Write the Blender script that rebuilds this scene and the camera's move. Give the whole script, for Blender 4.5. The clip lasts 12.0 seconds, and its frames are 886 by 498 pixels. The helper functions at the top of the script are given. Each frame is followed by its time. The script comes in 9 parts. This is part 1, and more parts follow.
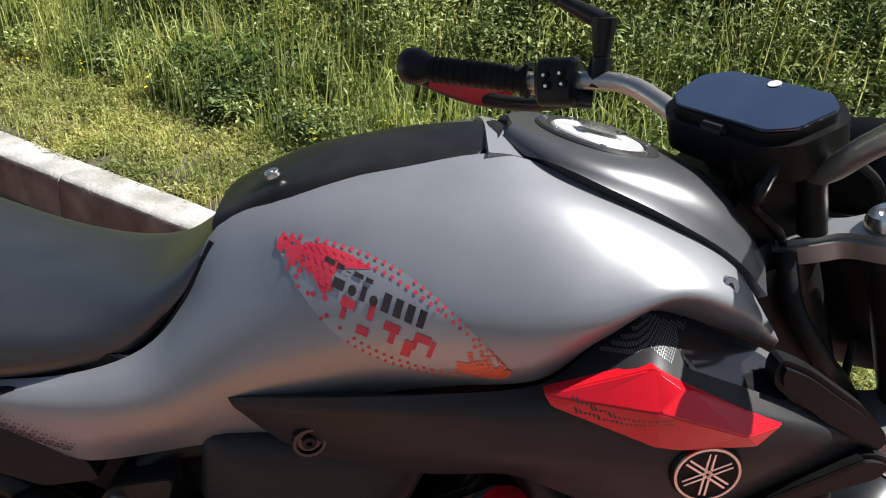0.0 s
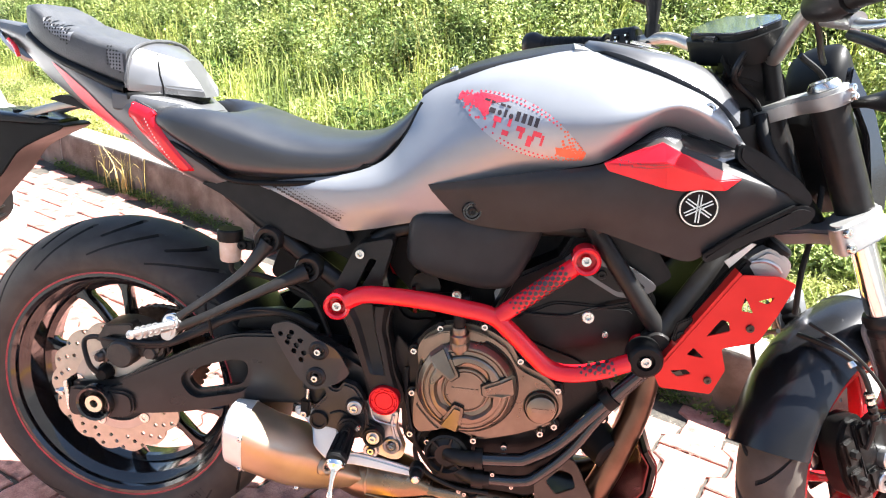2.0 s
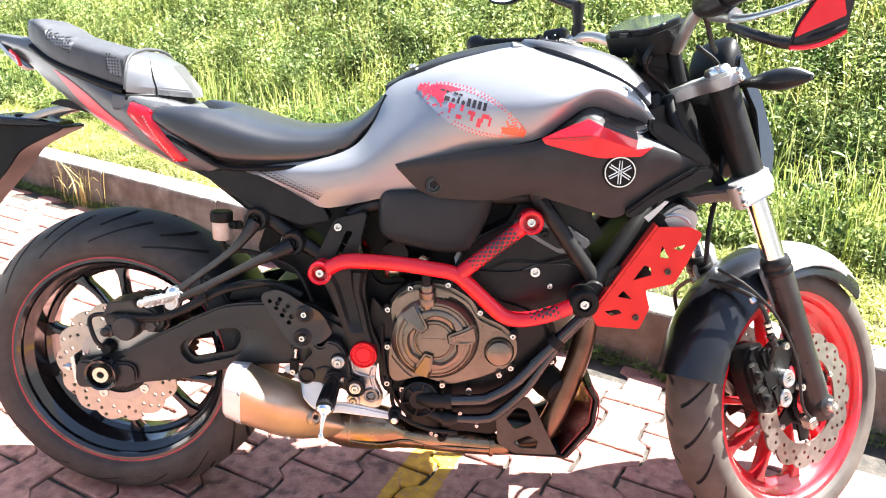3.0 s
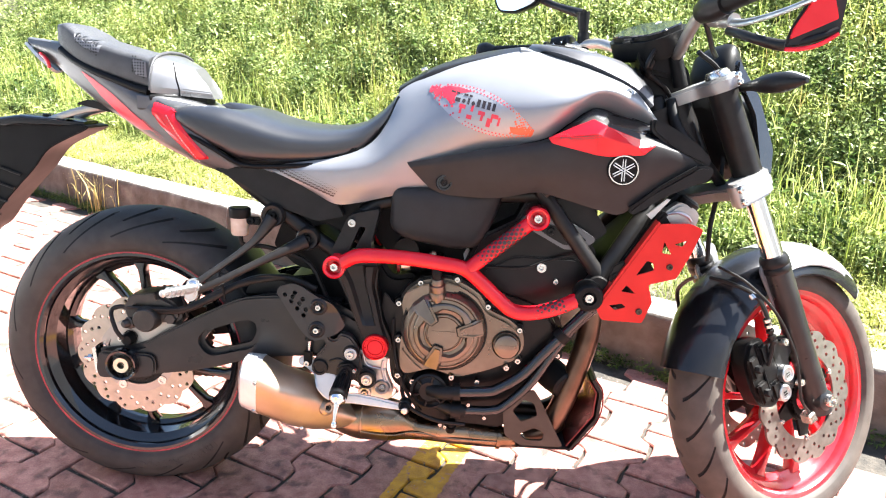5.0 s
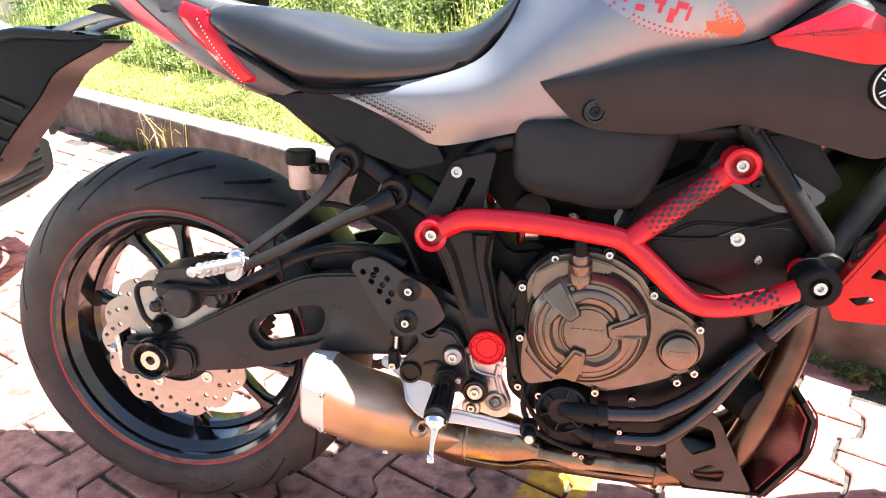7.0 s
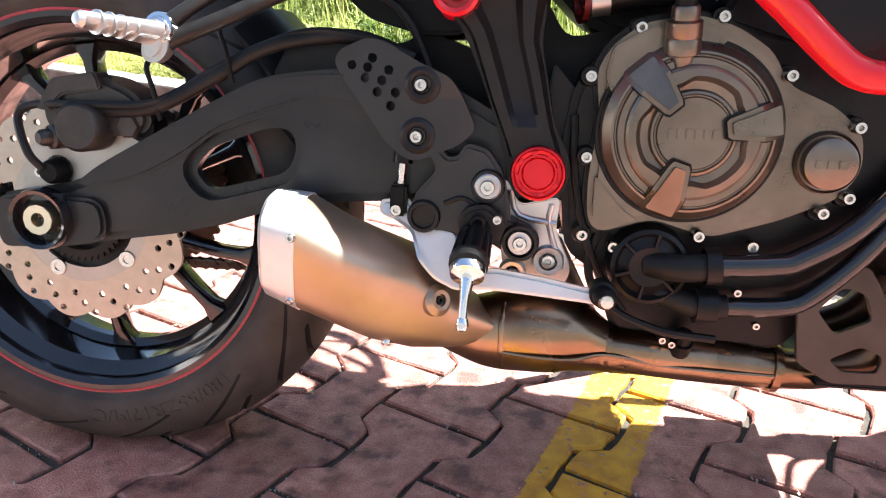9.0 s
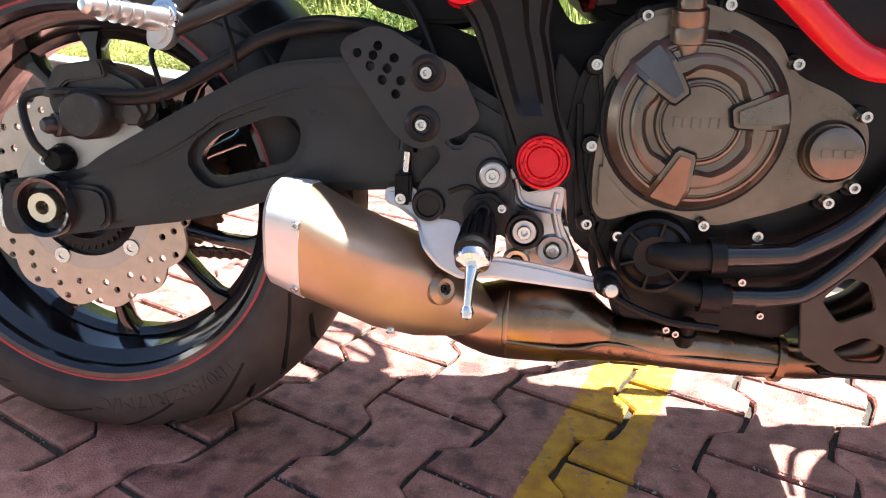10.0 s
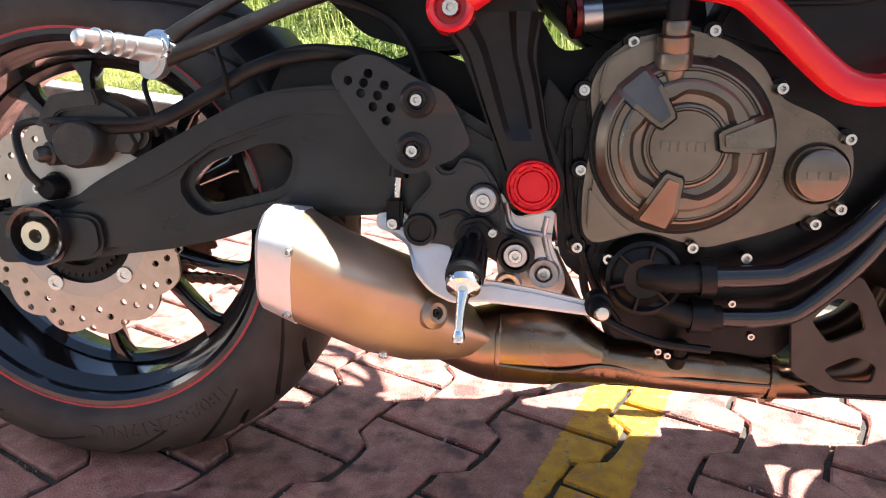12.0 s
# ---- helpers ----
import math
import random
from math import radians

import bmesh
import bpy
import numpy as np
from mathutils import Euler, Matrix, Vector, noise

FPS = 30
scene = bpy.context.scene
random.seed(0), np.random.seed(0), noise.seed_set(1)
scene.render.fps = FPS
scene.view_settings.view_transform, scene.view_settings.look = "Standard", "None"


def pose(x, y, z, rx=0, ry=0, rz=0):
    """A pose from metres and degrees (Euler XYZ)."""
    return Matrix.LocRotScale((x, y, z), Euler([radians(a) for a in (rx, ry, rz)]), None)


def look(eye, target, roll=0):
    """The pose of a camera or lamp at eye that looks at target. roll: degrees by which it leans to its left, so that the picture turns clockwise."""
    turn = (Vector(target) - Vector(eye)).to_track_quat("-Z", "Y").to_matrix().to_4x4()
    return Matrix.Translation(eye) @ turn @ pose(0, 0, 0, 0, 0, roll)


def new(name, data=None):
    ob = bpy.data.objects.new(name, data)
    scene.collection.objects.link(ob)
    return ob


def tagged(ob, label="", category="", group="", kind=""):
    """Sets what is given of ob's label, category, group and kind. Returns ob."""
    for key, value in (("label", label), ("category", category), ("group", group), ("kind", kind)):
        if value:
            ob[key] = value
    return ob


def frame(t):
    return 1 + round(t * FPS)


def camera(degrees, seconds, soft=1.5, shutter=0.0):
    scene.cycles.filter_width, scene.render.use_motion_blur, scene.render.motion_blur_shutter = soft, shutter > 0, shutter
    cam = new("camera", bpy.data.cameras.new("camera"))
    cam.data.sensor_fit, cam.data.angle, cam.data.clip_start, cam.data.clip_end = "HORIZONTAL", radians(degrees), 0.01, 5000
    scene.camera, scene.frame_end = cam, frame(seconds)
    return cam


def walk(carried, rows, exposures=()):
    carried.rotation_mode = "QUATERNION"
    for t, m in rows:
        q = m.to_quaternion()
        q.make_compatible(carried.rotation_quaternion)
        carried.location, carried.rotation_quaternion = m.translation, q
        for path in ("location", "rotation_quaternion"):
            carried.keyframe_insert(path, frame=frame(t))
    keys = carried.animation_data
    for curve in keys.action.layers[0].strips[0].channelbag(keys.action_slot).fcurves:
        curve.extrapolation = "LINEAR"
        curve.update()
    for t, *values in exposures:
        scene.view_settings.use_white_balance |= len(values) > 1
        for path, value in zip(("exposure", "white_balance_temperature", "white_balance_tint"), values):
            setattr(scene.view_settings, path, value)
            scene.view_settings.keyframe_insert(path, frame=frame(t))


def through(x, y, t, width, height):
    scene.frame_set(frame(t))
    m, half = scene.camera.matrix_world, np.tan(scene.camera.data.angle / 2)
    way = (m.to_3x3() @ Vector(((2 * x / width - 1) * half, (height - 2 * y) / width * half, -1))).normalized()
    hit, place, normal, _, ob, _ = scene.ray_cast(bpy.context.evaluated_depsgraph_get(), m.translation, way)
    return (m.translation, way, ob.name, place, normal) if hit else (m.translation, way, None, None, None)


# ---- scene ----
cam = camera(62.6, 12.0, soft=1.1)
PATH = [
    (0, (0.717, -0.574, 1.205), (0.846, 1.191, 0.274), 6.6),
    (0.5, (0.678, -0.75, 1.201), (0.539, 0.925, 0.117), 2.3),
    (1, (0.684, -0.89, 1.133), (0.518, 0.912, 0.283), 4.6),
    (1.5, (0.734, -1.041, 1.095), (0.546, 0.79, 0.312), 3.9),
    (2, (0.732, -1.178, 1.085), (0.528, 0.683, 0.383), 3.3),
    (2.5, (0.697, -1.321, 1.075), (0.641, 0.565, 0.412), 3.1),
    (2.7, (0.71, -1.357, 1.078), (0.654, 0.528, 0.413), 2.3),
    (4.3, (0.733, -1.452, 1.057), (0.647, 0.443, 0.424), 2.5),
    (4.5, (0.724, -1.453, 1.059), (0.639, 0.44, 0.421), 2.5),
    (5, (0.715, -1.458, 1.055), (0.636, 0.441, 0.434), 2.4),
    (5.5, (0.707, -1.447, 1.043), (0.612, 0.464, 0.461), 2.7),
    (6, (0.685, -1.367, 1.045), (0.542, 0.55, 0.493), 3.1),
    (6.5, (0.653, -1.195, 1.038), (0.354, 0.674, 0.39), 1.5),
    (7, (0.61, -1.04, 0.929), (0.318, 0.788, 0.173), 0.6),
    (7.5, (0.546, -0.895, 0.738), (0.196, 0.996, 0.189), -1.0),
    (7.7, (0.518, -0.856, 0.685), (0.218, 1.06, 0.198), 0.1),
    (9.3, (0.519, -0.818, 0.568), (0.301, 1.044, -0.129), 0.7),
    (9.5, (0.517, -0.819, 0.568), (0.300, 1.043, -0.128), 0.7),
    (10, (0.515, -0.821, 0.564), (0.295, 1.041, -0.130), 0.9),
    (10.5, (0.517, -0.820, 0.563), (0.298, 1.046, -0.122), 0.7),
    (11, (0.519, -0.819, 0.565), (0.304, 1.053, -0.108), 0.6),
    (11.5, (0.520, -0.819, 0.567), (0.298, 1.054, -0.099), 0.6),
    (12, (0.520, -0.823, 0.570), (0.307, 1.059, -0.073), 0.4),
]
EXPOSURE = [(0.0, 0.9), (0.3, 1.2), (0.6, 1.6), (1.0, 2.2), (1.5, 2.55), (2.5, 2.95), (5.5, 2.93), (6.5, 2.8), (7.5, 3.05), (7.7, 3.05), (9.3, 2.53), (10.5, 2.42), (12.0, 2.36)]
walk(cam, [(t, look(eye, target, roll)) for t, eye, target, roll in PATH], EXPOSURE)

# ---- light ----
SUN = Vector((0.65, 0.19, 1.0)).normalized()
world = bpy.data.worlds.new("sky")
scene.world = world
world.use_nodes = True
wn = world.node_tree.nodes
sky = wn.new("ShaderNodeTexSky")
sky.sky_type, sky.sun_disc = "NISHITA", False
sky.dust_density, sky.air_density = 1.0, 1.0
sky.sun_elevation = math.asin(SUN.z)
sky.sun_rotation = math.atan2(SUN.x, SUN.y)
wn["Background"].inputs["Strength"].default_value = 0.054
world.node_tree.links.new(sky.outputs["Color"], wn["Background"].inputs["Color"])
sun = new("sun", bpy.data.lights.new("sun", "SUN"))
sun.data.energy, sun.data.angle, sun.data.color = 5.0, radians(0.53), (1.0, 0.98, 0.945)
sun.matrix_world = look(SUN * 20, (0, 0, 0))


# ---- materials ----
def mat(name, a, b=None, rough=0.5, metal=0.0, scale=30.0, bump=0.0, bump_scale=200.0, coat=0.0, rough_var=0.08, island=False, spec=0.5, stretch=None, dirt=None, dirt_scale=8.0, dirt_amount=0.5):
    """A surface with two colours in large and fine noise, an uneven gloss and a fine relief."""
    m = bpy.data.materials.new(name)
    m.use_nodes = True
    nt = m.node_tree
    n, l = nt.nodes, nt.links
    p = n["Principled BSDF"]
    co = n.new("ShaderNodeTexCoord")
    mp = n.new("ShaderNodeMapping")
    l.new(co.outputs["Object"], mp.inputs["Vector"])
    if stretch:
        mp.inputs["Scale"].default_value = stretch
    tex = n.new("ShaderNodeTexNoise")
    tex.inputs["Scale"].default_value, tex.inputs["Detail"].default_value = scale, 6
    l.new(mp.outputs["Vector"], tex.inputs["Vector"])
    ramp = n.new("ShaderNodeValToRGB")
    ramp.color_ramp.elements[0].position, ramp.color_ramp.elements[1].position = 0.35, 0.68
    b = b or tuple(min(1, c * 1.18 + 0.004) for c in a)
    ramp.color_ramp.elements[0].color, ramp.color_ramp.elements[1].color = (*a, 1), (*b, 1)
    l.new(tex.outputs["Fac"], ramp.inputs["Fac"])
    colour = ramp.outputs["Color"]
    if island:
        geo = n.new("ShaderNodeNewGeometry")
        hsv = n.new("ShaderNodeHueSaturation")
        rng = n.new("ShaderNodeMapRange")
        rng.inputs["To Min"].default_value, rng.inputs["To Max"].default_value = 0.7, 1.35
        l.new(geo.outputs["Random Per Island"], rng.inputs["Value"])
        l.new(rng.outputs["Result"], hsv.inputs["Value"])
        l.new(colour, hsv.inputs["Color"])
        colour = hsv.outputs["Color"]
    if dirt:
        t2 = n.new("ShaderNodeTexNoise")
        t2.inputs["Scale"].default_value, t2.inputs["Detail"].default_value = dirt_scale, 8
        l.new(co.outputs["Object"], t2.inputs["Vector"])
        r2 = n.new("ShaderNodeMapRange")
        r2.inputs["From Min"].default_value, r2.inputs["From Max"].default_value = 0.48, 0.72
        r2.inputs["To Max"].default_value = dirt_amount
        l.new(t2.outputs["Fac"], r2.inputs["Value"])
        mx = n.new("ShaderNodeMix")
        mx.data_type = "RGBA"
        l.new(r2.outputs["Result"], mx.inputs["Factor"])
        l.new(colour, mx.inputs["A"])
        mx.inputs["B"].default_value = (*dirt, 1)
        colour = mx.outputs["Result"]
    l.new(colour, p.inputs["Base Color"])
    fine = n.new("ShaderNodeTexNoise")
    fine.inputs["Scale"].default_value, fine.inputs["Detail"].default_value = bump_scale, 4
    l.new(mp.outputs["Vector"], fine.inputs["Vector"])
    rr = n.new("ShaderNodeMapRange")
    rr.inputs["To Min"].default_value, rr.inputs["To Max"].default_value = max(0.02, rough - rough_var), min(1, rough + rough_var)
    l.new(tex.outputs["Fac"], rr.inputs["Value"])
    l.new(rr.outputs["Result"], p.inputs["Roughness"])
    p.inputs["Metallic"].default_value = metal
    p.inputs["Specular IOR Level"].default_value = spec
    p.inputs["Coat Weight"].default_value = coat
    p.inputs["Coat Roughness"].default_value = 0.06
    if bump:
        bm_ = n.new("ShaderNodeBump")
        bm_.inputs["Strength"].default_value, bm_.inputs["Distance"].default_value = 1.0, bump
        l.new(fine.outputs["Fac"], bm_.inputs["Height"])
        l.new(bm_.outputs["Normal"], p.inputs["Normal"])
    return m


def leaf_mat(name, dark, light, gloss=0.35, through=0.35):
    """Foliage: each leaf has a colour of its own, and light passes through it."""
    m = bpy.data.materials.new(name)
    m.use_nodes = True
    nt = m.node_tree
    n, l = nt.nodes, nt.links
    p = n["Principled BSDF"]
    geo = n.new("ShaderNodeNewGeometry")
    ramp = n.new("ShaderNodeValToRGB")
    ramp.color_ramp.elements[0].color, ramp.color_ramp.elements[1].color = (*dark, 1), (*light, 1)
    l.new(geo.outputs["Random Per Island"], ramp.inputs["Fac"])
    clump = n.new("ShaderNodeTexNoise")
    clump.inputs["Scale"].default_value, clump.inputs["Detail"].default_value = 3.2, 3
    l.new(geo.outputs["Position"], clump.inputs["Vector"])
    shade, hue = n.new("ShaderNodeMapRange"), n.new("ShaderNodeMapRange")
    for node, lo, hi in ((shade, 0.6, 1.4), (hue, 0.522, 0.478)):
        node.inputs["From Min"].default_value, node.inputs["From Max"].default_value = 0.34, 0.66
        node.inputs["To Min"].default_value, node.inputs["To Max"].default_value = lo, hi
        l.new(clump.outputs["Fac"], node.inputs["Value"])
    tint = n.new("ShaderNodeHueSaturation")
    l.new(ramp.outputs["Color"], tint.inputs["Color"])
    l.new(shade.outputs["Result"], tint.inputs["Value"])
    l.new(hue.outputs["Result"], tint.inputs["Hue"])
    ramp = tint
    l.new(ramp.outputs["Color"], p.inputs["Base Color"])
    p.inputs["Roughness"].default_value = gloss
    p.inputs["Specular IOR Level"].default_value = 0.2
    tr = n.new("ShaderNodeBsdfTranslucent")
    l.new(ramp.outputs["Color"], tr.inputs["Color"])
    mix = n.new("ShaderNodeMixShader")
    mix.inputs["Fac"].default_value = through
    l.new(p.outputs["BSDF"], mix.inputs[1])
    l.new(tr.outputs["BSDF"], mix.inputs[2])
    l.new(mix.outputs["Shader"], n["Material Output"].inputs["Surface"])
    return m


M = {
    "tank": mat("matt_grey_metallic_paint", (0.262, 0.268, 0.28), (0.295, 0.301, 0.314), 0.36, 0.5, 12, 0.0, 900, rough_var=0.04),
    # Tank grey darkened: the down-turned tail's dim reflections are put into the colour.
    "tailgrey": mat("shaded_grey_metallic_paint", (0.085, 0.085, 0.089), (0.105, 0.105, 0.109), 0.38, 0.5, 12, 0.0, 900, rough_var=0.04),
    "capcover": mat("satin_dark_grey_paint", (0.075, 0.076, 0.08), (0.09, 0.091, 0.096), 0.3, 0.45, 12, rough_var=0.04),
    "panel": mat("dark_grey_plastic", (0.027, 0.0259, 0.0257), (0.034, 0.0328, 0.0325), 0.4, 0.0, 25, 0.00012, 900, spec=0.16),
    "black": mat("black_satin_plastic", (0.0075, 0.0075, 0.008), (0.012, 0.012, 0.0125), 0.36, 0.0, 40, 0.0001, 700, dirt=(0.045, 0.04, 0.034), dirt_scale=14, dirt_amount=0.15, spec=0.22),
    "gloss": mat("black_gloss_plastic", (0.008, 0.008, 0.009), (0.012, 0.012, 0.013), 0.12, 0.0, 30, coat=0.4, rough_var=0.05),
    "frame": mat("black_powder_coat", (0.0105, 0.0096, 0.0092), (0.0145, 0.0135, 0.013), 0.36, 0.0, 60, 0.0001, 500, dirt=(0.035, 0.03, 0.026), dirt_scale=20, dirt_amount=0.1, spec=0.25),
    "swing": mat("black_painted_swingarm", (0.0115, 0.0115, 0.012), (0.016, 0.016, 0.0165), 0.3, 0.0, 20, 0.0001, 500, dirt=(0.055, 0.05, 0.044), dirt_scale=10, dirt_amount=0.25, spec=0.38),
    "fender": mat("satin_black_mudguard_paint", (0.008, 0.0085, 0.01), (0.0105, 0.011, 0.013), 0.24, 0.1, 20, spec=0.42, rough_var=0.04),
    "satin": mat("satin_black_coated_metal", (0.018, 0.0175, 0.018), (0.024, 0.0235, 0.024), 0.3, 0.15, 20, spec=0.45, rough_var=0.05),
    "guardplate": mat("brown_grey_guard_plate", (0.04, 0.035, 0.03), (0.06, 0.053, 0.045), 0.38, 0.5, 20, 0.0001, 500, dirt=(0.02, 0.016, 0.013), dirt_scale=18, dirt_amount=0.4),
    "red": mat("red_gloss_paint", (0.6, 0.007, 0.016), (0.66, 0.011, 0.022), 0.2, 0.0, 18, coat=0.25, rough_var=0.05, spec=0.35),
    "orange": mat("orange_red_anodised_plate", (0.52, 0.016, 0.014), (0.6, 0.024, 0.02), 0.3, 0.2, 14, rough_var=0.08, spec=0.3),
    "redrim": mat("red_rim_paint", (0.58, 0.014, 0.022), (0.65, 0.022, 0.03), 0.25, 0.0, 14, coat=0.4, dirt=(0.2, 0.05, 0.04), dirt_scale=25, dirt_amount=0.4),
    "anod": mat("red_anodised_aluminium", (0.55, 0.01, 0.02), (0.66, 0.02, 0.03), 0.3, 0.6, 40),
    "maroon": mat("dark_red_metal", (0.11, 0.01, 0.012), (0.15, 0.016, 0.018), 0.25, 0.4, 20),
    "rubber": mat("tyre_rubber", (0.036, 0.034, 0.032), (0.052, 0.049, 0.046), 0.6, 0.0, 30, 0.0003, 350, dirt=(0.085, 0.075, 0.062), dirt_scale=7, dirt_amount=0.5, spec=0.2),
    "dustyrubber": mat("dusty_tyre_rubber", (0.055, 0.048, 0.042), (0.078, 0.068, 0.06), 0.6, 0.0, 30, 0.0003, 350, dirt=(0.13, 0.11, 0.088), dirt_scale=7, dirt_amount=0.55, spec=0.2),
    "groove": mat("shaded_groove_rubber", (0.014, 0.014, 0.014), None, 0.8, 0.0, 30, spec=0.15),
    "seat": mat("black_seat_vinyl", (0.0125, 0.0135, 0.0165), (0.0165, 0.0178, 0.021), 0.35, 0.0, 18, 0.00008, 900, rough_var=0.04, spec=0.8),
    "seatgrey": mat("grey_pillion_fabric", (0.036, 0.037, 0.04), (0.05, 0.051, 0.054), 0.5, 0.0, 50, 0.0007, 600),
    "cover": mat("grey_gloss_cover", (0.1, 0.101, 0.106), (0.115, 0.116, 0.12), 0.3, 0.4, 20, coat=0.2),
    "bronze": mat("brown_grey_engine_paint", (0.17, 0.138, 0.107), (0.215, 0.176, 0.139), 0.3, 0.85, 30, 0.00003, 600, dirt=(0.06, 0.05, 0.04), dirt_scale=18, dirt_amount=0.3),
    "engine": mat("black_engine_casting", (0.005, 0.0047, 0.0046), (0.009, 0.0083, 0.008), 0.34, 0.1, 40, 0.0003, 300, dirt=(0.045, 0.037, 0.03), dirt_scale=15, dirt_amount=0.18, spec=0.25),
    "caliper": mat("dusty_dark_grey_casting", (0.022, 0.02, 0.019), (0.036, 0.033, 0.03), 0.36, 0.3, 40, 0.0003, 300, dirt=(0.09, 0.075, 0.06), dirt_scale=25, dirt_amount=0.45),
    "alu": mat("cast_aluminium", (0.5, 0.5, 0.5), (0.58, 0.58, 0.57), 0.36, 0.95, 40, 0.0001, 500, dirt=(0.25, 0.23, 0.2), dirt_scale=25, dirt_amount=0.5),
    "clamp": mat("grey_forged_clamp", (0.36, 0.355, 0.345), (0.42, 0.415, 0.4), 0.42, 0.7, 30),
    "chrome": mat("polished_steel", (0.75, 0.74, 0.72), (0.8, 0.79, 0.77), 0.1, 1.0, 40),
    "bolt": mat("zinc_bolt", (0.62, 0.6, 0.56), (0.7, 0.68, 0.64), 0.25, 1.0, 80),
    "steel": mat("brushed_stainless_muffler", (0.36, 0.275, 0.195), (0.44, 0.35, 0.26), 0.43, 0.85, 14, 0.00003, 300, dirt=(0.34, 0.24, 0.15), dirt_scale=6, dirt_amount=0.5, rough_var=0.05),
    "cap": mat("satin_muffler_cap", (0.62, 0.625, 0.615), (0.7, 0.705, 0.695), 0.4, 0.55, 30),
    "pipe": mat("heat_tinted_exhaust_steel", (0.25, 0.16, 0.095), (0.4, 0.285, 0.185), 0.28, 1.0, 9, 0.0002, 120, dirt=(0.11, 0.068, 0.045), dirt_scale=12, dirt_amount=0.6),
    "header": mat("burnt_brown_header_steel", (0.1, 0.06, 0.042), (0.17, 0.11, 0.078), 0.32, 0.9, 9, 0.0002, 120, dirt=(0.045, 0.03, 0.022), dirt_scale=12, dirt_amount=0.7),
    "disc": mat("drilled_brake_disc_steel", (0.42, 0.375, 0.3), (0.5, 0.45, 0.37), 0.38, 0.6, 60, 0.00004, 900),
    "frontdisc": mat("front_brake_disc_steel", (0.2, 0.185, 0.16), (0.27, 0.25, 0.22), 0.34, 0.8, 60, 0.00004, 900),
    "chain": mat("oily_chain_steel", (0.05, 0.036, 0.029), (0.1, 0.076, 0.06), 0.45, 0.8, 60),
    "bar": mat("bronze_grey_handlebar", (0.36, 0.34, 0.31), (0.42, 0.4, 0.37), 0.35, 0.85, 30),
    "gold": mat("silver_gold_rivet", (0.6, 0.55, 0.42), None, 0.3, 1.0, 40),
    "dark": mat("matt_black_plastic", (0.005, 0.005, 0.005), (0.008, 0.008, 0.008), 0.45, 0.0, 30, spec=0.15),
    "stickdark": mat("dark_sticker_print", (0.03, 0.02, 0.02), None, 0.4),
    "stickred": mat("red_sticker_print", (0.62, 0.03, 0.06), (0.66, 0.05, 0.07), 0.35),
    "stripe": mat("faded_red_rim_tape", (0.33, 0.022, 0.035), (0.4, 0.035, 0.05), 0.45, dirt=(0.12, 0.03, 0.03), dirt_scale=20, dirt_amount=0.6),
    "stickclear": mat("clear_sticker_film", (0.36, 0.355, 0.36), (0.4, 0.395, 0.4), 0.4, 0.55),
    "stickorange": mat("orange_sticker_print", (0.7, 0.12, 0.05), None, 0.35),
    "labelyellow": mat("yellow_label_print", (0.7, 0.62, 0.05), None, 0.4),
    "white": mat("white_print", (0.75, 0.75, 0.74), None, 0.35),
    "fluid": mat("amber_brake_fluid_pot", (0.52, 0.38, 0.29), (0.6, 0.48, 0.4), 0.25, 0.0, 60),
    "lens": mat("clear_grey_lens", (0.5, 0.5, 0.5), (0.6, 0.6, 0.6), 0.12, 0.0, 20),
    "taillens": mat("red_tail_lens", (0.5, 0.02, 0.03), None, 0.15),
    "screen": mat("dark_blue_dash_screen", (0.01, 0.018, 0.04), (0.014, 0.024, 0.05), 0.08, 0.0, 20, coat=1.0, rough_var=0.02),
    "hose": mat("black_rubber_hose", (0.009, 0.009, 0.009), (0.014, 0.014, 0.0135), 0.45, 0.0, 50, dirt=(0.04, 0.035, 0.03), dirt_scale=30, dirt_amount=0.25, spec=0.2),
    "carwhite": mat("white_car_paint", (0.78, 0.78, 0.77), (0.82, 0.82, 0.81), 0.25, 0.0, 10, coat=0.6),
    "carglass": mat("dark_car_glass", (0.02, 0.024, 0.026), None, 0.05, 0.0, 10, coat=1.0),
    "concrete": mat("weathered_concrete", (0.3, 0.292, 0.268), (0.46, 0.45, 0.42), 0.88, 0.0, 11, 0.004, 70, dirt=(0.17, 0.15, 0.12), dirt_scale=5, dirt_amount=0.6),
    "shadedface": mat("shaded_stained_concrete", (0.085, 0.074, 0.06), (0.2, 0.185, 0.16), 0.92, 0.0, 9, 0.004, 70, dirt=(0.05, 0.036, 0.024), dirt_scale=4, dirt_amount=0.8),
    "plaster": mat("grey_wall_plaster", (0.29, 0.29, 0.295), (0.36, 0.36, 0.365), 0.9, 0.0, 3, 0.002, 60),
    "weave": mat("pale_woven_print", (0.16, 0.162, 0.17), (0.2, 0.202, 0.21), 0.4, 0.2),
    "grit": mat("joint_grit", (0.2, 0.17, 0.14), (0.5, 0.45, 0.38), 0.9, 0.0, 40, island=True),
    "soil": mat("dry_soil", (0.06, 0.055, 0.032), (0.12, 0.105, 0.065), 0.95, 0.0, 6, 0.01, 40),
    "bounceground": mat("grey_bounce_asphalt", (0.1, 0.097, 0.092), (0.155, 0.15, 0.142), 0.88, 0.0, 5, 0.002, 90),
    "joint": mat("dark_joint_sand", (0.03, 0.026, 0.021), (0.07, 0.06, 0.048), 0.95, 0.0, 40, 0.003, 150),
}
mirror = bpy.data.materials.new("mirror_glass")
mirror.use_nodes = True
mirror.node_tree.nodes["Principled BSDF"].inputs["Metallic"].default_value = 1.0
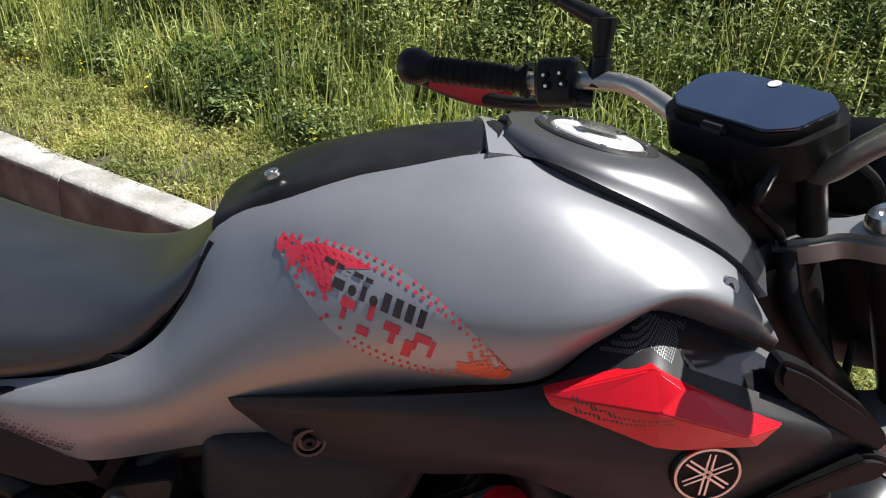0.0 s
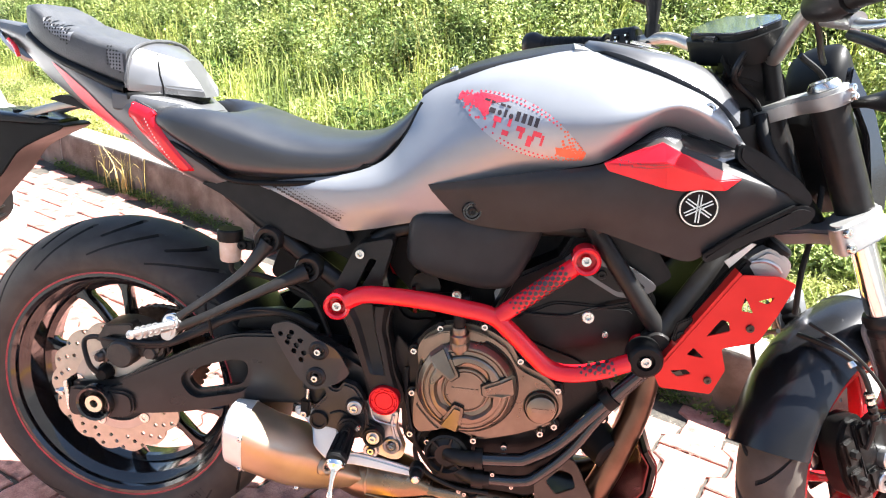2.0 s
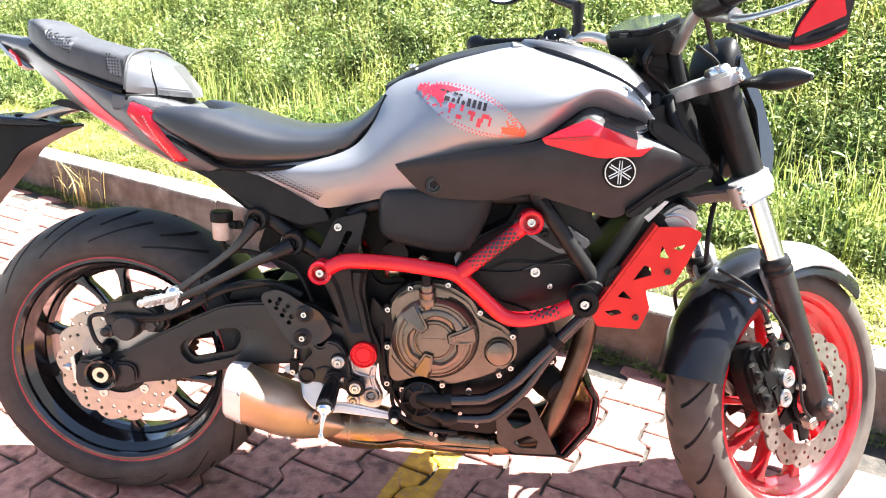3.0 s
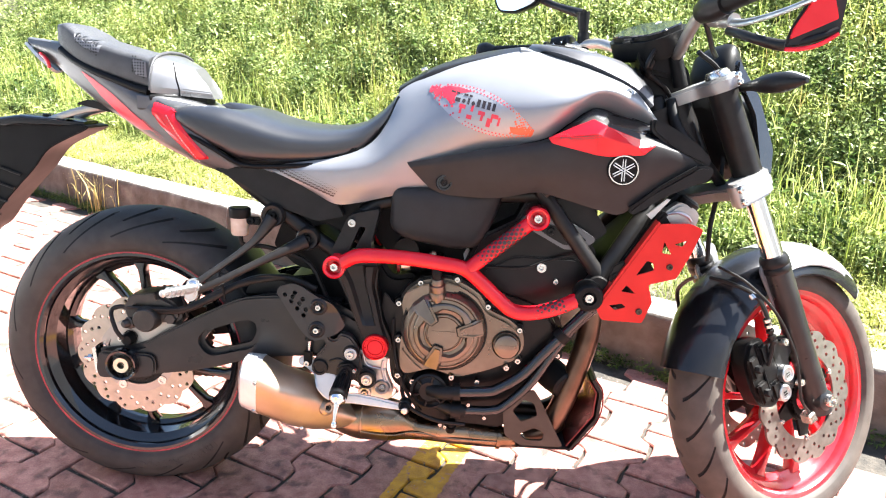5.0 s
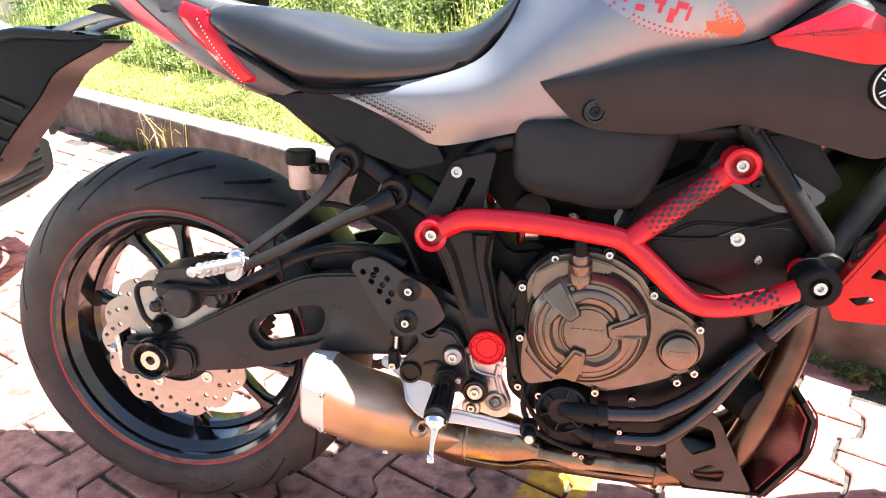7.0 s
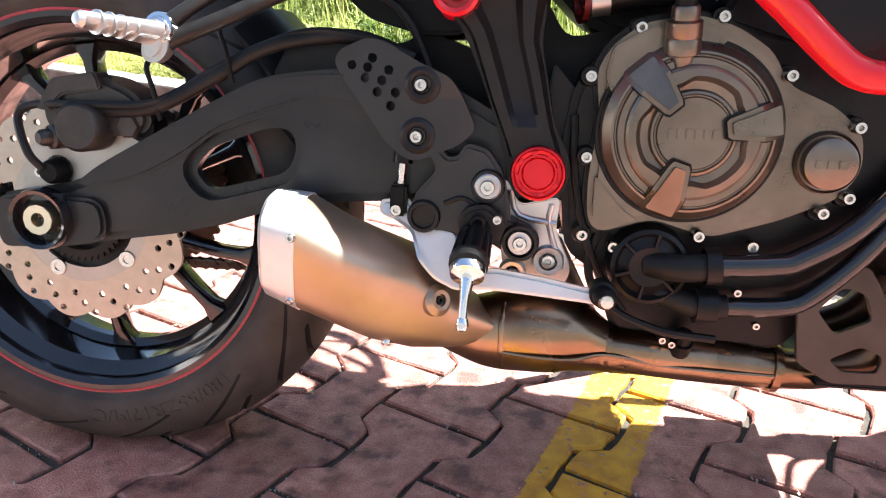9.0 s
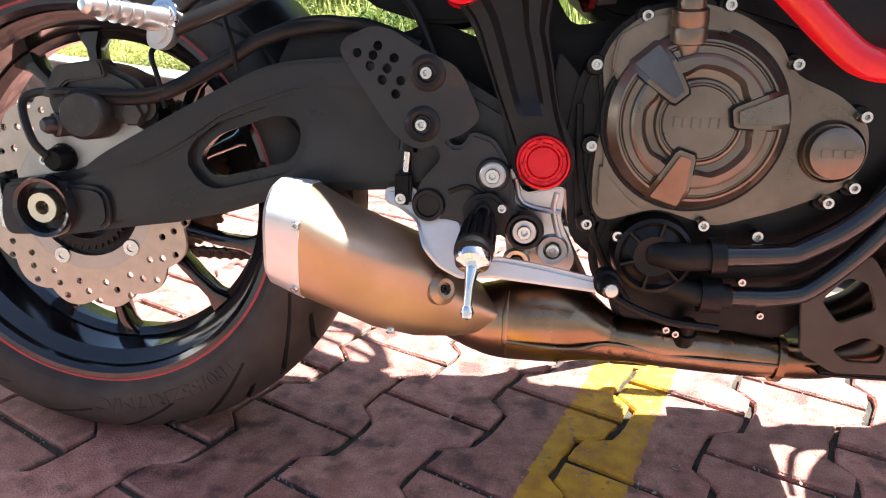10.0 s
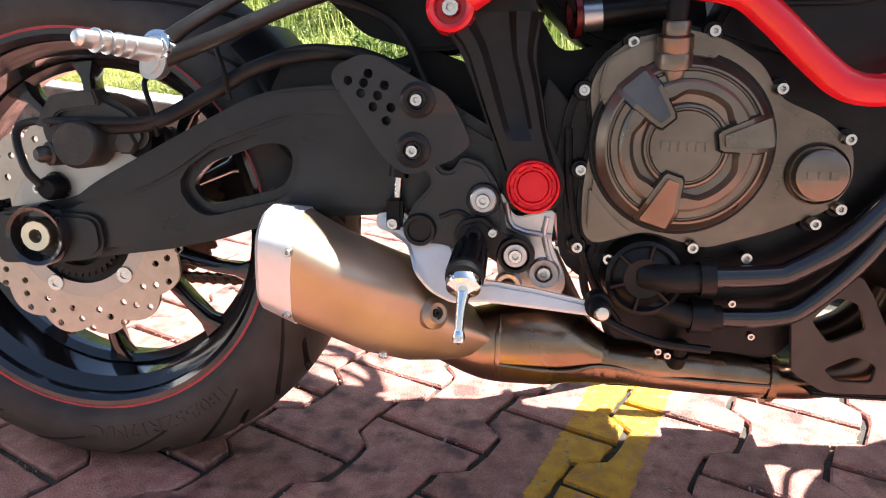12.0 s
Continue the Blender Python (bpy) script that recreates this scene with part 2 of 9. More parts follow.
mirror.node_tree.nodes["Principled BSDF"].inputs["Roughness"].default_value = 0.02
mirror.node_tree.nodes["Principled BSDF"].inputs["Base Color"].default_value = (0.85, 0.88, 0.9, 1)
M["mirror"] = mirror

# paving blocks: each block has a shade of its own
pm = mat("red_concrete_paver", (0.255, 0.1, 0.08), (0.4, 0.2, 0.158), 0.62, 0.0, 34, 0.0022, 330, dirt=(0.105, 0.045, 0.038), dirt_scale=19, dirt_amount=0.9)
n_, l_ = pm.node_tree.nodes, pm.node_tree.links
for node in n_:
    if node.bl_idname == "ShaderNodeMapRange" and abs(node.inputs["From Min"].default_value - 0.48) < 0.001:
        node.inputs["From Min"].default_value, node.inputs["From Max"].default_value = 0.53, 0.65
info, hsv_, rng_ = n_.new("ShaderNodeObjectInfo"), n_.new("ShaderNodeHueSaturation"), n_.new("ShaderNodeMapRange")
rng_.inputs["To Min"].default_value, rng_.inputs["To Max"].default_value = 1.0, 1.36
old = n_["Principled BSDF"].inputs["Base Color"].links[0].from_socket
l_.new(info.outputs["Random"], rng_.inputs["Value"])
l_.new(rng_.outputs["Result"], hsv_.inputs["Value"])
l_.new(old, hsv_.inputs["Color"])
l_.new(hsv_.outputs["Color"], n_["Principled BSDF"].inputs["Base Color"])
M["paver"] = pm


# ---- mesh tools ----
from mathutils.bvhtree import BVHTree


def finish(bm, sharp=38):
    bm.normal_update()
    lim = radians(sharp)
    for f in bm.faces:
        f.smooth = True
    for e in bm.edges:
        if len(e.link_faces) == 2 and e.calc_face_angle(0) > lim:
            e.smooth = False
    return bm


def part(name, bm, material, parent=None, label="", sharp=38):
    """One mesh object under a thing or a part."""
    me = bpy.data.meshes.new(name)
    finish(bm, sharp).to_mesh(me)
    bm.free()
    me.materials.append(M[material] if isinstance(material, str) else material)
    ob = new(name, me)
    if parent:
        ob.parent = parent
    if label:
        tagged(ob, label)
    return ob


def thing(name, label, category, group="", m=None):
    ob = new(name)
    ob.empty_display_size = 0.1
    if m:
        ob.matrix_world = m
    return tagged(ob, label, category, group)


def catmull(pts, steps):
    """A smooth curve through points, with so many steps between two of them."""
    p = [Vector(q) for q in pts]
    p = [p[0] * 2 - p[1], *p, p[-1] * 2 - p[-2]]
    out = []
    for i in range(1, len(p) - 2):
        a, b, c, d = p[i - 1 : i + 3]
        for k in range(steps):
            t = k / steps
            out.append(0.5 * (2 * b + (c - a) * t + (2 * a - 5 * b + 4 * c - d) * t * t + (3 * b - a - 3 * c + d) * t**3))
    out.append(p[-2].copy())
    return out


def tube(pts, r, seg=14, smooth=6, radii=None, bm=None, cap=True, flat=1.0):
    """A round bar along a smooth line; radii: the radius at each point."""
    bm = bm or bmesh.new()
    line = catmull(pts, smooth) if smooth else [Vector(q) for q in pts]
    if radii:
        rs = [v.x for v in catmull([(q, 0, 0) for q in radii], smooth)] if smooth else radii
    else:
        rs = [r] * len(line)
    rings, side = [], None
    for i, q in enumerate(line):
        way = (line[min(i + 1, len(line) - 1)] - line[max(i - 1, 0)]).normalized()
        if side is None:
            side = way.orthogonal().normalized() if abs(way.y) > 0.9 else way.cross(Vector((0, 1, 0))).normalized()
        side = (side - way * side.dot(way)).normalized()
        up = way.cross(side)
        rings.append([bm.verts.new(q + rs[i] * (side * math.cos(a) + flat * up * math.sin(a))) for a in (2 * math.pi * k / seg for k in range(seg))])
    for a, b in zip(rings, rings[1:]):
        for k in range(seg):
            bm.faces.new((a[k], a[(k + 1) % seg], b[(k + 1) % seg], b[k]))
    if cap:
        bm.faces.new(rings[0][::-1])
        bm.faces.new(rings[-1])
    return bm


def lathe(profile, centre, axis=(0, 1, 0), seg=48, bm=None, closed=False):
    """Turns a profile of (radius, way along the axis) round an axis."""
    bm = bm or bmesh.new()
    axis = Vector(axis).normalized()
    u = axis.orthogonal().normalized() if abs(axis.y) < 0.99 else Vector((1, 0, 0))
    v = axis.cross(u)
    c = Vector(centre)
    rings = []
    for k in range(seg):
        a = 2 * math.pi * k / seg
        d = u * math.cos(a) + v * math.sin(a)
        rings.append([bm.verts.new(c + d * r + axis * h) for r, h in profile])
    n = len(profile)
    for k in range(seg):
        a, b = rings[k], rings[(k + 1) % seg]
        for i in range(n if closed else n - 1):
            j = (i + 1) % n
            bm.faces.new((a[i], b[i], b[j], a[j]))
    if not closed:
        for i in (0, n - 1):
            if profile[i][0] > 1e-4:
                bm.faces.new([ring[i] for ring in rings])
    bmesh.ops.remove_doubles(bm, verts=bm.verts, dist=1e-5)
    bmesh.ops.recalc_face_normals(bm, faces=bm.faces)
    return bm


def rounded(pts, r=0.008, n=3):
    """The outline with its corners cut round."""
    out = []
    m = len(pts)
    for i in range(m):
        p, a, b = (Vector(pts[j % m]) for j in (i, i - 1, i + 1))
        da, db = a - p, b - p
        ra, rb = min(r, da.length * 0.45), min(r, db.length * 0.45)
        s, e = p + da.normalized() * ra, p + db.normalized() * rb
        for k in range(n + 1):
            t = k / n
            out.append(((1 - t) ** 2 * s + 2 * t * (1 - t) * p + t * t * e))
    return [tuple(q) for q in out]


def prism(outline, y0, y1, bevel=0.003, holes=(), round_r=0.0, fy=None, bm=None, segs=2):
    """A plate or block with an outline in x and z, between two y; fy(x, z) shifts it sideways; holes go through."""
    whole = bmesh.new()
    loops = [rounded(outline, round_r) if round_r else outline, *holes]
    edges = []
    for loop in loops:
        vs = [whole.verts.new((x, 0, z)) for x, z in loop]
        edges += [whole.edges.new((vs[i], vs[(i + 1) % len(vs)])) for i in range(len(vs))]
    if holes:
        bmesh.ops.triangle_fill(whole, edges=edges, use_beauty=True)
    else:
        whole.faces.new(list(whole.verts))
    faces = list(whole.faces)
    bmesh.ops.recalc_face_normals(whole, faces=faces)
    got = bmesh.ops.extrude_face_region(whole, geom=faces)
    top = [g for g in got["geom"] if isinstance(g, bmesh.types.BMVert)]
    for v in whole.verts:
        v.co.y = y0
    for v in top:
        v.co.y = y1
    bmesh.ops.recalc_face_normals(whole, faces=whole.faces)
    if bevel:
        rim = [e for e in whole.edges if len(e.link_faces) == 2 and e.calc_face_angle(0) > radians(60) and abs(e.verts[0].co.y - e.verts[1].co.y) < 1e-6]
        bmesh.ops.bevel(whole, geom=rim, offset=bevel, segments=segs, affect="EDGES", clamp_overlap=True)
    if fy:
        for v in whole.verts:
            v.co.y += fy(v.co.x, v.co.z)
    if bm:
        me = bpy.data.meshes.new("tmp")
        whole.to_mesh(me)
        bm.from_mesh(me)
        bpy.data.meshes.remove(me)
        whole.free()
        return bm
    return whole


def block(x0, x1, y0, y1, z0, z1, bevel=0.004, m=None):
    bm = bmesh.new()
    bmesh.ops.create_cube(bm, size=1.0)
    for v in bm.verts:
        v.co = Vector((x0 + (v.co.x + 0.5) * (x1 - x0), y0 + (v.co.y + 0.5) * (y1 - y0), z0 + (v.co.z + 0.5) * (z1 - z0)))
    if bevel:
        bmesh.ops.bevel(bm, geom=bm.edges[:], offset=bevel, segments=2, affect="EDGES", clamp_overlap=True)
    if m:
        bm.transform(m)
    return bm


def grid_of(rows, nu, nv):
    """A smooth sheet through rows of control points; rows have the same number of points."""
    lines = [catmull(r, nu) for r in rows]
    return [catmull([ln[i] for ln in lines], nv) for i in range(len(lines[0]))]


def sheet(rows, nu=6, nv=4, thick=0.006, flip=False, mirror_y=False):
    """A shell through rows of control points with a thickness inwards (towards y = 0)."""
    g = grid_of(rows, nu, nv)
    bm = bmesh.new()
    s = -1 if mirror_y else 1
    out = [[bm.verts.new((p.x, p.y * s, p.z)) for p in col] for col in g]
    for a, b in zip(out, out[1:]):
        for i in range(len(a) - 1):
            bm.faces.new((a[i], a[i + 1], b[i + 1], b[i]))
    bmesh.ops.recalc_face_normals(bm, faces=bm.faces)
    mean = sum((f.normal.y * f.calc_area() for f in bm.faces))
    side = -1 if sum(v.co.y for v in bm.verts) < 0 else 1
    if mean * side < 0:
        bmesh.ops.reverse_faces(bm, faces=bm.faces)
    if thick:
        bm.normal_update()
        outer = list(bm.faces)
        rim = [e for e in bm.edges if len(e.link_faces) == 1]
        normals = {v: v.normal.copy() for v in bm.verts}
        twin = {v: bm.verts.new(v.co - normals[v] * thick) for v in list(bm.verts)}
        for f in outer:
            bm.faces.new([twin[v] for v in reversed(f.verts)])
        for e in rim:
            a, b = e.verts
            bm.faces.new((a, b, twin[b], twin[a]))
        bmesh.ops.recalc_face_normals(bm, faces=bm.faces)
    return bm


def bolt(at, r=0.007, h=0.006, axis=(0, -1, 0)):
    """A socket-head bolt."""
    return lathe([(0.0, h * 0.1), (r * 0.36, h * 0.1), (r * 0.4, h * 0.9), (r * 0.46, h), (r * 0.88, h), (r, h * 0.75), (r, 0), (r * 1.06, -0.002)], at, axis, 18)


def washer(at, r=0.012, h=0.003, axis=(0, -1, 0)):
    return lathe([(0.0, h), (r * 0.9, h), (r, h * 0.6), (r, -h)], at, axis, 24)


def loft(sections, closed_ring=True, cap=True):
    """A skin through rings of points."""
    bm = bmesh.new()
    rings = [[bm.verts.new(p) for p in s] for s in sections]
    n = len(rings[0])
    for a, b in zip(rings, rings[1:]):
        for k in range(n if closed_ring else n - 1):
            bm.faces.new((a[k], a[(k + 1) % n], b[(k + 1) % n], b[k]))
    if cap:
        bm.faces.new(rings[0][::-1])
        bm.faces.new(rings[-1])
    bmesh.ops.recalc_face_normals(bm, faces=bm.faces)
    return bm


def superring(x, cy, cz, wy, wz, n=24, power=2.6, tilt=0.0):
    """A rounded-square ring across the x way."""
    out = []
    for k in range(n):
        a = 2 * math.pi * k / n
        c, s = math.cos(a), math.sin(a)
        y = wy * math.copysign(abs(c) ** (2 / power), c)
        z = wz * math.copysign(abs(s) ** (2 / power), s)
        out.append((x + tilt * z, cy + y, cz + z))
    return out


def circle(cx, cz, r, n=16, wave=0.0, lobes=0):
    return [(cx + (r + wave * math.cos(lobes * a)) * math.cos(a), cz + (r + wave * math.cos(lobes * a)) * math.sin(a)) for a in (2 * math.pi * k / n for k in range(n))]


def tree_of(ob):
    bm = bmesh.new()
    bm.from_mesh(ob.data)
    t = BVHTree.FromBMesh(bm)
    bm.free()
    return t


def on_skin(tree, x, z):
    """The place and the outward direction of a shell's right side at x and z."""
    at, way = tree.ray_cast(Vector((x, -0.6, z)), Vector((0, 1, 0)))[:2]
    return at, (way if way.y < 0 else -way)


# world-wide stains on the paving, and the worn yellow bay line
geo_ = n_.new("ShaderNodeNewGeometry")
for node in list(n_):
    if node.bl_idname == "ShaderNodeTexCoord":
        for lk in list(node.outputs["Object"].links):
            l_.new(geo_.outputs["Position"], lk.to_socket)
sep = n_.new("ShaderNodeVectorMath")
sep.operation = "DOT_PRODUCT"
LINE_A = radians(70.5)
sep.inputs[1].default_value = (math.sin(LINE_A), -math.cos(LINE_A), 0)
l_.new(geo_.outputs["Position"], sep.inputs[0])
edge_noise = n_.new("ShaderNodeTexNoise")
edge_noise.inputs["Scale"].default_value, edge_noise.inputs["Detail"].default_value = 60, 5
l_.new(geo_.outputs["Position"], edge_noise.inputs["Vector"])


def math_node(op, a, b, clamp=False):
    q = n_.new("ShaderNodeMath")
    q.operation, q.use_clamp = op, clamp
    for s_, v_ in zip(q.inputs, (a, b)):
        if isinstance(v_, (int, float)):
            s_.default_value = v_
        else:
            l_.new(v_, s_)
    return q.outputs[0]


# coarse sand in the blocks' faces
speck = n_.new("ShaderNodeTexNoise")
speck.inputs["Scale"].default_value, speck.inputs["Detail"].default_value = 420, 3
l_.new(geo_.outputs["Position"], speck.inputs["Vector"])
sand = math_node("ADD", math_node("MULTIPLY", speck.outputs["Fac"], 1.3), 0.35)
l_.new(math_node("MULTIPLY", rng_.outputs["Result"], sand), hsv_.inputs["Value"])

off_ = math_node("ABSOLUTE", math_node("SUBTRACT", sep.outputs["Value"], 0.587), 0)
wob = math_node("MULTIPLY", math_node("SUBTRACT", edge_noise.outputs["Fac"], 0.5), 0.02)
inside = math_node("MULTIPLY", math_node("SUBTRACT", 0.0595, math_node("ADD", off_, wob)), 400, True)
wear = math_node("MULTIPLY", math_node("SUBTRACT", 0.7, edge_noise.outputs["Fac"]), 9, True)
mask = math_node("MULTIPLY", inside, wear)
mx_ = n_.new("ShaderNodeMix")
mx_.data_type = "RGBA"
l_.new(mask, mx_.inputs["Factor"])
l_.new(hsv_.outputs["Color"], mx_.inputs["A"])
paint = n_.new("ShaderNodeTexNoise")
paint.inputs["Scale"].default_value, paint.inputs["Detail"].default_value = 28, 7
l_.new(geo_.outputs["Position"], paint.inputs["Vector"])
tone = n_.new("ShaderNodeValToRGB")
tone.color_ramp.elements[0].position, tone.color_ramp.elements[1].position = 0.36, 0.62
tone.color_ramp.elements[0].color, tone.color_ramp.elements[1].color = (0.44, 0.2, 0.02, 1), (0.66, 0.345, 0.022, 1)
l_.new(paint.outputs["Fac"], tone.inputs["Fac"])
l_.new(tone.outputs["Color"], mx_.inputs["B"])
l_.new(mx_.outputs["Result"], n_["Principled BSDF"].inputs["Base Color"])


# ---- ground, kerb and bank ----
KERB = Vector((1.16, 0.72, 0))
KDIR = Vector((-math.sin(radians(60)), 0.5, 0))  # along the kerb, away to the rear
KOUT = Vector((0.5, math.sin(radians(60)), 0))  # across it, towards the bank
KERB_H, KERB_W = 0.2, 0.15


def on_kerb(a, d, z=0.0):
    return KERB + KDIR * a + KOUT * d + Vector((0, 0, z))


def bank_height(d, a=0.0):
    """The height of the soil at a distance behind the kerb's face."""
    if d < 0.1:
        return -0.06
    rise = max(0.0, d - 0.75)
    return 0.165 + min(2.9, 0.06 * min(rise, 0.6) + 0.62 * max(0.0, rise - 0.45) ** 1.08) + 0.03 * noise.noise(Vector((a * 1.3, d * 1.3, 0)))


bm = bmesh.new()
ds = [-900, -200, -40, -10, -4, -1, 0.09, 0.11] + [0.2 + 0.2 * k for k in range(34)] + [8, 10, 20, 80, 900]
aa = [-900, -200, -50, -15, -9] + [-6 + 0.3 * k for k in range(41)] + [9, 15, 50, 200, 900]
gridv = [[bm.verts.new(on_kerb(a, d, bank_height(d, a))) for a in aa] for d in ds]
for p, q in zip(gridv, gridv[1:]):
    for k in range(len(aa) - 1):
        bm.faces.new((p[k], p[k + 1], q[k + 1], q[k]))
bmesh.ops.recalc_face_normals(bm, faces=bm.faces)
if sum(f.normal.z for f in bm.faces) < 0:
    bmesh.ops.reverse_faces(bm, faces=bm.faces)
ground = part("ground", bm, "soil", sharp=80)
tagged(ground, "dry brown soil bank rising behind the concrete kerb", "ground", kind="structure")

# unseen wall added behind the camera, to block sky light and deepen the shade
bm = block(-11, 12, -6.3, -6.0, -0.05, 3.4, 0.02)
wall = part("wall_south", bm, "plaster")
tagged(wall, "unseen grey wall added behind the camera to deepen the shade", "wall", kind="structure")

# unseen grey ground added beyond the paved strip for neutral bounce light
bm = bmesh.new()
vs = [bm.verts.new(on_kerb(a, d, -0.004)) for a, d in ((-40, -2.25), (40, -2.25), (40, -40), (-40, -40))]
f = bm.faces.new(vs)
if f.normal.z < 0:
    f.normal_flip()
got = bmesh.ops.extrude_face_region(bm, geom=[f])
for g in got["geom"]:
    if isinstance(g, bmesh.types.BMVert):
        g.co.z -= 0.04
bmesh.ops.recalc_face_normals(bm, faces=bm.faces)
road = part("road", bm, "bounceground")
tagged(road, "unseen grey asphalt ground added beside the paved strip for neutral bounce", "road", kind="structure")

# bed of the paving, with dark joint sand
bm = bmesh.new()
vs = [bm.verts.new(on_kerb(a, d, -0.009)) for a, d in ((-7, -0.002), (7, -0.002), (7, -2.25), (-7, -2.25))]
f = bm.faces.new(vs)
if f.normal.z < 0:
    f.normal_flip()
got = bmesh.ops.extrude_face_region(bm, geom=[f])
for g in got["geom"]:
    if isinstance(g, bmesh.types.BMVert):
        g.co.z -= 0.04
bmesh.ops.recalc_face_normals(bm, faces=bm.faces)
pavement = part("pavement", bm, "joint")
tagged(pavement, "red interlocking concrete block paving with dark sandy joints", "pavement", kind="structure")

kerb = tagged(new("kerb"), "weathered grey concrete kerb along the grass bank", "kerb", kind="structure")
rk = random.Random(4)


def kerb_stone(length, seed):
    """A kerb stone with a rounded, chipped upper edge, along x, its face at y = 0."""
    prof = [(0, -0.05), (0, 0.03), (0, 0.08), (0, 0.13), (0, 0.165), (0.002, 0.182), (0.008, 0.193), (0.018, 0.199), (0.035, 0.2), (0.07, 0.2), (0.11, 0.2), (0.138, 0.198), (0.147, 0.192), (KERB_W, 0.18), (KERB_W, -0.05)]
    secs = []
    steps = 44
    for k in range(steps + 1):
        x = 0.003 + (length - 0.006) * k / steps
        end = min(k, steps - k)
        ring = []
        for y, z in prof:
            q = Vector((x, y, z))
            rough = 0.0025 * noise.noise(q * 6 + Vector((seed * 70, 0, 0))) + 0.0016 * noise.noise(q * 33 + Vector((0, seed * 90, 0)))
            chip = max(0.0, noise.noise(Vector((x * 14, seed * 50, 0))) - 0.25) * 0.018 if 0.15 < z and y < 0.03 else 0.0
            chip += 0.004 if end == 0 and z > 0.15 else 0.0
            ring.append((x, y + rough + chip, z + rough * 0.7 - chip * 0.8))
        secs.append(ring)
    return loft(secs)


a = -6.2
while a < 7:
    ln = rk.choice((0.78, 0.8, 0.82))
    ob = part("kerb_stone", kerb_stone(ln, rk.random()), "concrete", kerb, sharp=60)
    # The faces towards the paving get a stained concrete with their shade painted in.
    ob.data.materials.append(M["shadedface"])
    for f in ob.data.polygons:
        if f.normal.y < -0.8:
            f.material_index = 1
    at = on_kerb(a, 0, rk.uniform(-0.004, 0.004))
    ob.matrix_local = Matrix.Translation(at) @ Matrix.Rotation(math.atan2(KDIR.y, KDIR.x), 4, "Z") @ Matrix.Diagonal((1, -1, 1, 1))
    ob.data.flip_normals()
    a += ln


# ---- the motorcycle ----
# Built upright: x ahead from the rear contact, y to its left, z up; then leaned on its stand.
LEAN = -5.7
bike = thing("motorcycle", "matt grey and red motorcycle leaning on its stand on paving", "motorcycle", m=pose(0, 0, 0, LEAN, 0, 0))


def P(name, bm, material, parent=bike, label="", sharp=38):
    return part(name, bm, material, parent, label, sharp)


def bolts(places, parent, r=0.006, h=0.006, material="bolt", axis=(0, -1, 0), name="bolt"):
    for at in places:
        P(name, bolt(at, r, h, axis), material, parent)


RAKE, STEER = radians(23.8), radians(32.5)
S_AXIS, S_FOOT = Vector((-math.sin(RAKE), 0, math.cos(RAKE))), Vector((1.5053, 0, 0))
TURN_FORK = Matrix.Translation(S_FOOT) @ Matrix.Rotation(STEER, 4, S_AXIS) @ Matrix.Translation(-S_FOOT)


def tyre_mesh(R, rim_r, half, rim_half, groove, lean, seg):
    """A tyre about the y way with cut grooves; groove(angle, s) is the depth where a groove runs (s from -1 to 1 across), lean(q) the turn by which the mesh follows the grooves."""
    bm = bmesh.new()
    prof = []
    n = 84
    for k in range(n + 1):
        s = -1 + 2 * k / n
        a = s * radians(108)
        y = half * math.sin(a)
        drop = (1 - math.cos(a)) / 1.309 * (R - rim_r - 0.012)
        prof.append((R - drop, y, s))
    prof = [(rim_r + 0.002, -rim_half + 0.004, -9)] + prof + [(rim_r + 0.002, rim_half - 0.004, 9)]
    rings = []
    for k in range(seg):
        t = 2 * math.pi * k / seg
        ring = []
        for r, y, s in prof:
            if abs(s) < 0.8:
                r = r - groove(t, s)
            g = t + lean(min(abs(s), 0.8))
            ring.append(bm.verts.new((r * math.cos(g), y, r * math.sin(g))))
        rings.append(ring)
    for k in range(seg):
        a, b = rings[k], rings[(k + 1) % seg]
        for i in range(len(prof) - 1):
            f = bm.faces.new((a[i], b[i], b[i + 1], a[i + 1]))
            mid, s = 2 * math.pi * (k + 0.5) / seg, (prof[i][2] + prof[i + 1][2]) / 2
            # Groove faces take a darker rubber that paints in the recess shade.
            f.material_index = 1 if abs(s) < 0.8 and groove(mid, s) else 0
    bmesh.ops.recalc_face_normals(bm, faces=bm.faces)
    return bm


def rear_groove(t, s):
    q = abs(s)
    d = 0.0
    for lo, hi, shift in ((0.06, 0.46, 0.0), (0.26, 0.74, 0.5)):
        u = (t * 15 / (2 * math.pi) + shift + (0.5 if s > 0 else 0)) % 1.0
        if lo < q < hi and abs(u - 0.5) < 0.036:
            d = 0.006
    return d


def front_groove(t, s):
    q = abs(s)
    u = (t * 22 / (2 * math.pi) + (0.5 if s > 0 else 0)) % 1.0
    return 0.004 if 0.1 < q < 0.62 and abs(u - 0.5) < 0.036 else 0.0


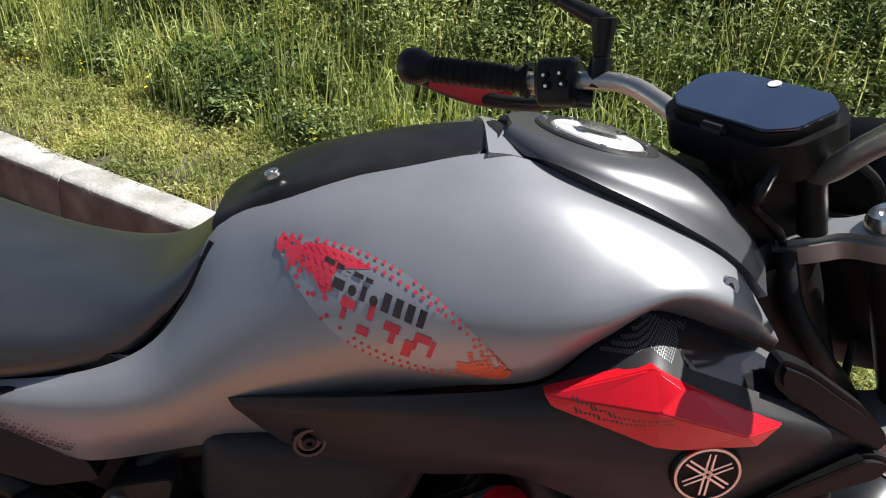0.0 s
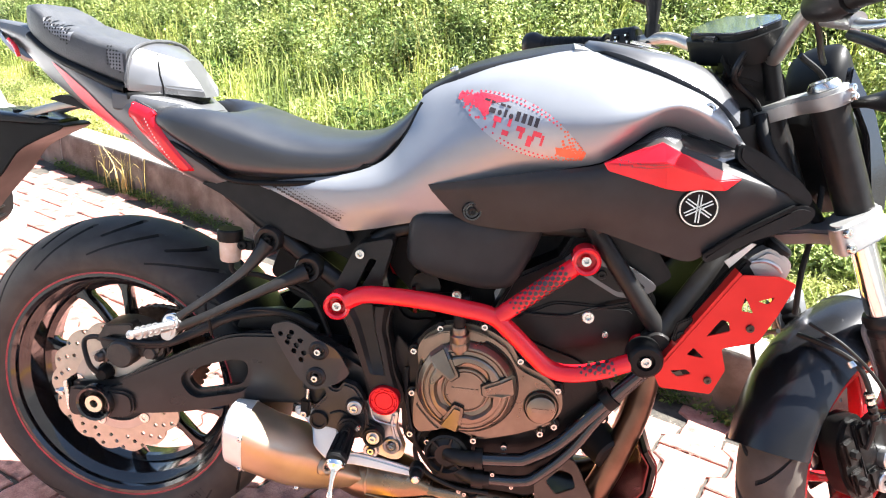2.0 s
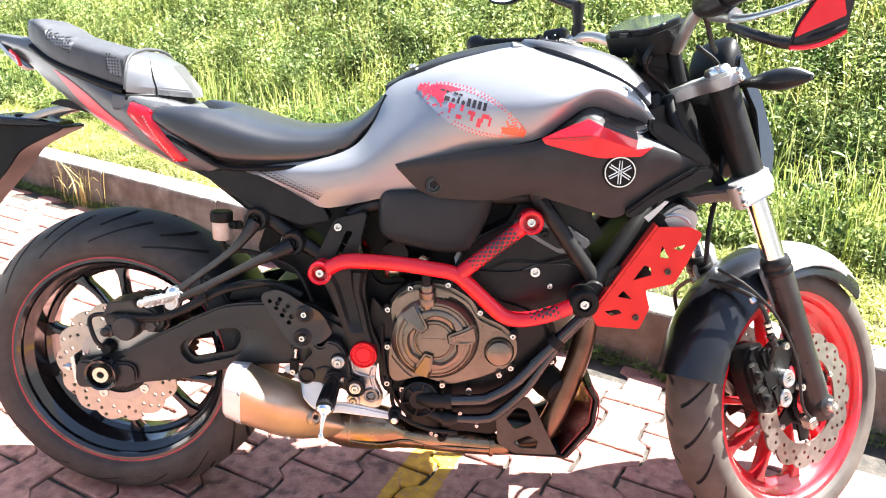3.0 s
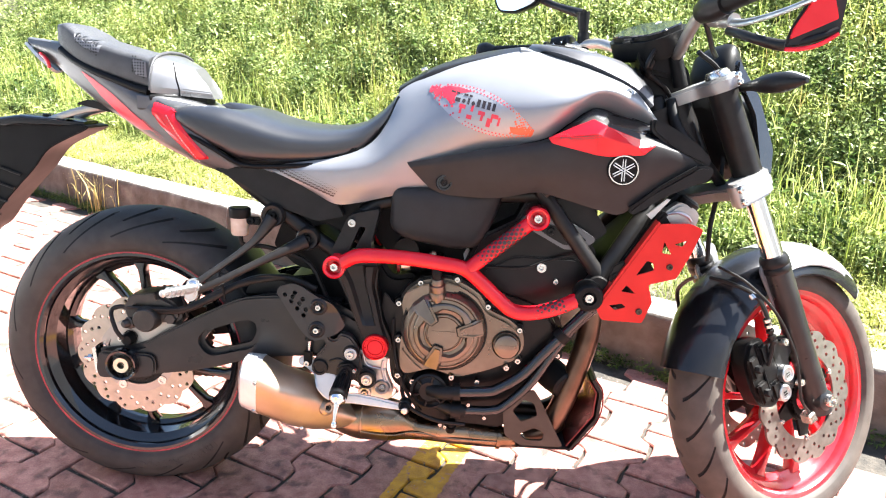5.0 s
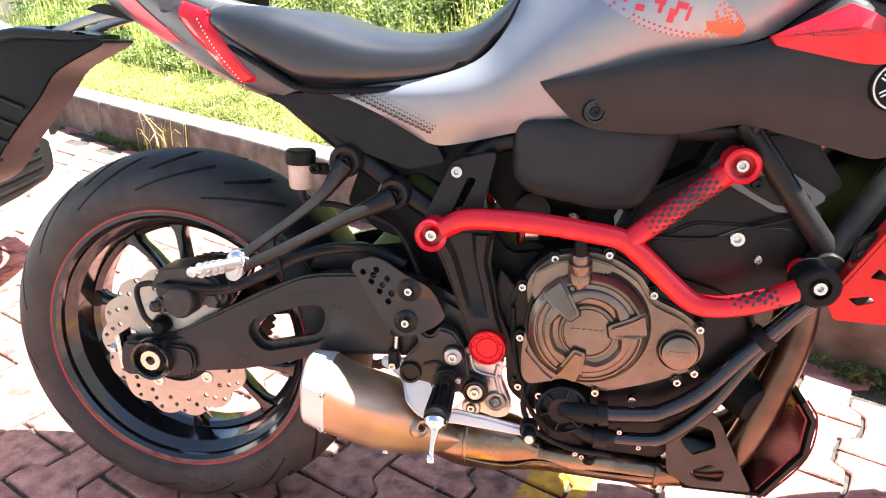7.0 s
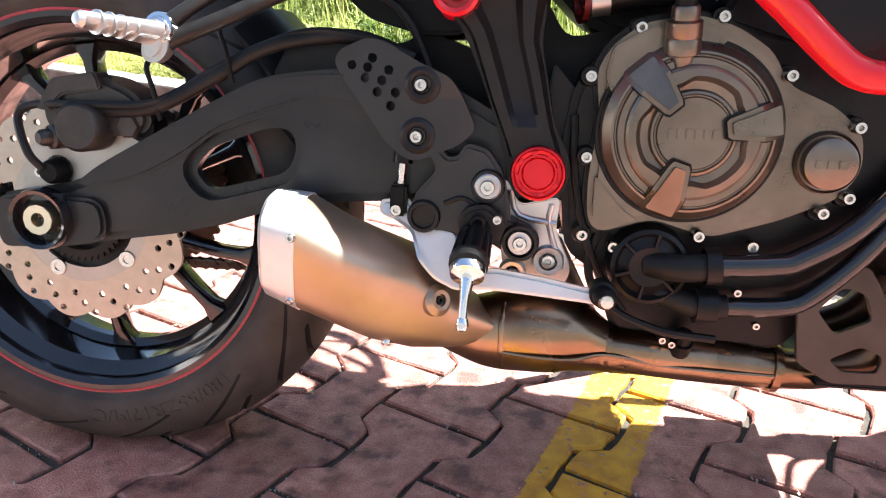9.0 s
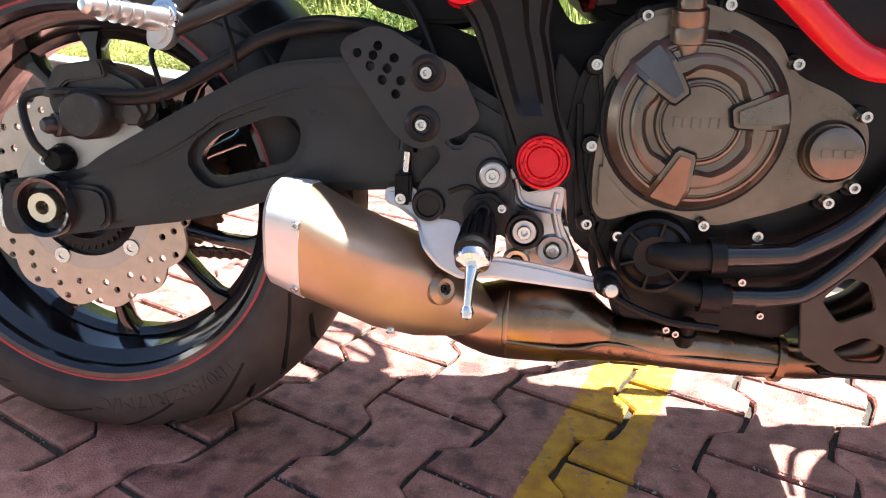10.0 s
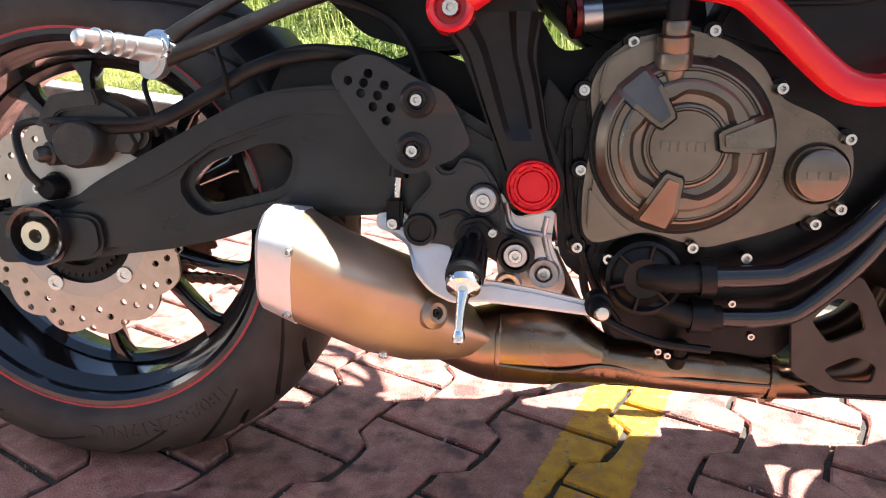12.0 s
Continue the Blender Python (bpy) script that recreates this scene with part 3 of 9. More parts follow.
def brake_disc(r0, r1, thick, holes_n, lobes, y):
    """A wave-edged drilled disc about the y way: cells round the disc, some with a hole through them."""
    bm = bmesh.new()
    seg, bands, hole = holes_n, 4, 0.0042
    pts = {}

    def vert(key, r, a):
        if key not in pts:
            pts[key] = [bm.verts.new((r * math.cos(a), q, r * math.sin(a))) for q in (y, y + thick)]
        return pts[key]

    def radius(i, a):
        r = r0 + (r1 - r0) * i / (2 * bands)
        return r + (0.0095 * abs(math.cos(lobes * a / 2)) - 0.006 if i == 2 * bands else 0)

    step = 2 * math.pi / seg
    for k in range(seg):
        for b in range(bands):
            ring = []
            for da, db in ((0, 0), (1, 0), (2, 0), (2, 1), (2, 2), (1, 2), (0, 2), (0, 1)):
                ka, ib = (2 * k + da) % (2 * seg), 2 * b + db
                a = ka * step / 2
                ring.append(vert((ka, ib), radius(ib, a), a))
            if b > 0 and (k + 2 * b) % 3 == 0:
                ca, cr = (k + 0.5) * step, r0 + (r1 - r0) * (b + 0.5) / bands
                inner = []
                for q in range(8):
                    g = -0.75 * math.pi + q * math.pi / 4
                    rr, aa_ = cr + hole * math.sin(g), ca + hole * math.cos(g) / cr
                    inner.append(vert((k, b, q, "h"), rr, aa_))
                for q in range(8):
                    p, n = ring[q], ring[(q + 1) % 8]
                    i, j = inner[q], inner[(q + 1) % 8]
                    bm.faces.new((p[0], n[0], j[0], i[0]))
                    bm.faces.new((n[1], p[1], i[1], j[1]))
                    bm.faces.new((i[0], j[0], j[1], i[1]))
            else:
                bm.faces.new([v[0] for v in ring])
                bm.faces.new([v[1] for v in reversed(ring)])
            if b == 0:
                bm.faces.new((ring[0][0], ring[1][0], ring[1][1], ring[0][1]))
                bm.faces.new((ring[1][0], ring[2][0], ring[2][1], ring[1][1]))
            if b == bands - 1:
                bm.faces.new((ring[4][0], ring[5][0], ring[5][1], ring[4][1]))
                bm.faces.new((ring[5][0], ring[6][0], ring[6][1], ring[5][1]))
    bmesh.ops.recalc_face_normals(bm, faces=bm.faces)
    return bm


# rear wheel
RC = Vector((-0.002, 0.0, 0.306))
at_rear = Matrix.Translation(RC)


def wheel_set(name, m, R, rim_r, half, rim_half, spokes, groove, rim_mat, spoke_mat, hub_r, hub_half, stripe, label, spoke_w=0.009):
    prof = [(rim_r, -rim_half), (rim_r + 0.011, -rim_half - 0.001), (rim_r + 0.012, -rim_half + 0.007), (rim_r - 0.004, -rim_half + 0.012), (rim_r - 0.022, -rim_half + 0.028), (rim_r - 0.026, -0.012), (rim_r - 0.036, -0.006), (rim_r - 0.036, 0.006),
            (rim_r - 0.026, 0.012), (rim_r - 0.022, rim_half - 0.028), (rim_r - 0.004, rim_half - 0.012), (rim_r + 0.012, rim_half - 0.007), (rim_r + 0.011, rim_half + 0.001), (rim_r, rim_half), (rim_r - 0.006, rim_half - 0.006), (rim_r - 0.012, 0.02), (rim_r - 0.012, -0.02), (rim_r - 0.006, -rim_half + 0.006)]
    bm = lathe(prof, (0, 0, 0), (0, 1, 0), 120, closed=True)
    bm.transform(m)
    wheel = P(name, bm, rim_mat, bike, label)
    bm = tyre_mesh(R, rim_r + 0.004, half, rim_half, groove, *((lambda q: 0.838 * q * q, 630) if groove is rear_groove else (lambda q: -0.1 * q - 0.45 * q * q, 638)))
    bm.transform(m)
    for v in bm.verts:
        low = v.co.y * math.sin(radians(LEAN)) + v.co.z * math.cos(radians(LEAN))
        if low < 0:
            v.co.z -= low / math.cos(radians(LEAN))
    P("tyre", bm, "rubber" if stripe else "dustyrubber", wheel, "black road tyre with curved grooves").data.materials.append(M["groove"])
    bm = lathe([(0.0, -hub_half), (hub_r * 0.55, -hub_half), (hub_r * 0.6, -hub_half * 0.8), (hub_r, -hub_half * 0.62), (hub_r * 0.82, -hub_half * 0.3), (hub_r * 0.82, hub_half * 0.3), (hub_r, hub_half * 0.62), (hub_r * 0.6, hub_half * 0.8), (hub_r * 0.55, hub_half), (0.0, hub_half)], (0, 0, 0), (0, 1, 0), 40)
    bm.transform(m)
    P("hub", bm, spoke_mat, wheel)
    for turn, twist in spokes:
        a = radians(turn)
        r0, r1 = hub_r * 0.7, rim_r - 0.028
        secs = []
        for t in (0, 0.15, 0.4, 0.7, 0.88, 1.0):
            r = r0 + (r1 - r0) * t
            w = spoke_w * (0.75 + 0.5 * abs(1 - 2 * t) ** 3 + (0.9 if t == 1 else 0))
            dpt = 0.015 + 0.006 * (1 - t)
            b = a + radians(twist) * (1 - t)
            c, s = math.cos(b), math.sin(b)
            ring = []
            for q in range(12):
                g = 2 * math.pi * q / 12
                ex = w * math.copysign(abs(math.cos(g)) ** 0.6, math.cos(g))
                ey = dpt * math.copysign(abs(math.sin(g)) ** 0.6, math.sin(g))
                ring.append((r * c - ex * s, ey, r * s + ex * c))
            secs.append(ring)
        bm = loft(secs)
        bm.transform(m)
        P("spoke", bm, spoke_mat, wheel)
    if stripe:
        for sgn in (-1, 1):
            h0 = sgn * (rim_half + 0.0015)
            bm = lathe([(rim_r + 0.0055, h0 - sgn * 0.002), (rim_r + 0.0065, h0), (rim_r + 0.0092, h0), (rim_r + 0.0099, h0 - sgn * 0.002)], (0, 0, 0), (0, 1, 0), 120, closed=True)
            bm.transform(m)
            P("rim_stripe", bm, "stripe", wheel, "thin red stripe round the rim")
    return wheel


rear_wheel = wheel_set("rear_wheel", at_rear, 0.319, 0.222, 0.092, 0.079, [(a_ + 72 * k, t_) for k in range(5) for a_, t_ in ((-48, -2), (-19, -17))], rear_groove, "gloss", "gloss", 0.052, 0.085, True, "black cast ten-spoke rear wheel with a red rim stripe")
bm = brake_disc(0.084, 0.1295, 0.005, 56, 14, -0.084)
bm.transform(at_rear)
P("brake_disc", bm, "disc", rear_wheel, "drilled wave-edged steel brake disc")
# plain inner ring of the disc, a black carrier and the toothed sensor ring
P("disc_ring", lathe([(0.067, -0.0838), (0.0845, -0.0838), (0.0845, -0.0795), (0.067, -0.0795)], RC, (0, 1, 0), 64, closed=True), "bar", rear_wheel, "plain grey inner ring of the brake disc")
P("disc_carrier", lathe([(0.04, -0.076), (0.078, -0.079), (0.078, -0.074), (0.04, -0.07)], RC, (0, 1, 0), 40, closed=True), "black", rear_wheel)
P("sensor_ring", prism([((0.058 if k % 4 < 2 else 0.053) * math.cos(2 * math.pi * k / 160) + RC.x, (0.058 if k % 4 < 2 else 0.053) * math.sin(2 * math.pi * k / 160) + RC.z) for k in range(160)], -0.09, -0.087, 0, [circle(RC.x, RC.z, 0.044, 40)]), "engine", rear_wheel, "toothed sensor ring")
for k in range(5):
    a = 2 * math.pi * k / 5 + 0.47
    P("disc_bolt", lathe([(0.0, 0.0005), (0.0045, 0.0005), (0.005, 0.0022), (0.0095, 0.0022), (0.0105, 0.0), (0.0105, -0.002)], RC + Vector((0.0762 * math.cos(a), -0.0838, 0.0762 * math.sin(a))), (0, -1, 0), 24), "bolt", rear_wheel)
# raised size marking on the rear tyre's side
txt = bpy.data.curves.new("marking", "FONT")
txt.body, txt.size, txt.extrude = "180/55ZR17M/C", 0.024, 0.0012
tob = bpy.data.objects.new("marking", txt)
scene.collection.objects.link(tob)
bpy.context.view_layer.update()
tme = bpy.data.meshes.new_from_object(tob.evaluated_get(bpy.context.evaluated_depsgraph_get()))
bpy.data.objects.remove(tob)
bpy.data.curves.remove(txt)
for v in tme.vertices:
    a, r = radians(-47) - 1.25 * v.co.x / 0.262, 0.25 + v.co.y
    bulge = 0.092 * math.sin(math.acos(max(-1.0, 1 - (0.319 - r) * 1.309 / 0.081)))
    v.co = RC + Vector((r * math.cos(a), -bulge - 0.0002 - v.co.z, r * math.sin(a)))
bm = bmesh.new()
bm.from_mesh(tme)
bpy.data.meshes.remove(tme)
bmesh.ops.recalc_face_normals(bm, faces=bm.faces)
P("tyre_marking", bm, "rubber", rear_wheel, "raised size marking on the tyre")
# sprocket with teeth
teeth = []
for k in range(43 * 4):
    a = 2 * math.pi * k / (43 * 4)
    r = (0.109, 0.109, 0.1035, 0.1035)[k % 4]
    teeth.append((r * math.cos(a), r * math.sin(a)))
bm = prism(teeth, 0.088, 0.094, 0, [circle(0, 0, 0.06, 30)] + [circle(0.083 * math.cos(a), 0.083 * math.sin(a), 0.012, 10) for a in (2 * math.pi * k / 6 for k in range(6))])
bm.transform(at_rear)
P("sprocket", bm, "chain", rear_wheel, "steel rear sprocket")
bm = lathe([(0.0, 0.08), (0.066, 0.08), (0.07, 0.086), (0.07, 0.09), (0.0, 0.09)], RC, (0, 1, 0), 32)
P("sprocket_carrier", bm, "dark", rear_wheel)

# chain: links round the sprocket and forward
front_s, rs, fs = Vector((0.585, 0.091, 0.335)), 0.104, 0.04
d_ = front_s - Vector((0, 0.091, 0.306))
ang0 = math.atan2(d_.z, d_.x)
dist = math.hypot(d_.x, d_.z)
tan = math.acos((rs - fs) / dist)
up_r = Vector((rs * math.cos(ang0 + tan), 0.091, 0.306 + rs * math.sin(ang0 + tan)))
up_f = Vector((front_s.x + fs * math.cos(ang0 + tan), 0.091, front_s.z + fs * math.sin(ang0 + tan)))
lo_r = Vector((rs * math.cos(ang0 - tan), 0.091, 0.306 + rs * math.sin(ang0 - tan)))
lo_f = Vector((front_s.x + fs * math.cos(ang0 - tan), 0.091, front_s.z + fs * math.sin(ang0 - tan)))
path = [up_f.lerp(up_r, k / 20) for k in range(21)]
a0, a1 = ang0 + tan, ang0 - tan + 2 * math.pi
path += [Vector((rs * math.cos(a0 + (a1 - a0) * k / 24), 0.091, 0.306 + rs * math.sin(a0 + (a1 - a0) * k / 24))) for k in range(1, 24)]
path += [lo_r.lerp(lo_f, k / 20) - Vector((0, 0, 0.12 * (k / 20) * (1 - k / 20))) for k in range(21)]
chain = bmesh.new()
pitch = 0.0159
lens_ = [0.0]
for p0, p1 in zip(path, path[1:]):
    lens_.append(lens_[-1] + (p1 - p0).length)


def along(s):
    for i in range(len(lens_) - 1):
        if lens_[i + 1] >= s:
            return path[i].lerp(path[i + 1], (s - lens_[i]) / max(1e-9, lens_[i + 1] - lens_[i]))
    return path[-1]


k = 0
s = 0.0
while s + pitch < lens_[-1]:
    p0, p1 = along(s), along(s + pitch)
    way = (p1 - p0).normalized()
    nrm = Vector((-way.z, 0, way.x))
    y = 0.0075 if k % 2 else 0.0055
    for sg in (-1, 1):
        half = [(-0.0152, 0.0), (-0.0128, 0.0052), (-0.008, 0.0072), (-0.0035, 0.0052), (0.0035, 0.0052), (0.008, 0.0072), (0.0128, 0.0052), (0.0152, 0.0)]
        loop = half + [(u, -w) for u, w in half[-2:0:-1]]
        mid = (p0 + p1) / 2
        ring0 = [chain.verts.new((mid.x + way.x * u + nrm.x * w, 0.091 + sg * y, mid.z + way.z * u + nrm.z * w)) for u, w in loop]
        ring1 = [chain.verts.new((v.co.x, 0.091 + sg * (y + 0.002), v.co.z)) for v in ring0]
        chain.faces.new(ring0)
        chain.faces.new(ring1)
        for q in range(len(loop)):
            chain.faces.new((ring0[q], ring0[(q + 1) % len(loop)], ring1[(q + 1) % len(loop)], ring1[q]))
    lathe([(0.0, -0.0115), (0.0035, -0.0115), (0.0035, 0.0115), (0.0, 0.0115)], (p0.x, 0.091, p0.z), (0, 1, 0), 8, chain)
    lathe([(0.0, -0.006), (0.005, -0.006), (0.005, 0.006), (0.0, 0.006)], (p0.x, 0.091, p0.z), (0, 1, 0), 8, chain)
    s += pitch
    k += 1
bmesh.ops.recalc_face_normals(chain, faces=chain.faces)
P("drive_chain", chain, "chain", bike, "oily steel drive chain")

# swingarm
arm = [(-0.055, 0.278), (-0.058, 0.336), (0.023, 0.351), (0.076, 0.372), (0.159, 0.419), (0.221, 0.447), (0.263, 0.467), (0.3, 0.477), (0.34, 0.481), (0.42, 0.475), (0.5, 0.43), (0.56, 0.4), (0.56, 0.352), (0.5, 0.342), (0.382, 0.345), (0.322, 0.342), (0.249, 0.33), (0.199, 0.313), (0.136, 0.298), (0.07, 0.288), (0.0, 0.276)]
hole = rounded([(0.164, 0.37), (0.186, 0.395), (0.25, 0.418), (0.274, 0.416), (0.279, 0.396), (0.268, 0.371), (0.182, 0.348)], 0.012)
swing = P("swingarm", prism(arm, -0.142, -0.108, 0.011, [hole], segs=4, fy=lambda x, z: 0.02 * max(0, min(1, (x - 0.3) / 0.25))), "swing", bike, "black painted aluminium swingarm")
P("left_arm", prism(arm, 0.108, 0.14, 0.006, [hole]), "swing", swing)
P("cross_member", block(0.36, 0.46, -0.11, 0.11, 0.37, 0.46, 0.012), "swing", swing)
P("arm_beam", prism([(0.03, 0.347), (0.058, 0.37), (0.147, 0.418), (0.208, 0.45), (0.25, 0.47), (0.302, 0.477), (0.36, 0.478), (0.42, 0.468), (0.42, 0.435), (0.36, 0.443), (0.303, 0.447), (0.274, 0.442), (0.233, 0.427), (0.197, 0.413), (0.16, 0.385), (0.1, 0.355)], -0.1475, -0.13, 0.0075, segs=4, round_r=0.03, fy=lambda x, z: 0.02 * max(0, min(1, (x - 0.3) / 0.25))), "swing", swing)
blockp = [(-0.052, 0.337), (0.055, 0.337), (0.067, 0.328), (0.069, 0.3), (0.058, 0.288), (0.02, 0.282), (-0.055, 0.278), (-0.06, 0.3)]
P("axle_block", prism(blockp, -0.152, -0.14, 0.004, round_r=0.01), "swing", swing)
P("axle_cup", lathe([(0.0, 0.0), (0.026, 0.0), (0.028, 0.012), (0.032, 0.014), (0.034, 0.008), (0.034, -0.004)], Vector((0.0, -0.152, 0.3135)), (0, -1, 0), 32), "gloss", swing)
P("axle_nut", lathe([(0.0, -0.004), (0.0075, -0.004), (0.0078, 0.011), (0.0165, 0.0115), (0.0178, 0.009), (0.0178, 0)], Vector((0.0, -0.152, 0.3135)), (0, -1, 0), 12), "gold", swing, "pale steel axle nut")
P("chain_adjuster", tube([(-0.05, -0.128, 0.315), (-0.095, -0.128, 0.312)], 0.004, 8, 0), "bolt", swing)
P("adjuster_plate", prism([(-0.064, 0.285), (-0.07, 0.34), (-0.062, 0.345), (-0.056, 0.285)], -0.145, -0.112, 0.001), "bolt", swing)
P("adjuster_nut", lathe([(0, 0.004), (0.008, 0.004), (0.008, -0.004), (0, -0.004)], (-0.082, -0.128, 0.313), (1, 0, 0), 6), "bolt", swing)

# rear caliper
cal = P("rear_brake_caliper", prism([(0.0, 0.425), (0.01, 0.458), (0.045, 0.467), (0.075, 0.463), (0.106, 0.449), (0.124, 0.423), (0.116, 0.407), (0.04, 0.398), (0.01, 0.402)], -0.14, -0.085, 0.006, round_r=0.01), "caliper", bike, "dark cast rear brake caliper")
P("piston_cover", lathe([(0.0, 0.024), (0.022, 0.024), (0.026, 0.019), (0.0275, -0.01)], (0.052, -0.137, 0.413), (0, -1, 0), 28), "caliper", cal)
P("slide_pin", lathe([(0, 0.02), (0.006, 0.02), (0.009, 0.016), (0.0095, 0.008), (0.013, 0.006), (0.013, -0.02)], (0.014, -0.137, 0.4), (-0.5, -1, 0), 16), "caliper", cal)
P("slide_bolt", lathe([(0, 0.012), (0.011, 0.012), (0.0135, 0.008), (0.0135, -0.02)], (0.099, -0.132, 0.414), (0, -1, 0), 6), "caliper", cal)
P("slide_boot", lathe([(0.0, 0.006), (0.016, 0.006), (0.018, 0.0), (0.018, -0.02)], (0.106, -0.124, 0.414), (0, -1, 0), 20), "dark", cal)
P("bleed_nipple", tube([(0.078, -0.118, 0.436), (0.066, -0.124, 0.462)], 0.0085, 12, 0), "caliper", cal)
P("caliper_web", prism([(0.0, 0.43), (0.02, 0.462), (0.07, 0.47), (0.075, 0.452), (0.03, 0.445), (0.015, 0.428)], -0.147, -0.12, 0.004, round_r=0.005), "caliper", cal)
P("caliper_bracket", prism([(-0.045, 0.335), (-0.03, 0.39), (0.005, 0.402), (0.06, 0.4), (0.115, 0.425), (0.12, 0.405), (0.06, 0.365), (0.03, 0.345)], -0.125, -0.107, 0.004, round_r=0.012), "bar", cal, "grey cast caliper bracket")
P("speed_sensor", lathe([(0, 0.02), (0.01, 0.02), (0.013, 0.015), (0.014, 0.0), (0.017, 0.0), (0.017, -0.008)], (0.005, -0.125, 0.362), (0, -1, 0), 20), "dark", cal)
P("sensor_bolt", bolt((-0.014, -0.127, 0.36), 0.006), "bolt", cal)
P("sensor_lead", tube([(0.0, -0.145, 0.366), (-0.012, -0.15, 0.385), (-0.026, -0.14, 0.42), (-0.01, -0.138, 0.433), (0.04, -0.148, 0.436), (0.114, -0.145, 0.437), (0.15, -0.137, 0.449), (0.207, -0.135, 0.481), (0.278, -0.13, 0.511), (0.33, -0.125, 0.513), (0.38, -0.12, 0.5)], 0.0045, 8), "hose", cal)
P("brake_line", tube([(0.04, -0.135, 0.43), (0.075, -0.14, 0.43), (0.114, -0.138, 0.432), (0.146, -0.137, 0.442), (0.207, -0.135, 0.474), (0.237, -0.134, 0.492), (0.278, -0.13, 0.505), (0.34, -0.12, 0.51), (0.4, -0.12, 0.49)], 0.0075, 12), "hose", cal, "black rubber brake line")
for x, z in ((0.135, 0.452), (0.215, 0.492)):
    P("line_clip", tube([(x, -0.14, z - 0.03), (x - 0.004, -0.143, z), (x - 0.012, -0.138, z + 0.025), (x - 0.006, -0.12, z + 0.04)], 0.0028, 8), "dark", cal)

# hugger over the rear wheel
secs = []
for k in range(9):
    a = radians(8 + 38 * k / 8)
    r = 0.325
    c = (RC.x + r * math.cos(a), RC.z + r * math.sin(a))
    ring = []
    for j in range(9):
        y = -0.1 + 0.2 * j / 8
        rr = r - 0.035 * (abs(y) / 0.1) ** 3
        ring.append((RC.x + rr * math.cos(a), y, RC.z + rr * math.sin(a)))
    for j in range(8, -1, -1):
        y = -0.1 + 0.2 * j / 8
        rr = r + 0.004 - 0.035 * (abs(y) / 0.1) ** 3
        ring.append((RC.x + rr * math.cos(a), y, RC.z + rr * math.sin(a)))
    secs.append(ring)
hugger = P("rear_hugger", loft(secs), "black", bike, "black plastic rear hugger")
P("hugger_side", prism([(0.245, 0.468), (0.262, 0.5), (0.325, 0.513), (0.375, 0.503), (0.4, 0.47)], -0.108, -0.09, 0.005, round_r=0.008), "black", hugger)


# ---- engine ----
engine = P("engine", prism([(0.55, 0.4), (0.56, 0.47), (0.6, 0.52), (0.66, 0.545), (0.76, 0.52), (0.86, 0.49), (0.9, 0.44), (0.885, 0.34), (0.8, 0.27), (0.64, 0.25), (0.56, 0.3)], -0.128, 0.13, 0.008, round_r=0.02), "engine", bike, "black twin-cylinder engine with a brown-grey clutch cover")
P("cylinder", prism([(0.69, 0.53), (0.73, 0.62), (0.83, 0.675), (0.9, 0.68), (0.965, 0.6), (0.94, 0.5), (0.86, 0.48)], -0.125, 0.125, 0.006, round_r=0.012), "engine", engine)
P("cylinder_head", prism([(0.78, 0.62), (0.82, 0.7), (0.93, 0.715), (0.985, 0.64), (0.93, 0.6)], -0.12, 0.12, 0.008, round_r=0.012), "black", engine)
P("cylinder_shield", prism([(0.735, 0.55), (0.8, 0.585), (0.93, 0.585), (0.925, 0.53), (0.86, 0.515), (0.8, 0.5)], -0.131, -0.124, 0.003, round_r=0.015), "black", engine)
mount = P("engine_mount", prism([(0.806, 0.66), (0.835, 0.638), (0.897, 0.606), (0.93, 0.606), (0.955, 0.624), (0.955, 0.632), (0.915, 0.656), (0.86, 0.668), (0.83, 0.68)], -0.141, -0.132, 0.0015, round_r=0.006), "cover", engine, "grey metal engine mount")
P("mount_face", prism([(0.838, 0.648), (0.862, 0.632), (0.895, 0.615), (0.922, 0.616), (0.94, 0.627), (0.91, 0.645), (0.862, 0.656)], -0.1425, -0.138, 0.001, round_r=0.006), "engine", mount)
bolts([(0.856, -0.132, 0.565)], engine, 0.0105, 0.006)
bolts([(0.886, -0.132, 0.538)], engine, 0.0055, 0.006)
bolts([(0.868, -0.143, 0.642)], engine, 0.0075, 0.005, "engine")
P("cable_tie", tube([(0.745, -0.133, 0.56), (0.82, -0.134, 0.563), (0.86, -0.134, 0.578), (0.92, -0.136, 0.598)], 0.0025, 6), "hose", engine)
P("bolt", bolt((0.638, -0.12, 0.5765), 0.009, 0.006), "bolt", engine)

casing = [(0.578, 0.372), (0.58, 0.338), (0.592, 0.326), (0.643, 0.342), (0.7, 0.326), (0.76, 0.345), (0.815, 0.37), (0.832, 0.398), (0.828, 0.432), (0.8, 0.456), (0.756, 0.474), (0.738, 0.505), (0.704, 0.526), (0.667, 0.536), (0.62, 0.528), (0.592, 0.507), (0.579, 0.483), (0.586, 0.435), (0.58, 0.4)]
cover = P("clutch_cover", prism(casing, -0.1515, -0.12, 0.008, round_r=0.012), "bronze", engine, "brown-grey metal clutch cover with three ribs")
P("cover_flange", prism([((x - 0.7) * 1.035 + 0.7, (z - 0.43) * 1.05 + 0.43) for x, z in casing], -0.138, -0.118, 0.003, round_r=0.012), "engine", cover)
CC = Vector((0.668, -0.158, 0.429))
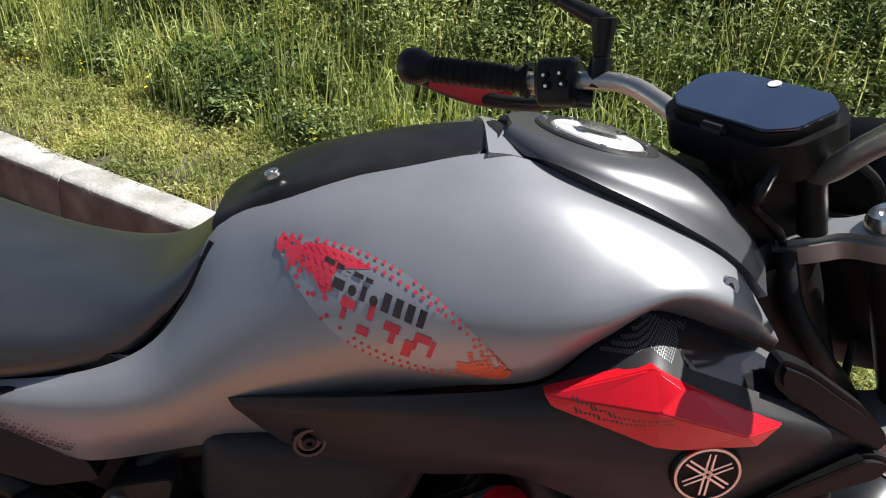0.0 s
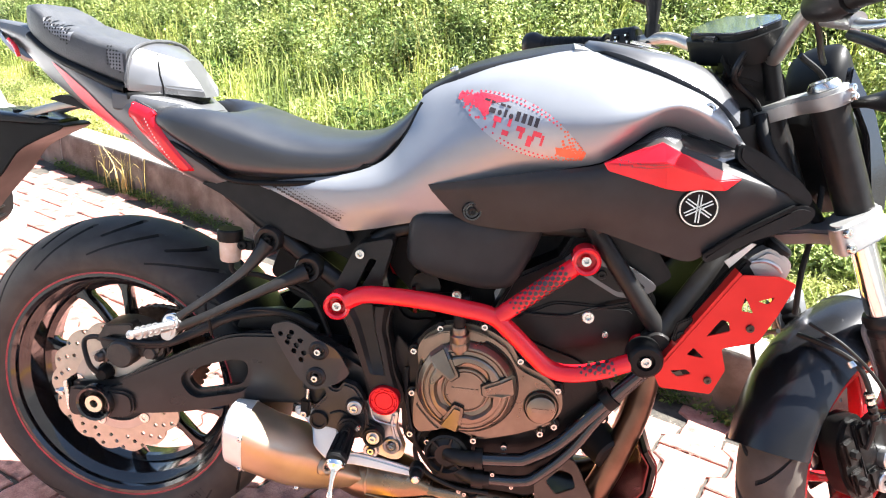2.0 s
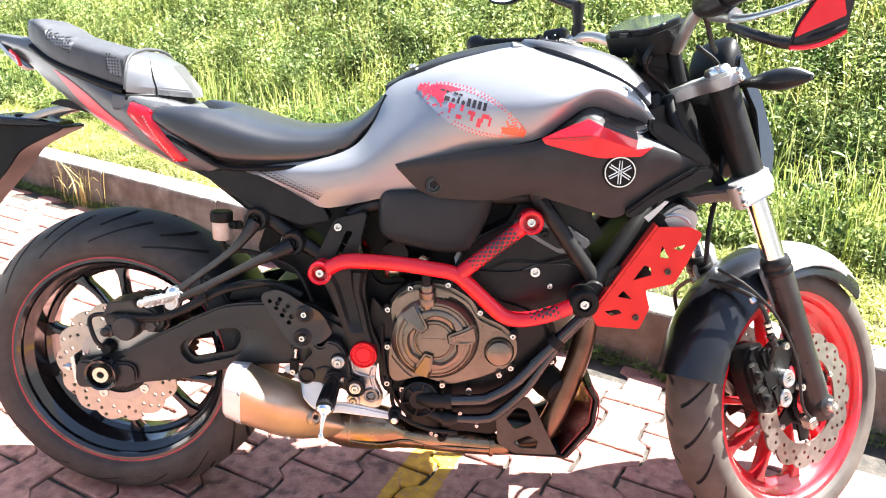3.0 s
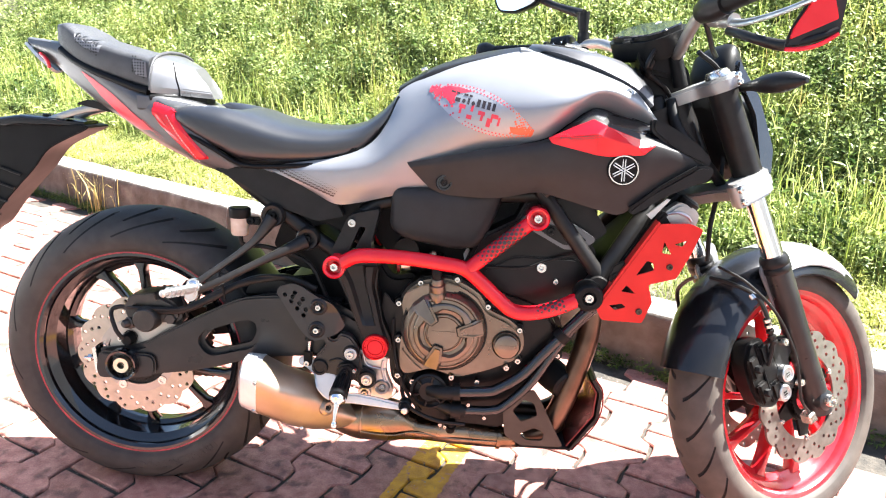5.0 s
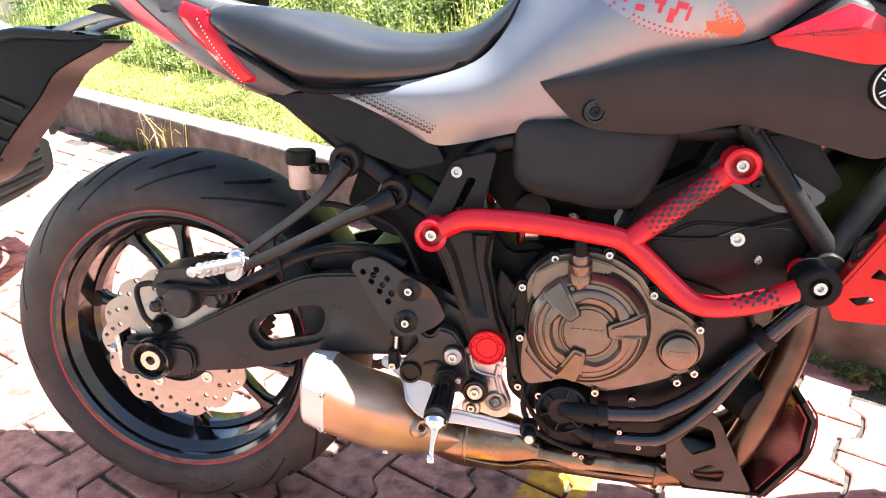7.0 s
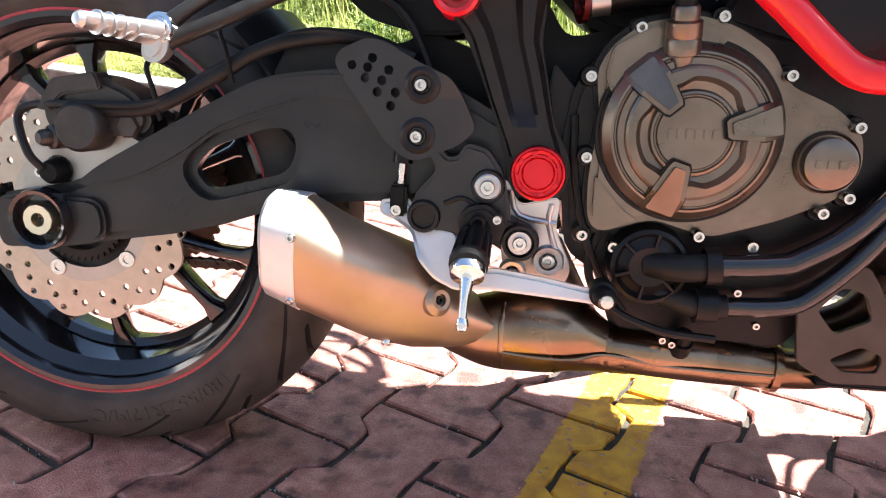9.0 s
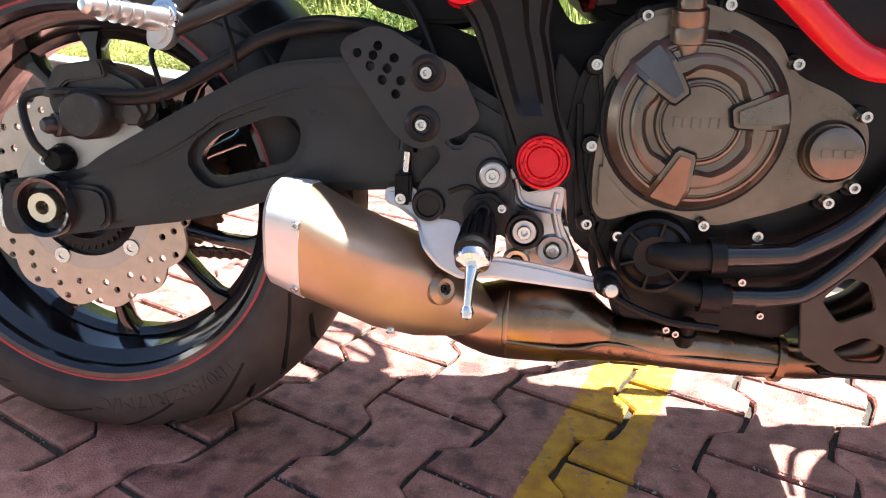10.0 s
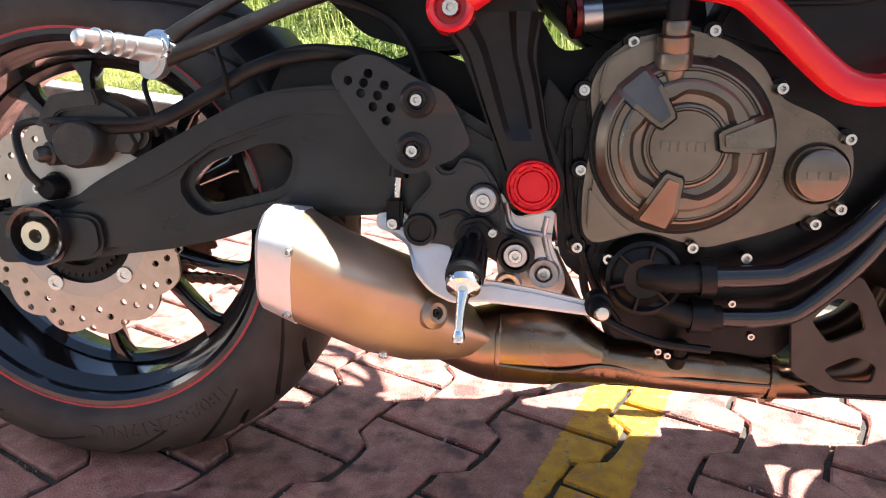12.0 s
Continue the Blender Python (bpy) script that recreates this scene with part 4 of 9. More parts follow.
# domed middle: the raised plateau has a toothed inner edge
dome = bmesh.new()
rings = []
for k in range(180):
    a = 2 * math.pi * k / 180
    wave = max(0.0, min(1.0, 0.5 + 1.5 * math.sin(3 * (a - radians(71 - 30)))))
    edge = 0.0435 + 0.004 * wave
    rings.append([dome.verts.new((CC.x + r * math.cos(a), CC.y - h, CC.z + r * math.sin(a))) for r, h in ((0.0, 0.0165), (0.0325, 0.0165), (0.0338, 0.0145), (0.035, 0.0145), (0.0362, 0.017), (0.0385, 0.0165), (0.0405, 0.0125), (edge, 0.0135), (edge + 0.0045, 0.0205), (0.0585, 0.0195), (0.061, 0.0175), (0.0622, 0.013), (0.068, 0.0128), (0.0695, 0.0105), (0.0705, 0.0105), (0.0718, 0.0132), (0.074, 0.0128), (0.0815, 0.0045), (0.0832, -0.001), (0.0838, -0.01))])
for p_, q_ in zip(rings, rings[1:] + rings[:1]):
    for i in range(len(p_) - 1):
        dome.faces.new((p_[i], q_[i], q_[i + 1], p_[i + 1]))
bmesh.ops.remove_doubles(dome, verts=dome.verts, dist=1e-6)
bmesh.ops.recalc_face_normals(dome, faces=dome.faces)
P("clutch_dome", dome, "bronze", cover, sharp=22)

for deg in (131, 11, 252):
    a = radians(deg)
    c, s = math.cos(a), math.sin(a)
    pts = [(0.0285, -0.007), (0.032, -0.0095), (0.06, -0.016), (0.079, -0.018), (0.0835, -0.014), (0.0835, 0.014), (0.079, 0.018), (0.06, 0.016), (0.032, 0.0095), (0.0285, 0.007)]
    tall = lambda x, z: 0.021 * max(0.0, (math.hypot(x - CC.x, z - CC.z) - 0.055) / 0.03) ** 2
    P("rib", prism([(CC.x + r * c - t * s, CC.z + r * s + t * c) for r, t in pts], CC.y - 0.0275, CC.y + 0.008, 0.0045, fy=tall), "bronze", cover, sharp=22)
    # slightly larger dark plate: paints shade and dirt in round the rib
    wide = [(r - 0.0025 if r < 0.04 else r, t * 1.04 + math.copysign(0.0009, t)) for r, t in pts]
    P("rib_seat", prism([(CC.x + r * c - t * s, CC.z + r * s + t * c) for r, t in wide if r < 0.08], CC.y - 0.0212, CC.y + 0.008, 0.001, fy=tall), "engine", cover)
# raised dark ring, painting in the shade of the groove round the dome
P("dome_groove_shade", lathe([(0.0835, 0.0), (0.084, 0.0012), (0.0868, 0.0012), (0.0875, 0.0)], (CC.x, -0.1515, CC.z), (0, -1, 0), 72), "engine", cover)
P("cover_step", prism(rounded([(0.592, 0.505), (0.622, 0.522), (0.668, 0.53), (0.7, 0.521), (0.69, 0.508), (0.65, 0.512), (0.615, 0.492), (0.593, 0.462), (0.587, 0.48)], 0.006), -0.158, -0.14, 0.004), "bronze", cover)
P("cover_step", prism(rounded([(0.584, 0.385), (0.596, 0.37), (0.615, 0.35), (0.628, 0.342), (0.592, 0.333), (0.584, 0.345)], 0.005), -0.156, -0.14, 0.003), "bronze", cover)
# cast lettering of the cover: plain raised bars
for k in range(6):
    P("raised_mark", block(CC.x - 0.0235 + 0.008 * k, CC.x - 0.018 + 0.008 * k, CC.y - 0.0182, CC.y - 0.0155, CC.z - 0.005, CC.z + 0.005, 0.0008), "bronze", cover)
capc = Vector((0.795, -0.158, 0.405))
P("cover_cap", lathe([(0.0, 0.01), (0.0215, 0.01), (0.0238, 0.0085), (0.0243, 0.004), (0.0243, -0.003), (0.0262, -0.003), (0.028, 0.001), (0.0295, -0.004)], capc, (0, -1, 0), 48), "bronze", cover)
for k in range(3):
    P("raised_mark", block(capc.x - 0.0155 + 0.0105 * k, capc.x - 0.007 + 0.0105 * k, capc.y - 0.0112, capc.y - 0.0095, capc.z - 0.0042, capc.z + 0.0042, 0.0008), "bronze", cover)
bolts([(0.574, -0.142, 0.478), (0.575, -0.142, 0.401), (0.576, -0.142, 0.323), (0.607, -0.145, 0.313), (0.687, -0.15, 0.329), (0.754, -0.148, 0.483), (0.82, -0.148, 0.438), (0.82, -0.148, 0.372), (0.798, -0.15, 0.357), (0.617, -0.142, 0.523), (0.69, -0.142, 0.534), (0.74, -0.145, 0.32)], cover, 0.0058, 0.008)
for x, z in ((0.574, 0.478), (0.575, 0.401), (0.576, 0.323), (0.754, 0.483), (0.82, 0.438), (0.82, 0.372), (0.798, 0.357), (0.617, 0.523), (0.69, 0.534)):
    P("bolt_boss", lathe([(0.0, 0.0), (0.0088, 0.0), (0.0098, -0.002), (0.0105, -0.02)], (x, -0.1415, z), (0, -1, 0), 16), "engine", cover)
fill = P("oil_filler", lathe([(0.0, 0.038), (0.011, 0.038), (0.0125, 0.036), (0.0125, 0.026), (0.016, 0.024), (0.0165, 0.012), (0.0155, 0.01), (0.0165, 0.008), (0.0165, -0.004), (0.012, -0.006), (0.012, -0.03)], (0.652, -0.165, 0.505), (-0.05, -0.25, 1), 28), "bronze", engine, "ribbed brown-grey filler neck with a black cap")
P("filler_cap", lathe([(0.0, 0.022), (0.007, 0.022), (0.008, 0.018), (0.0095, 0.015), (0.0095, 0.0)], (0.65, -0.174, 0.542), (-0.05, -0.25, 1), 20), "dark", fill)

# front of the crankcase with the oil filter and its small bolts
P("crankcase_front", prism([(0.79, 0.3), (0.8, 0.46), (0.9, 0.46), (0.925, 0.4), (0.91, 0.33), (0.885, 0.29)], -0.075, 0.1, 0.012, round_r=0.02), "engine", engine)
P("oil_filter", lathe([(0.0, 0.052), (0.026, 0.052), (0.031, 0.047), (0.0325, 0.02), (0.034, 0.018), (0.034, -0.02)], (0.9, -0.06, 0.315), (0.55, -0.75, -0.25), 32), "dark", engine, "black oil filter canister")
for x, y, z in ((0.855, -0.13, 0.36), (0.905, -0.1, 0.372)):
    P("casting_boss", lathe([(0.0, 0.006), (0.009, 0.006), (0.011, 0.002), (0.012, -0.03)], (x, y, z), (0, -1, 0), 20), "engine", engine)
    P("bolt", bolt((x, y - 0.006, z), 0.0055, 0.004), "bolt", engine)

# water pump and hoses
pump = P("water_pump", lathe([(0.0, 0.022), (0.02, 0.024), (0.024, 0.02), (0.03, 0.018), (0.034, 0.024), (0.038, 0.022), (0.04, 0.012), (0.042, -0.02)], (0.643, -0.135, 0.296), (0, -1, 0), 40), "engine", engine, "black cast water pump")
for k in range(6):
    a = 2 * math.pi * k / 6 + 0.3
    P("pump_rib", tube([(0.643 + 0.02 * math.cos(a), -0.157, 0.296 + 0.02 * math.sin(a)), (0.643 + 0.034 * math.cos(a), -0.157, 0.296 + 0.034 * math.sin(a))], 0.0025, 6, 0), "engine", pump)
P("water_hose", tube([(0.643, -0.15, 0.298), (0.67, -0.165, 0.299), (0.705, -0.165, 0.302)], 0.0138, 16), "hose", pump, "thick black rubber water hose")
P("water_pipe", tube([(0.7, -0.165, 0.302), (0.76, -0.162, 0.306), (0.782, -0.16, 0.312), (0.83, -0.155, 0.343), (0.88, -0.149, 0.4), (0.95, -0.14, 0.48), (1.0, -0.12, 0.53)], 0.0112, 16), "gloss", pump, "black painted water pipe")
P("lower_hose", tube([(0.65, -0.14, 0.268), (0.69, -0.155, 0.259), (0.72, -0.155, 0.259)], 0.0125, 16), "hose", pump)
P("lower_pipe", tube([(0.71, -0.155, 0.259), (0.77, -0.155, 0.262), (0.8, -0.152, 0.274), (0.85, -0.148, 0.325), (0.89, -0.145, 0.39), (0.935, -0.14, 0.455), (0.99, -0.12, 0.5)], 0.0098, 16), "gloss", pump)
P("hose_clip", lathe([(0.0165, -0.007), (0.0185, -0.007), (0.0185, 0.007), (0.0165, 0.007)], (0.7, -0.165, 0.302), (1, 0, 0.08), 24, closed=True), "engine", pump)
P("hose_clip", lathe([(0.0145, -0.01), (0.018, -0.01), (0.018, 0.01), (0.0145, 0.01)], (0.7, -0.155, 0.259), (1, 0, -0.03), 24, closed=True), "engine", pump)
P("hose_clip", lathe([(0.0165, -0.009), (0.019, -0.009), (0.019, 0.009), (0.0165, 0.009)], (0.905, -0.145, 0.43), (0.7, 0, 0.78), 24, closed=True), "dark", pump)
bolts([(0.725, -0.168, 0.279), (0.668, -0.125, 0.21), (0.678, -0.125, 0.206), (0.76, -0.125, 0.232)], pump, 0.004, 0.006)
P("clutch_cable", tube([(0.6, -0.13, 0.34), (0.585, -0.135, 0.29), (0.605, -0.14, 0.25), (0.66, -0.14, 0.225), (0.72, -0.13, 0.215)], 0.0045, 8), "hose", pump)
P("vent_hose", tube([(0.562, -0.13, 0.44), (0.566, -0.135, 0.38), (0.58, -0.14, 0.32), (0.6, -0.135, 0.275), (0.625, -0.13, 0.24)], 0.004, 8), "hose", pump)
P("oil_sump", prism([(0.6, 0.26), (0.62, 0.2), (0.8, 0.195), (0.86, 0.3), (0.7, 0.29)], -0.1, 0.1, 0.01, round_r=0.02), "engine", engine)

# ---- exhaust ----
muff = P("muffler", bmesh.new(), "steel", bike, "brushed stainless muffler, short and low-slung")
MUFF = [((0.268, -0.188, 0.311), 0.036, 0.043), ((0.2665, -0.188, 0.311), 0.044, 0.0475), ((0.271, -0.188, 0.31), 0.05, 0.0515), ((0.303, -0.185, 0.301), 0.0575, 0.0565), ((0.337, -0.172, 0.28), 0.057, 0.0545), ((0.368, -0.156, 0.262), 0.056, 0.0555), ((0.408, -0.138, 0.245), 0.052, 0.053), ((0.447, -0.121, 0.222), 0.044, 0.034), ((0.485, -0.108, 0.21), 0.034, 0.0185), ((0.5, -0.104, 0.207), 0.028, 0.011)]
MSEC = [(0.0, 1.0), (0.5, 0.93), (0.93, 0.66), (1.0, 0.32), (0.86, -0.25), (0.66, -0.72), (0.3, -0.97), (-0.2, -1.0), (-0.75, -0.8), (-0.9, 0.0), (-0.75, 0.75), (-0.35, 0.98)]


def muff_ring(k, grow=0.0):
    """The muffler's section: broad and raked above, narrow below."""
    (x, y, z), w, h = MUFF[k]
    loop = [Vector((a, b, 0)) for a, b in MSEC]
    pts = catmull(loop[-2:] + loop + loop[:2], 5)[10:-10]
    return [(x + 0.08 * (h + grow) * p.y + 0.25 * (w + grow) * p.x * 0.3, y - (w + grow) * p.x, z + (h + grow) * p.y) for p in pts[:-1]]


bm = loft([muff_ring(k) for k in range(3, 10)])
finish(bm)
bm.to_mesh(muff.data)
bm.free()
capm = P("muffler_cap", loft([muff_ring(0), muff_ring(1), muff_ring(2, 0.001), muff_ring(3, 0.0015), muff_ring(3, 0.0002)]), "cap", muff, "pale satin metal end cap")
P("outlet", lathe([(0.0, 0.002), (0.022, 0.002), (0.024, 0.006), (0.028, 0.006), (0.029, -0.006)], (0.266, -0.186, 0.312), (-0.9, -0.2, 0.25), 28), "dark", capm)
mtree = tree_of(muff)
at, way = on_skin(mtree, 0.436, 0.2545)
P("heat_patch", lathe([(0.0, 0.001), (0.006, 0.001), (0.0065, 0.005), (0.0105, 0.0055), (0.0165, 0.0), (0.0165, -0.008)], at, way, 28), "steel", muff)
P("bolt", bolt(at + way * 0.001, 0.0045, 0.003, way), "engine", muff)
at, way = on_skin(mtree, 0.383, 0.207)
P("bolt", bolt(at, 0.005, 0.004, way), "bolt", muff)
ctree_m = tree_of(capm)
for x, z in ((0.307, 0.328), (0.298, 0.262)):
    at, way = on_skin(ctree_m, x, z)
    if at:
        P("cap_bolt", bolt(at, 0.0042, 0.003, way), "bolt", capm)
pipe = P("exhaust_collector", tube([(0.43, -0.1, 0.205), (0.485, -0.1, 0.2), (0.53, -0.1, 0.203), (0.568, -0.1, 0.2), (0.6, -0.1, 0.19), (0.622, -0.1, 0.184), (0.67, -0.098, 0.182)], 0, 32, 6, radii=[0.026, 0.042, 0.047, 0.044, 0.032, 0.024, 0.022]), "pipe", bike, "heat-tinted brown steel exhaust collector and pipes")
P("collector_pipe", tube([(0.6, -0.1, 0.188), (0.7, -0.095, 0.18), (0.8, -0.09, 0.172), (0.87, -0.07, 0.172), (0.93, -0.03, 0.19)], 0, 22, 6, radii=[0.025, 0.026, 0.0225, 0.022, 0.022]), "pipe", pipe)
P("cross_pipe", tube([(0.7, 0.06, 0.17), (0.82, 0.06, 0.17), (0.9, 0.05, 0.18), (0.95, 0.04, 0.23), (0.985, 0.045, 0.36), (0.99, 0.05, 0.48), (0.955, 0.05, 0.57)], 0.021, 18), "header", pipe)
P("header_pipe", tube([(0.85, -0.075, 0.172), (0.89, -0.085, 0.19), (0.918, -0.09, 0.24), (0.945, -0.09, 0.32), (0.968, -0.085, 0.41), (0.97, -0.075, 0.5), (0.945, -0.06, 0.57)], 0.0235, 20), "header", pipe, "heat-tinted brown header pipe")
P("weld_seam", tube([(0.502, -0.122, 0.238), (0.5, -0.138, 0.222), (0.5, -0.143, 0.205), (0.5, -0.141, 0.188), (0.501, -0.13, 0.17)], 0.0035, 8), "pipe", pipe)
P("weld_seam", tube([(0.5, -0.143, 0.19), (0.54, -0.147, 0.188), (0.575, -0.143, 0.187), (0.603, -0.132, 0.19), (0.63, -0.124, 0.186), (0.67, -0.12, 0.178), (0.72, -0.122, 0.176), (0.79, -0.114, 0.172)], 0.0025, 8), "pipe", pipe)
for x, z, r in ((0.612, 0.189, 0.0245), (0.795, 0.172, 0.0235)):
    P("pipe_clamp", lathe([(r, -0.004), (r + 0.003, -0.004), (r + 0.003, 0.004), (r, 0.004)], (x, -0.1 if x < 0.7 else -0.09, z), (1, 0, -0.1), 28, closed=True), "pipe", pipe)
P("lambda_sensor", lathe([(0.0, 0.02), (0.009, 0.02), (0.009, 0.008), (0.012, 0.007), (0.012, -0.008)], (0.69, -0.115, 0.2), (0.1, -0.5, 1), 12), "engine", pipe)

# belly plate
skid = prism([(0.797, 0.262), (0.815, 0.28), (0.86, 0.302), (0.874, 0.282), (0.898, 0.235), (0.93, 0.176), (0.84, 0.174), (0.805, 0.195)], -0.128, -0.122, 0.001, [rounded([(0.818, 0.252), (0.84, 0.278), (0.862, 0.272), (0.872, 0.245), (0.838, 0.228)], 0.006), rounded([(0.836, 0.2), (0.866, 0.216), (0.888, 0.207), (0.885, 0.188), (0.85, 0.188)], 0.006)], round_r=0.008)
skidp = P("belly_guard", skid, "guardplate", bike, "dark brown-black metal belly guard plate")
P("guard_front", loft([[(0.94, y, 0.165), (0.946, y, 0.165), (1.0, y, 0.24), (1.004, y, 0.3), (0.985, y, 0.33), (0.98, y, 0.325), (0.997, y, 0.298), (0.993, y, 0.243)] for y in (-0.122, -0.115, 0.115, 0.122)]), "frame", skidp)
P("guard_floor", block(0.83, 0.945, -0.122, 0.122, 0.166, 0.171, 0.002), "frame", skidp)
P("guard_liner", loft([[(0.937, y, 0.173), (0.939, y, 0.172), (0.99, y, 0.245), (0.993, y, 0.298), (0.977, y, 0.322), (0.975, y, 0.32), (0.99, y, 0.298), (0.987, y, 0.247)] for y in (-0.115, 0.115)]), "maroon", skidp, "dark red inner face of the guard")
P("guard_edge", tube([(0.95, -0.122, 0.168), (0.998, -0.122, 0.238), (1.004, -0.122, 0.3), (0.986, -0.122, 0.332)], 0.0016, 8), "maroon", skidp, "thin red edge")

# ---- frame ----
frame_p = P("main_frame", tube([(0.99, -0.06, 0.86), (0.93, -0.115, 0.8), (0.87, -0.14, 0.74), (0.845, -0.145, 0.715)], 0.017, 16, 5), "frame", bike, "black tubular steel frame")
P("frame_tube", tube([(0.842, -0.143, 0.722), (0.972, -0.15, 0.553)], 0.015, 18, 0), "frame", frame_p)
P("frame_tube", tube([(1.1, -0.06, 0.735), (1.037, -0.12, 0.658), (0.988, -0.142, 0.583), (0.962, -0.15, 0.54)], 0.0185, 16, 3), "frame", frame_p)
P("frame_joint", lathe([(0.0, 0.02), (0.02, 0.02), (0.023, 0.014), (0.023, -0.014), (0.02, -0.02), (0.0, -0.02)], (0.964, -0.15, 0.54), (0, -1, 0), 24), "frame", frame_p)
P("frame_tube", tube([(0.845, -0.12, 0.71), (0.75, -0.1, 0.7), (0.64, -0.095, 0.69), (0.53, -0.095, 0.675), (0.49, -0.1, 0.65)], 0.016, 14), "frame", frame_p)
P("frame_tube", tube([(1.06, 0.06, 0.68), (1.0, 0.14, 0.6), (0.945, 0.15, 0.53)], 0.019, 12), "frame", frame_p)
P("frame_tube", tube([(0.99, 0.06, 0.86), (0.845, 0.145, 0.715), (0.64, 0.12, 0.68), (0.47, 0.105, 0.64)], 0.016, 12), "frame", frame_p)
P("head_tube", tube([(1.19, 0, 0.74), (1.105, 0, 0.925)], 0.03, 20, 0), "frame", frame_p)
P("head_gusset", prism([(1.0, 0.86), (1.11, 0.91), (1.18, 0.75), (1.05, 0.68), (0.98, 0.78)], -0.05, 0.05, 0.01, round_r=0.02), "frame", frame_p)
pivot = [(0.425, 0.545), (0.432, 0.575), (0.468, 0.652), (0.53, 0.668), (0.512, 0.59), (0.53, 0.545), (0.526, 0.508), (0.533, 0.477), (0.541, 0.434), (0.556, 0.405), (0.562, 0.385), (0.555, 0.36), (0.528, 0.35), (0.5, 0.365), (0.495, 0.4), (0.483, 0.438), (0.467, 0.48), (0.45, 0.518)]
P("pivot_plate", prism(pivot, -0.14, -0.1, 0.007, [rounded([(0.467, 0.575), (0.478, 0.578), (0.503, 0.628), (0.49, 0.63)], 0.005)], round_r=0.012), "frame", frame_p, "black cast pivot plate")
secs = []
for z, xl, xr, dip in ((0.55, 0.425, 0.533, 0.009), (0.535, 0.436, 0.53, 0.01), (0.52, 0.45, 0.527, 0.01), (0.508, 0.457, 0.526, 0.01), (0.48, 0.467, 0.533, 0.01), (0.455, 0.476, 0.538, 0.009), (0.44, 0.482, 0.541, 0.007), (0.428, 0.487, 0.544, 0.0), (0.41, 0.494, 0.55, 0.0), (0.398, 0.498, 0.554, 0.0)):
    w = xr - xl
    prof = ((0.0, -0.132), (0.05, -0.143), (0.09, -0.149), (0.26, -0.151), (0.36, -0.1515 + dip), (0.68, -0.1515 + dip), (0.75, -0.151), (0.88, -0.149), (0.95, -0.142), (1.0, -0.132))
    secs.append([(xl + w * u, y, z) for u, y in prof])
P("plate_face", loft(secs, closed_ring=False, cap=False), "frame", frame_p, sharp=25)
P("plate_web", prism([(0.54, 0.49), (0.564, 0.463), (0.566, 0.44), (0.553, 0.405), (0.53, 0.43)], -0.112, -0.1, 0.003, round_r=0.006), "frame", frame_p)
P("left_plate", prism(pivot, 0.1, 0.14, 0.007, round_r=0.012), "frame", frame_p)
bolts([(0.475, -0.141, 0.637)], frame_p, 0.0085, 0.007)
pc = Vector((0.529, -0.148, 0.384))
P("pivot_cap", lathe([(0.0, 0.009), (0.0145, 0.009), (0.0155, 0.0075), (0.0165, 0.009), (0.0185, 0.009), (0.0195, 0.0075), (0.0225, 0.008), (0.0243, 0.0115), (0.026, 0.011), (0.0272, 0.008), (0.0272, -0.006)], pc, (0, -1, 0), 48), "anod", frame_p, "red anodised pivot cap")
for k in range(8):
    a = 2 * math.pi * k / 8 + 0.2
    c, q = math.cos(a), math.sin(a)
    P("cap_tab", prism([(pc.x + r * c - t * q, pc.z + r * q + t * c) for r, t in ((0.0185, -0.0028), (0.0225, -0.0034), (0.0225, 0.0034), (0.0185, 0.0028))], pc.y - 0.0098, pc.y - 0.005, 0.0006), "anod", frame_p)
# silver casting below the pivot, with its ribs
P("hanger_casting", prism([(0.497, 0.378), (0.512, 0.35), (0.553, 0.36), (0.55, 0.325), (0.568, 0.285), (0.562, 0.268), (0.545, 0.264), (0.52, 0.272), (0.5, 0.275), (0.49, 0.33)], -0.142, -0.12, 0.004, round_r=0.008), "alu", frame_p, "pale cast aluminium hanger")
for q in (((0.503, 0.365), (0.512, 0.34), (0.55, 0.332)), ((0.545, 0.352), (0.543, 0.33), (0.558, 0.285))):
    P("casting_rib", tube([(x, -0.143, z) for x, z in q], 0.003, 8, 3), "alu", frame_p)
for x, z, r in ((0.544, 0.2935, 0.0145), (0.508, 0.279, 0.0125)):
    P("bolt_collar", lathe([(0.0, -0.001), (r * 0.6, -0.001), (r * 0.66, 0.004), (r, 0.005), (r * 1.15, 0.0), (r * 1.15, -0.008)], (x, -0.143, z), (0, -1, 0), 28), "alu", frame_p)
    P("bolt", bolt((x, -0.145, z), r * 0.5, 0.005), "bolt", frame_p)

# subframe: tail rails and passenger peg arm
subf = P("subframe", tube([(0.475, -0.1, 0.545), (0.43, -0.1, 0.572), (0.37, -0.1, 0.612), (0.33, -0.1, 0.642), (0.25, -0.095, 0.7), (0.16, -0.085, 0.765), (0.05, -0.075, 0.82)], 0.016, 14), "frame", bike, "black tubular subframe")
P("upper_rail", tube([(0.52, -0.1, 0.69), (0.42, -0.1, 0.7), (0.3, -0.095, 0.73), (0.15, -0.085, 0.8), (0.0, -0.07, 0.85)], 0.013, 12), "frame", subf)
P("left_rail", tube([(0.475, 0.1, 0.545), (0.37, 0.1, 0.605), (0.33, 0.1, 0.635), (0.16, 0.085, 0.765), (0.05, 0.075, 0.82)], 0.016, 12), "frame", subf)
P("left_upper_rail", tube([(0.52, 0.1, 0.69), (0.3, 0.095, 0.73), (0.0, 0.07, 0.85)], 0.013, 12), "frame", subf)
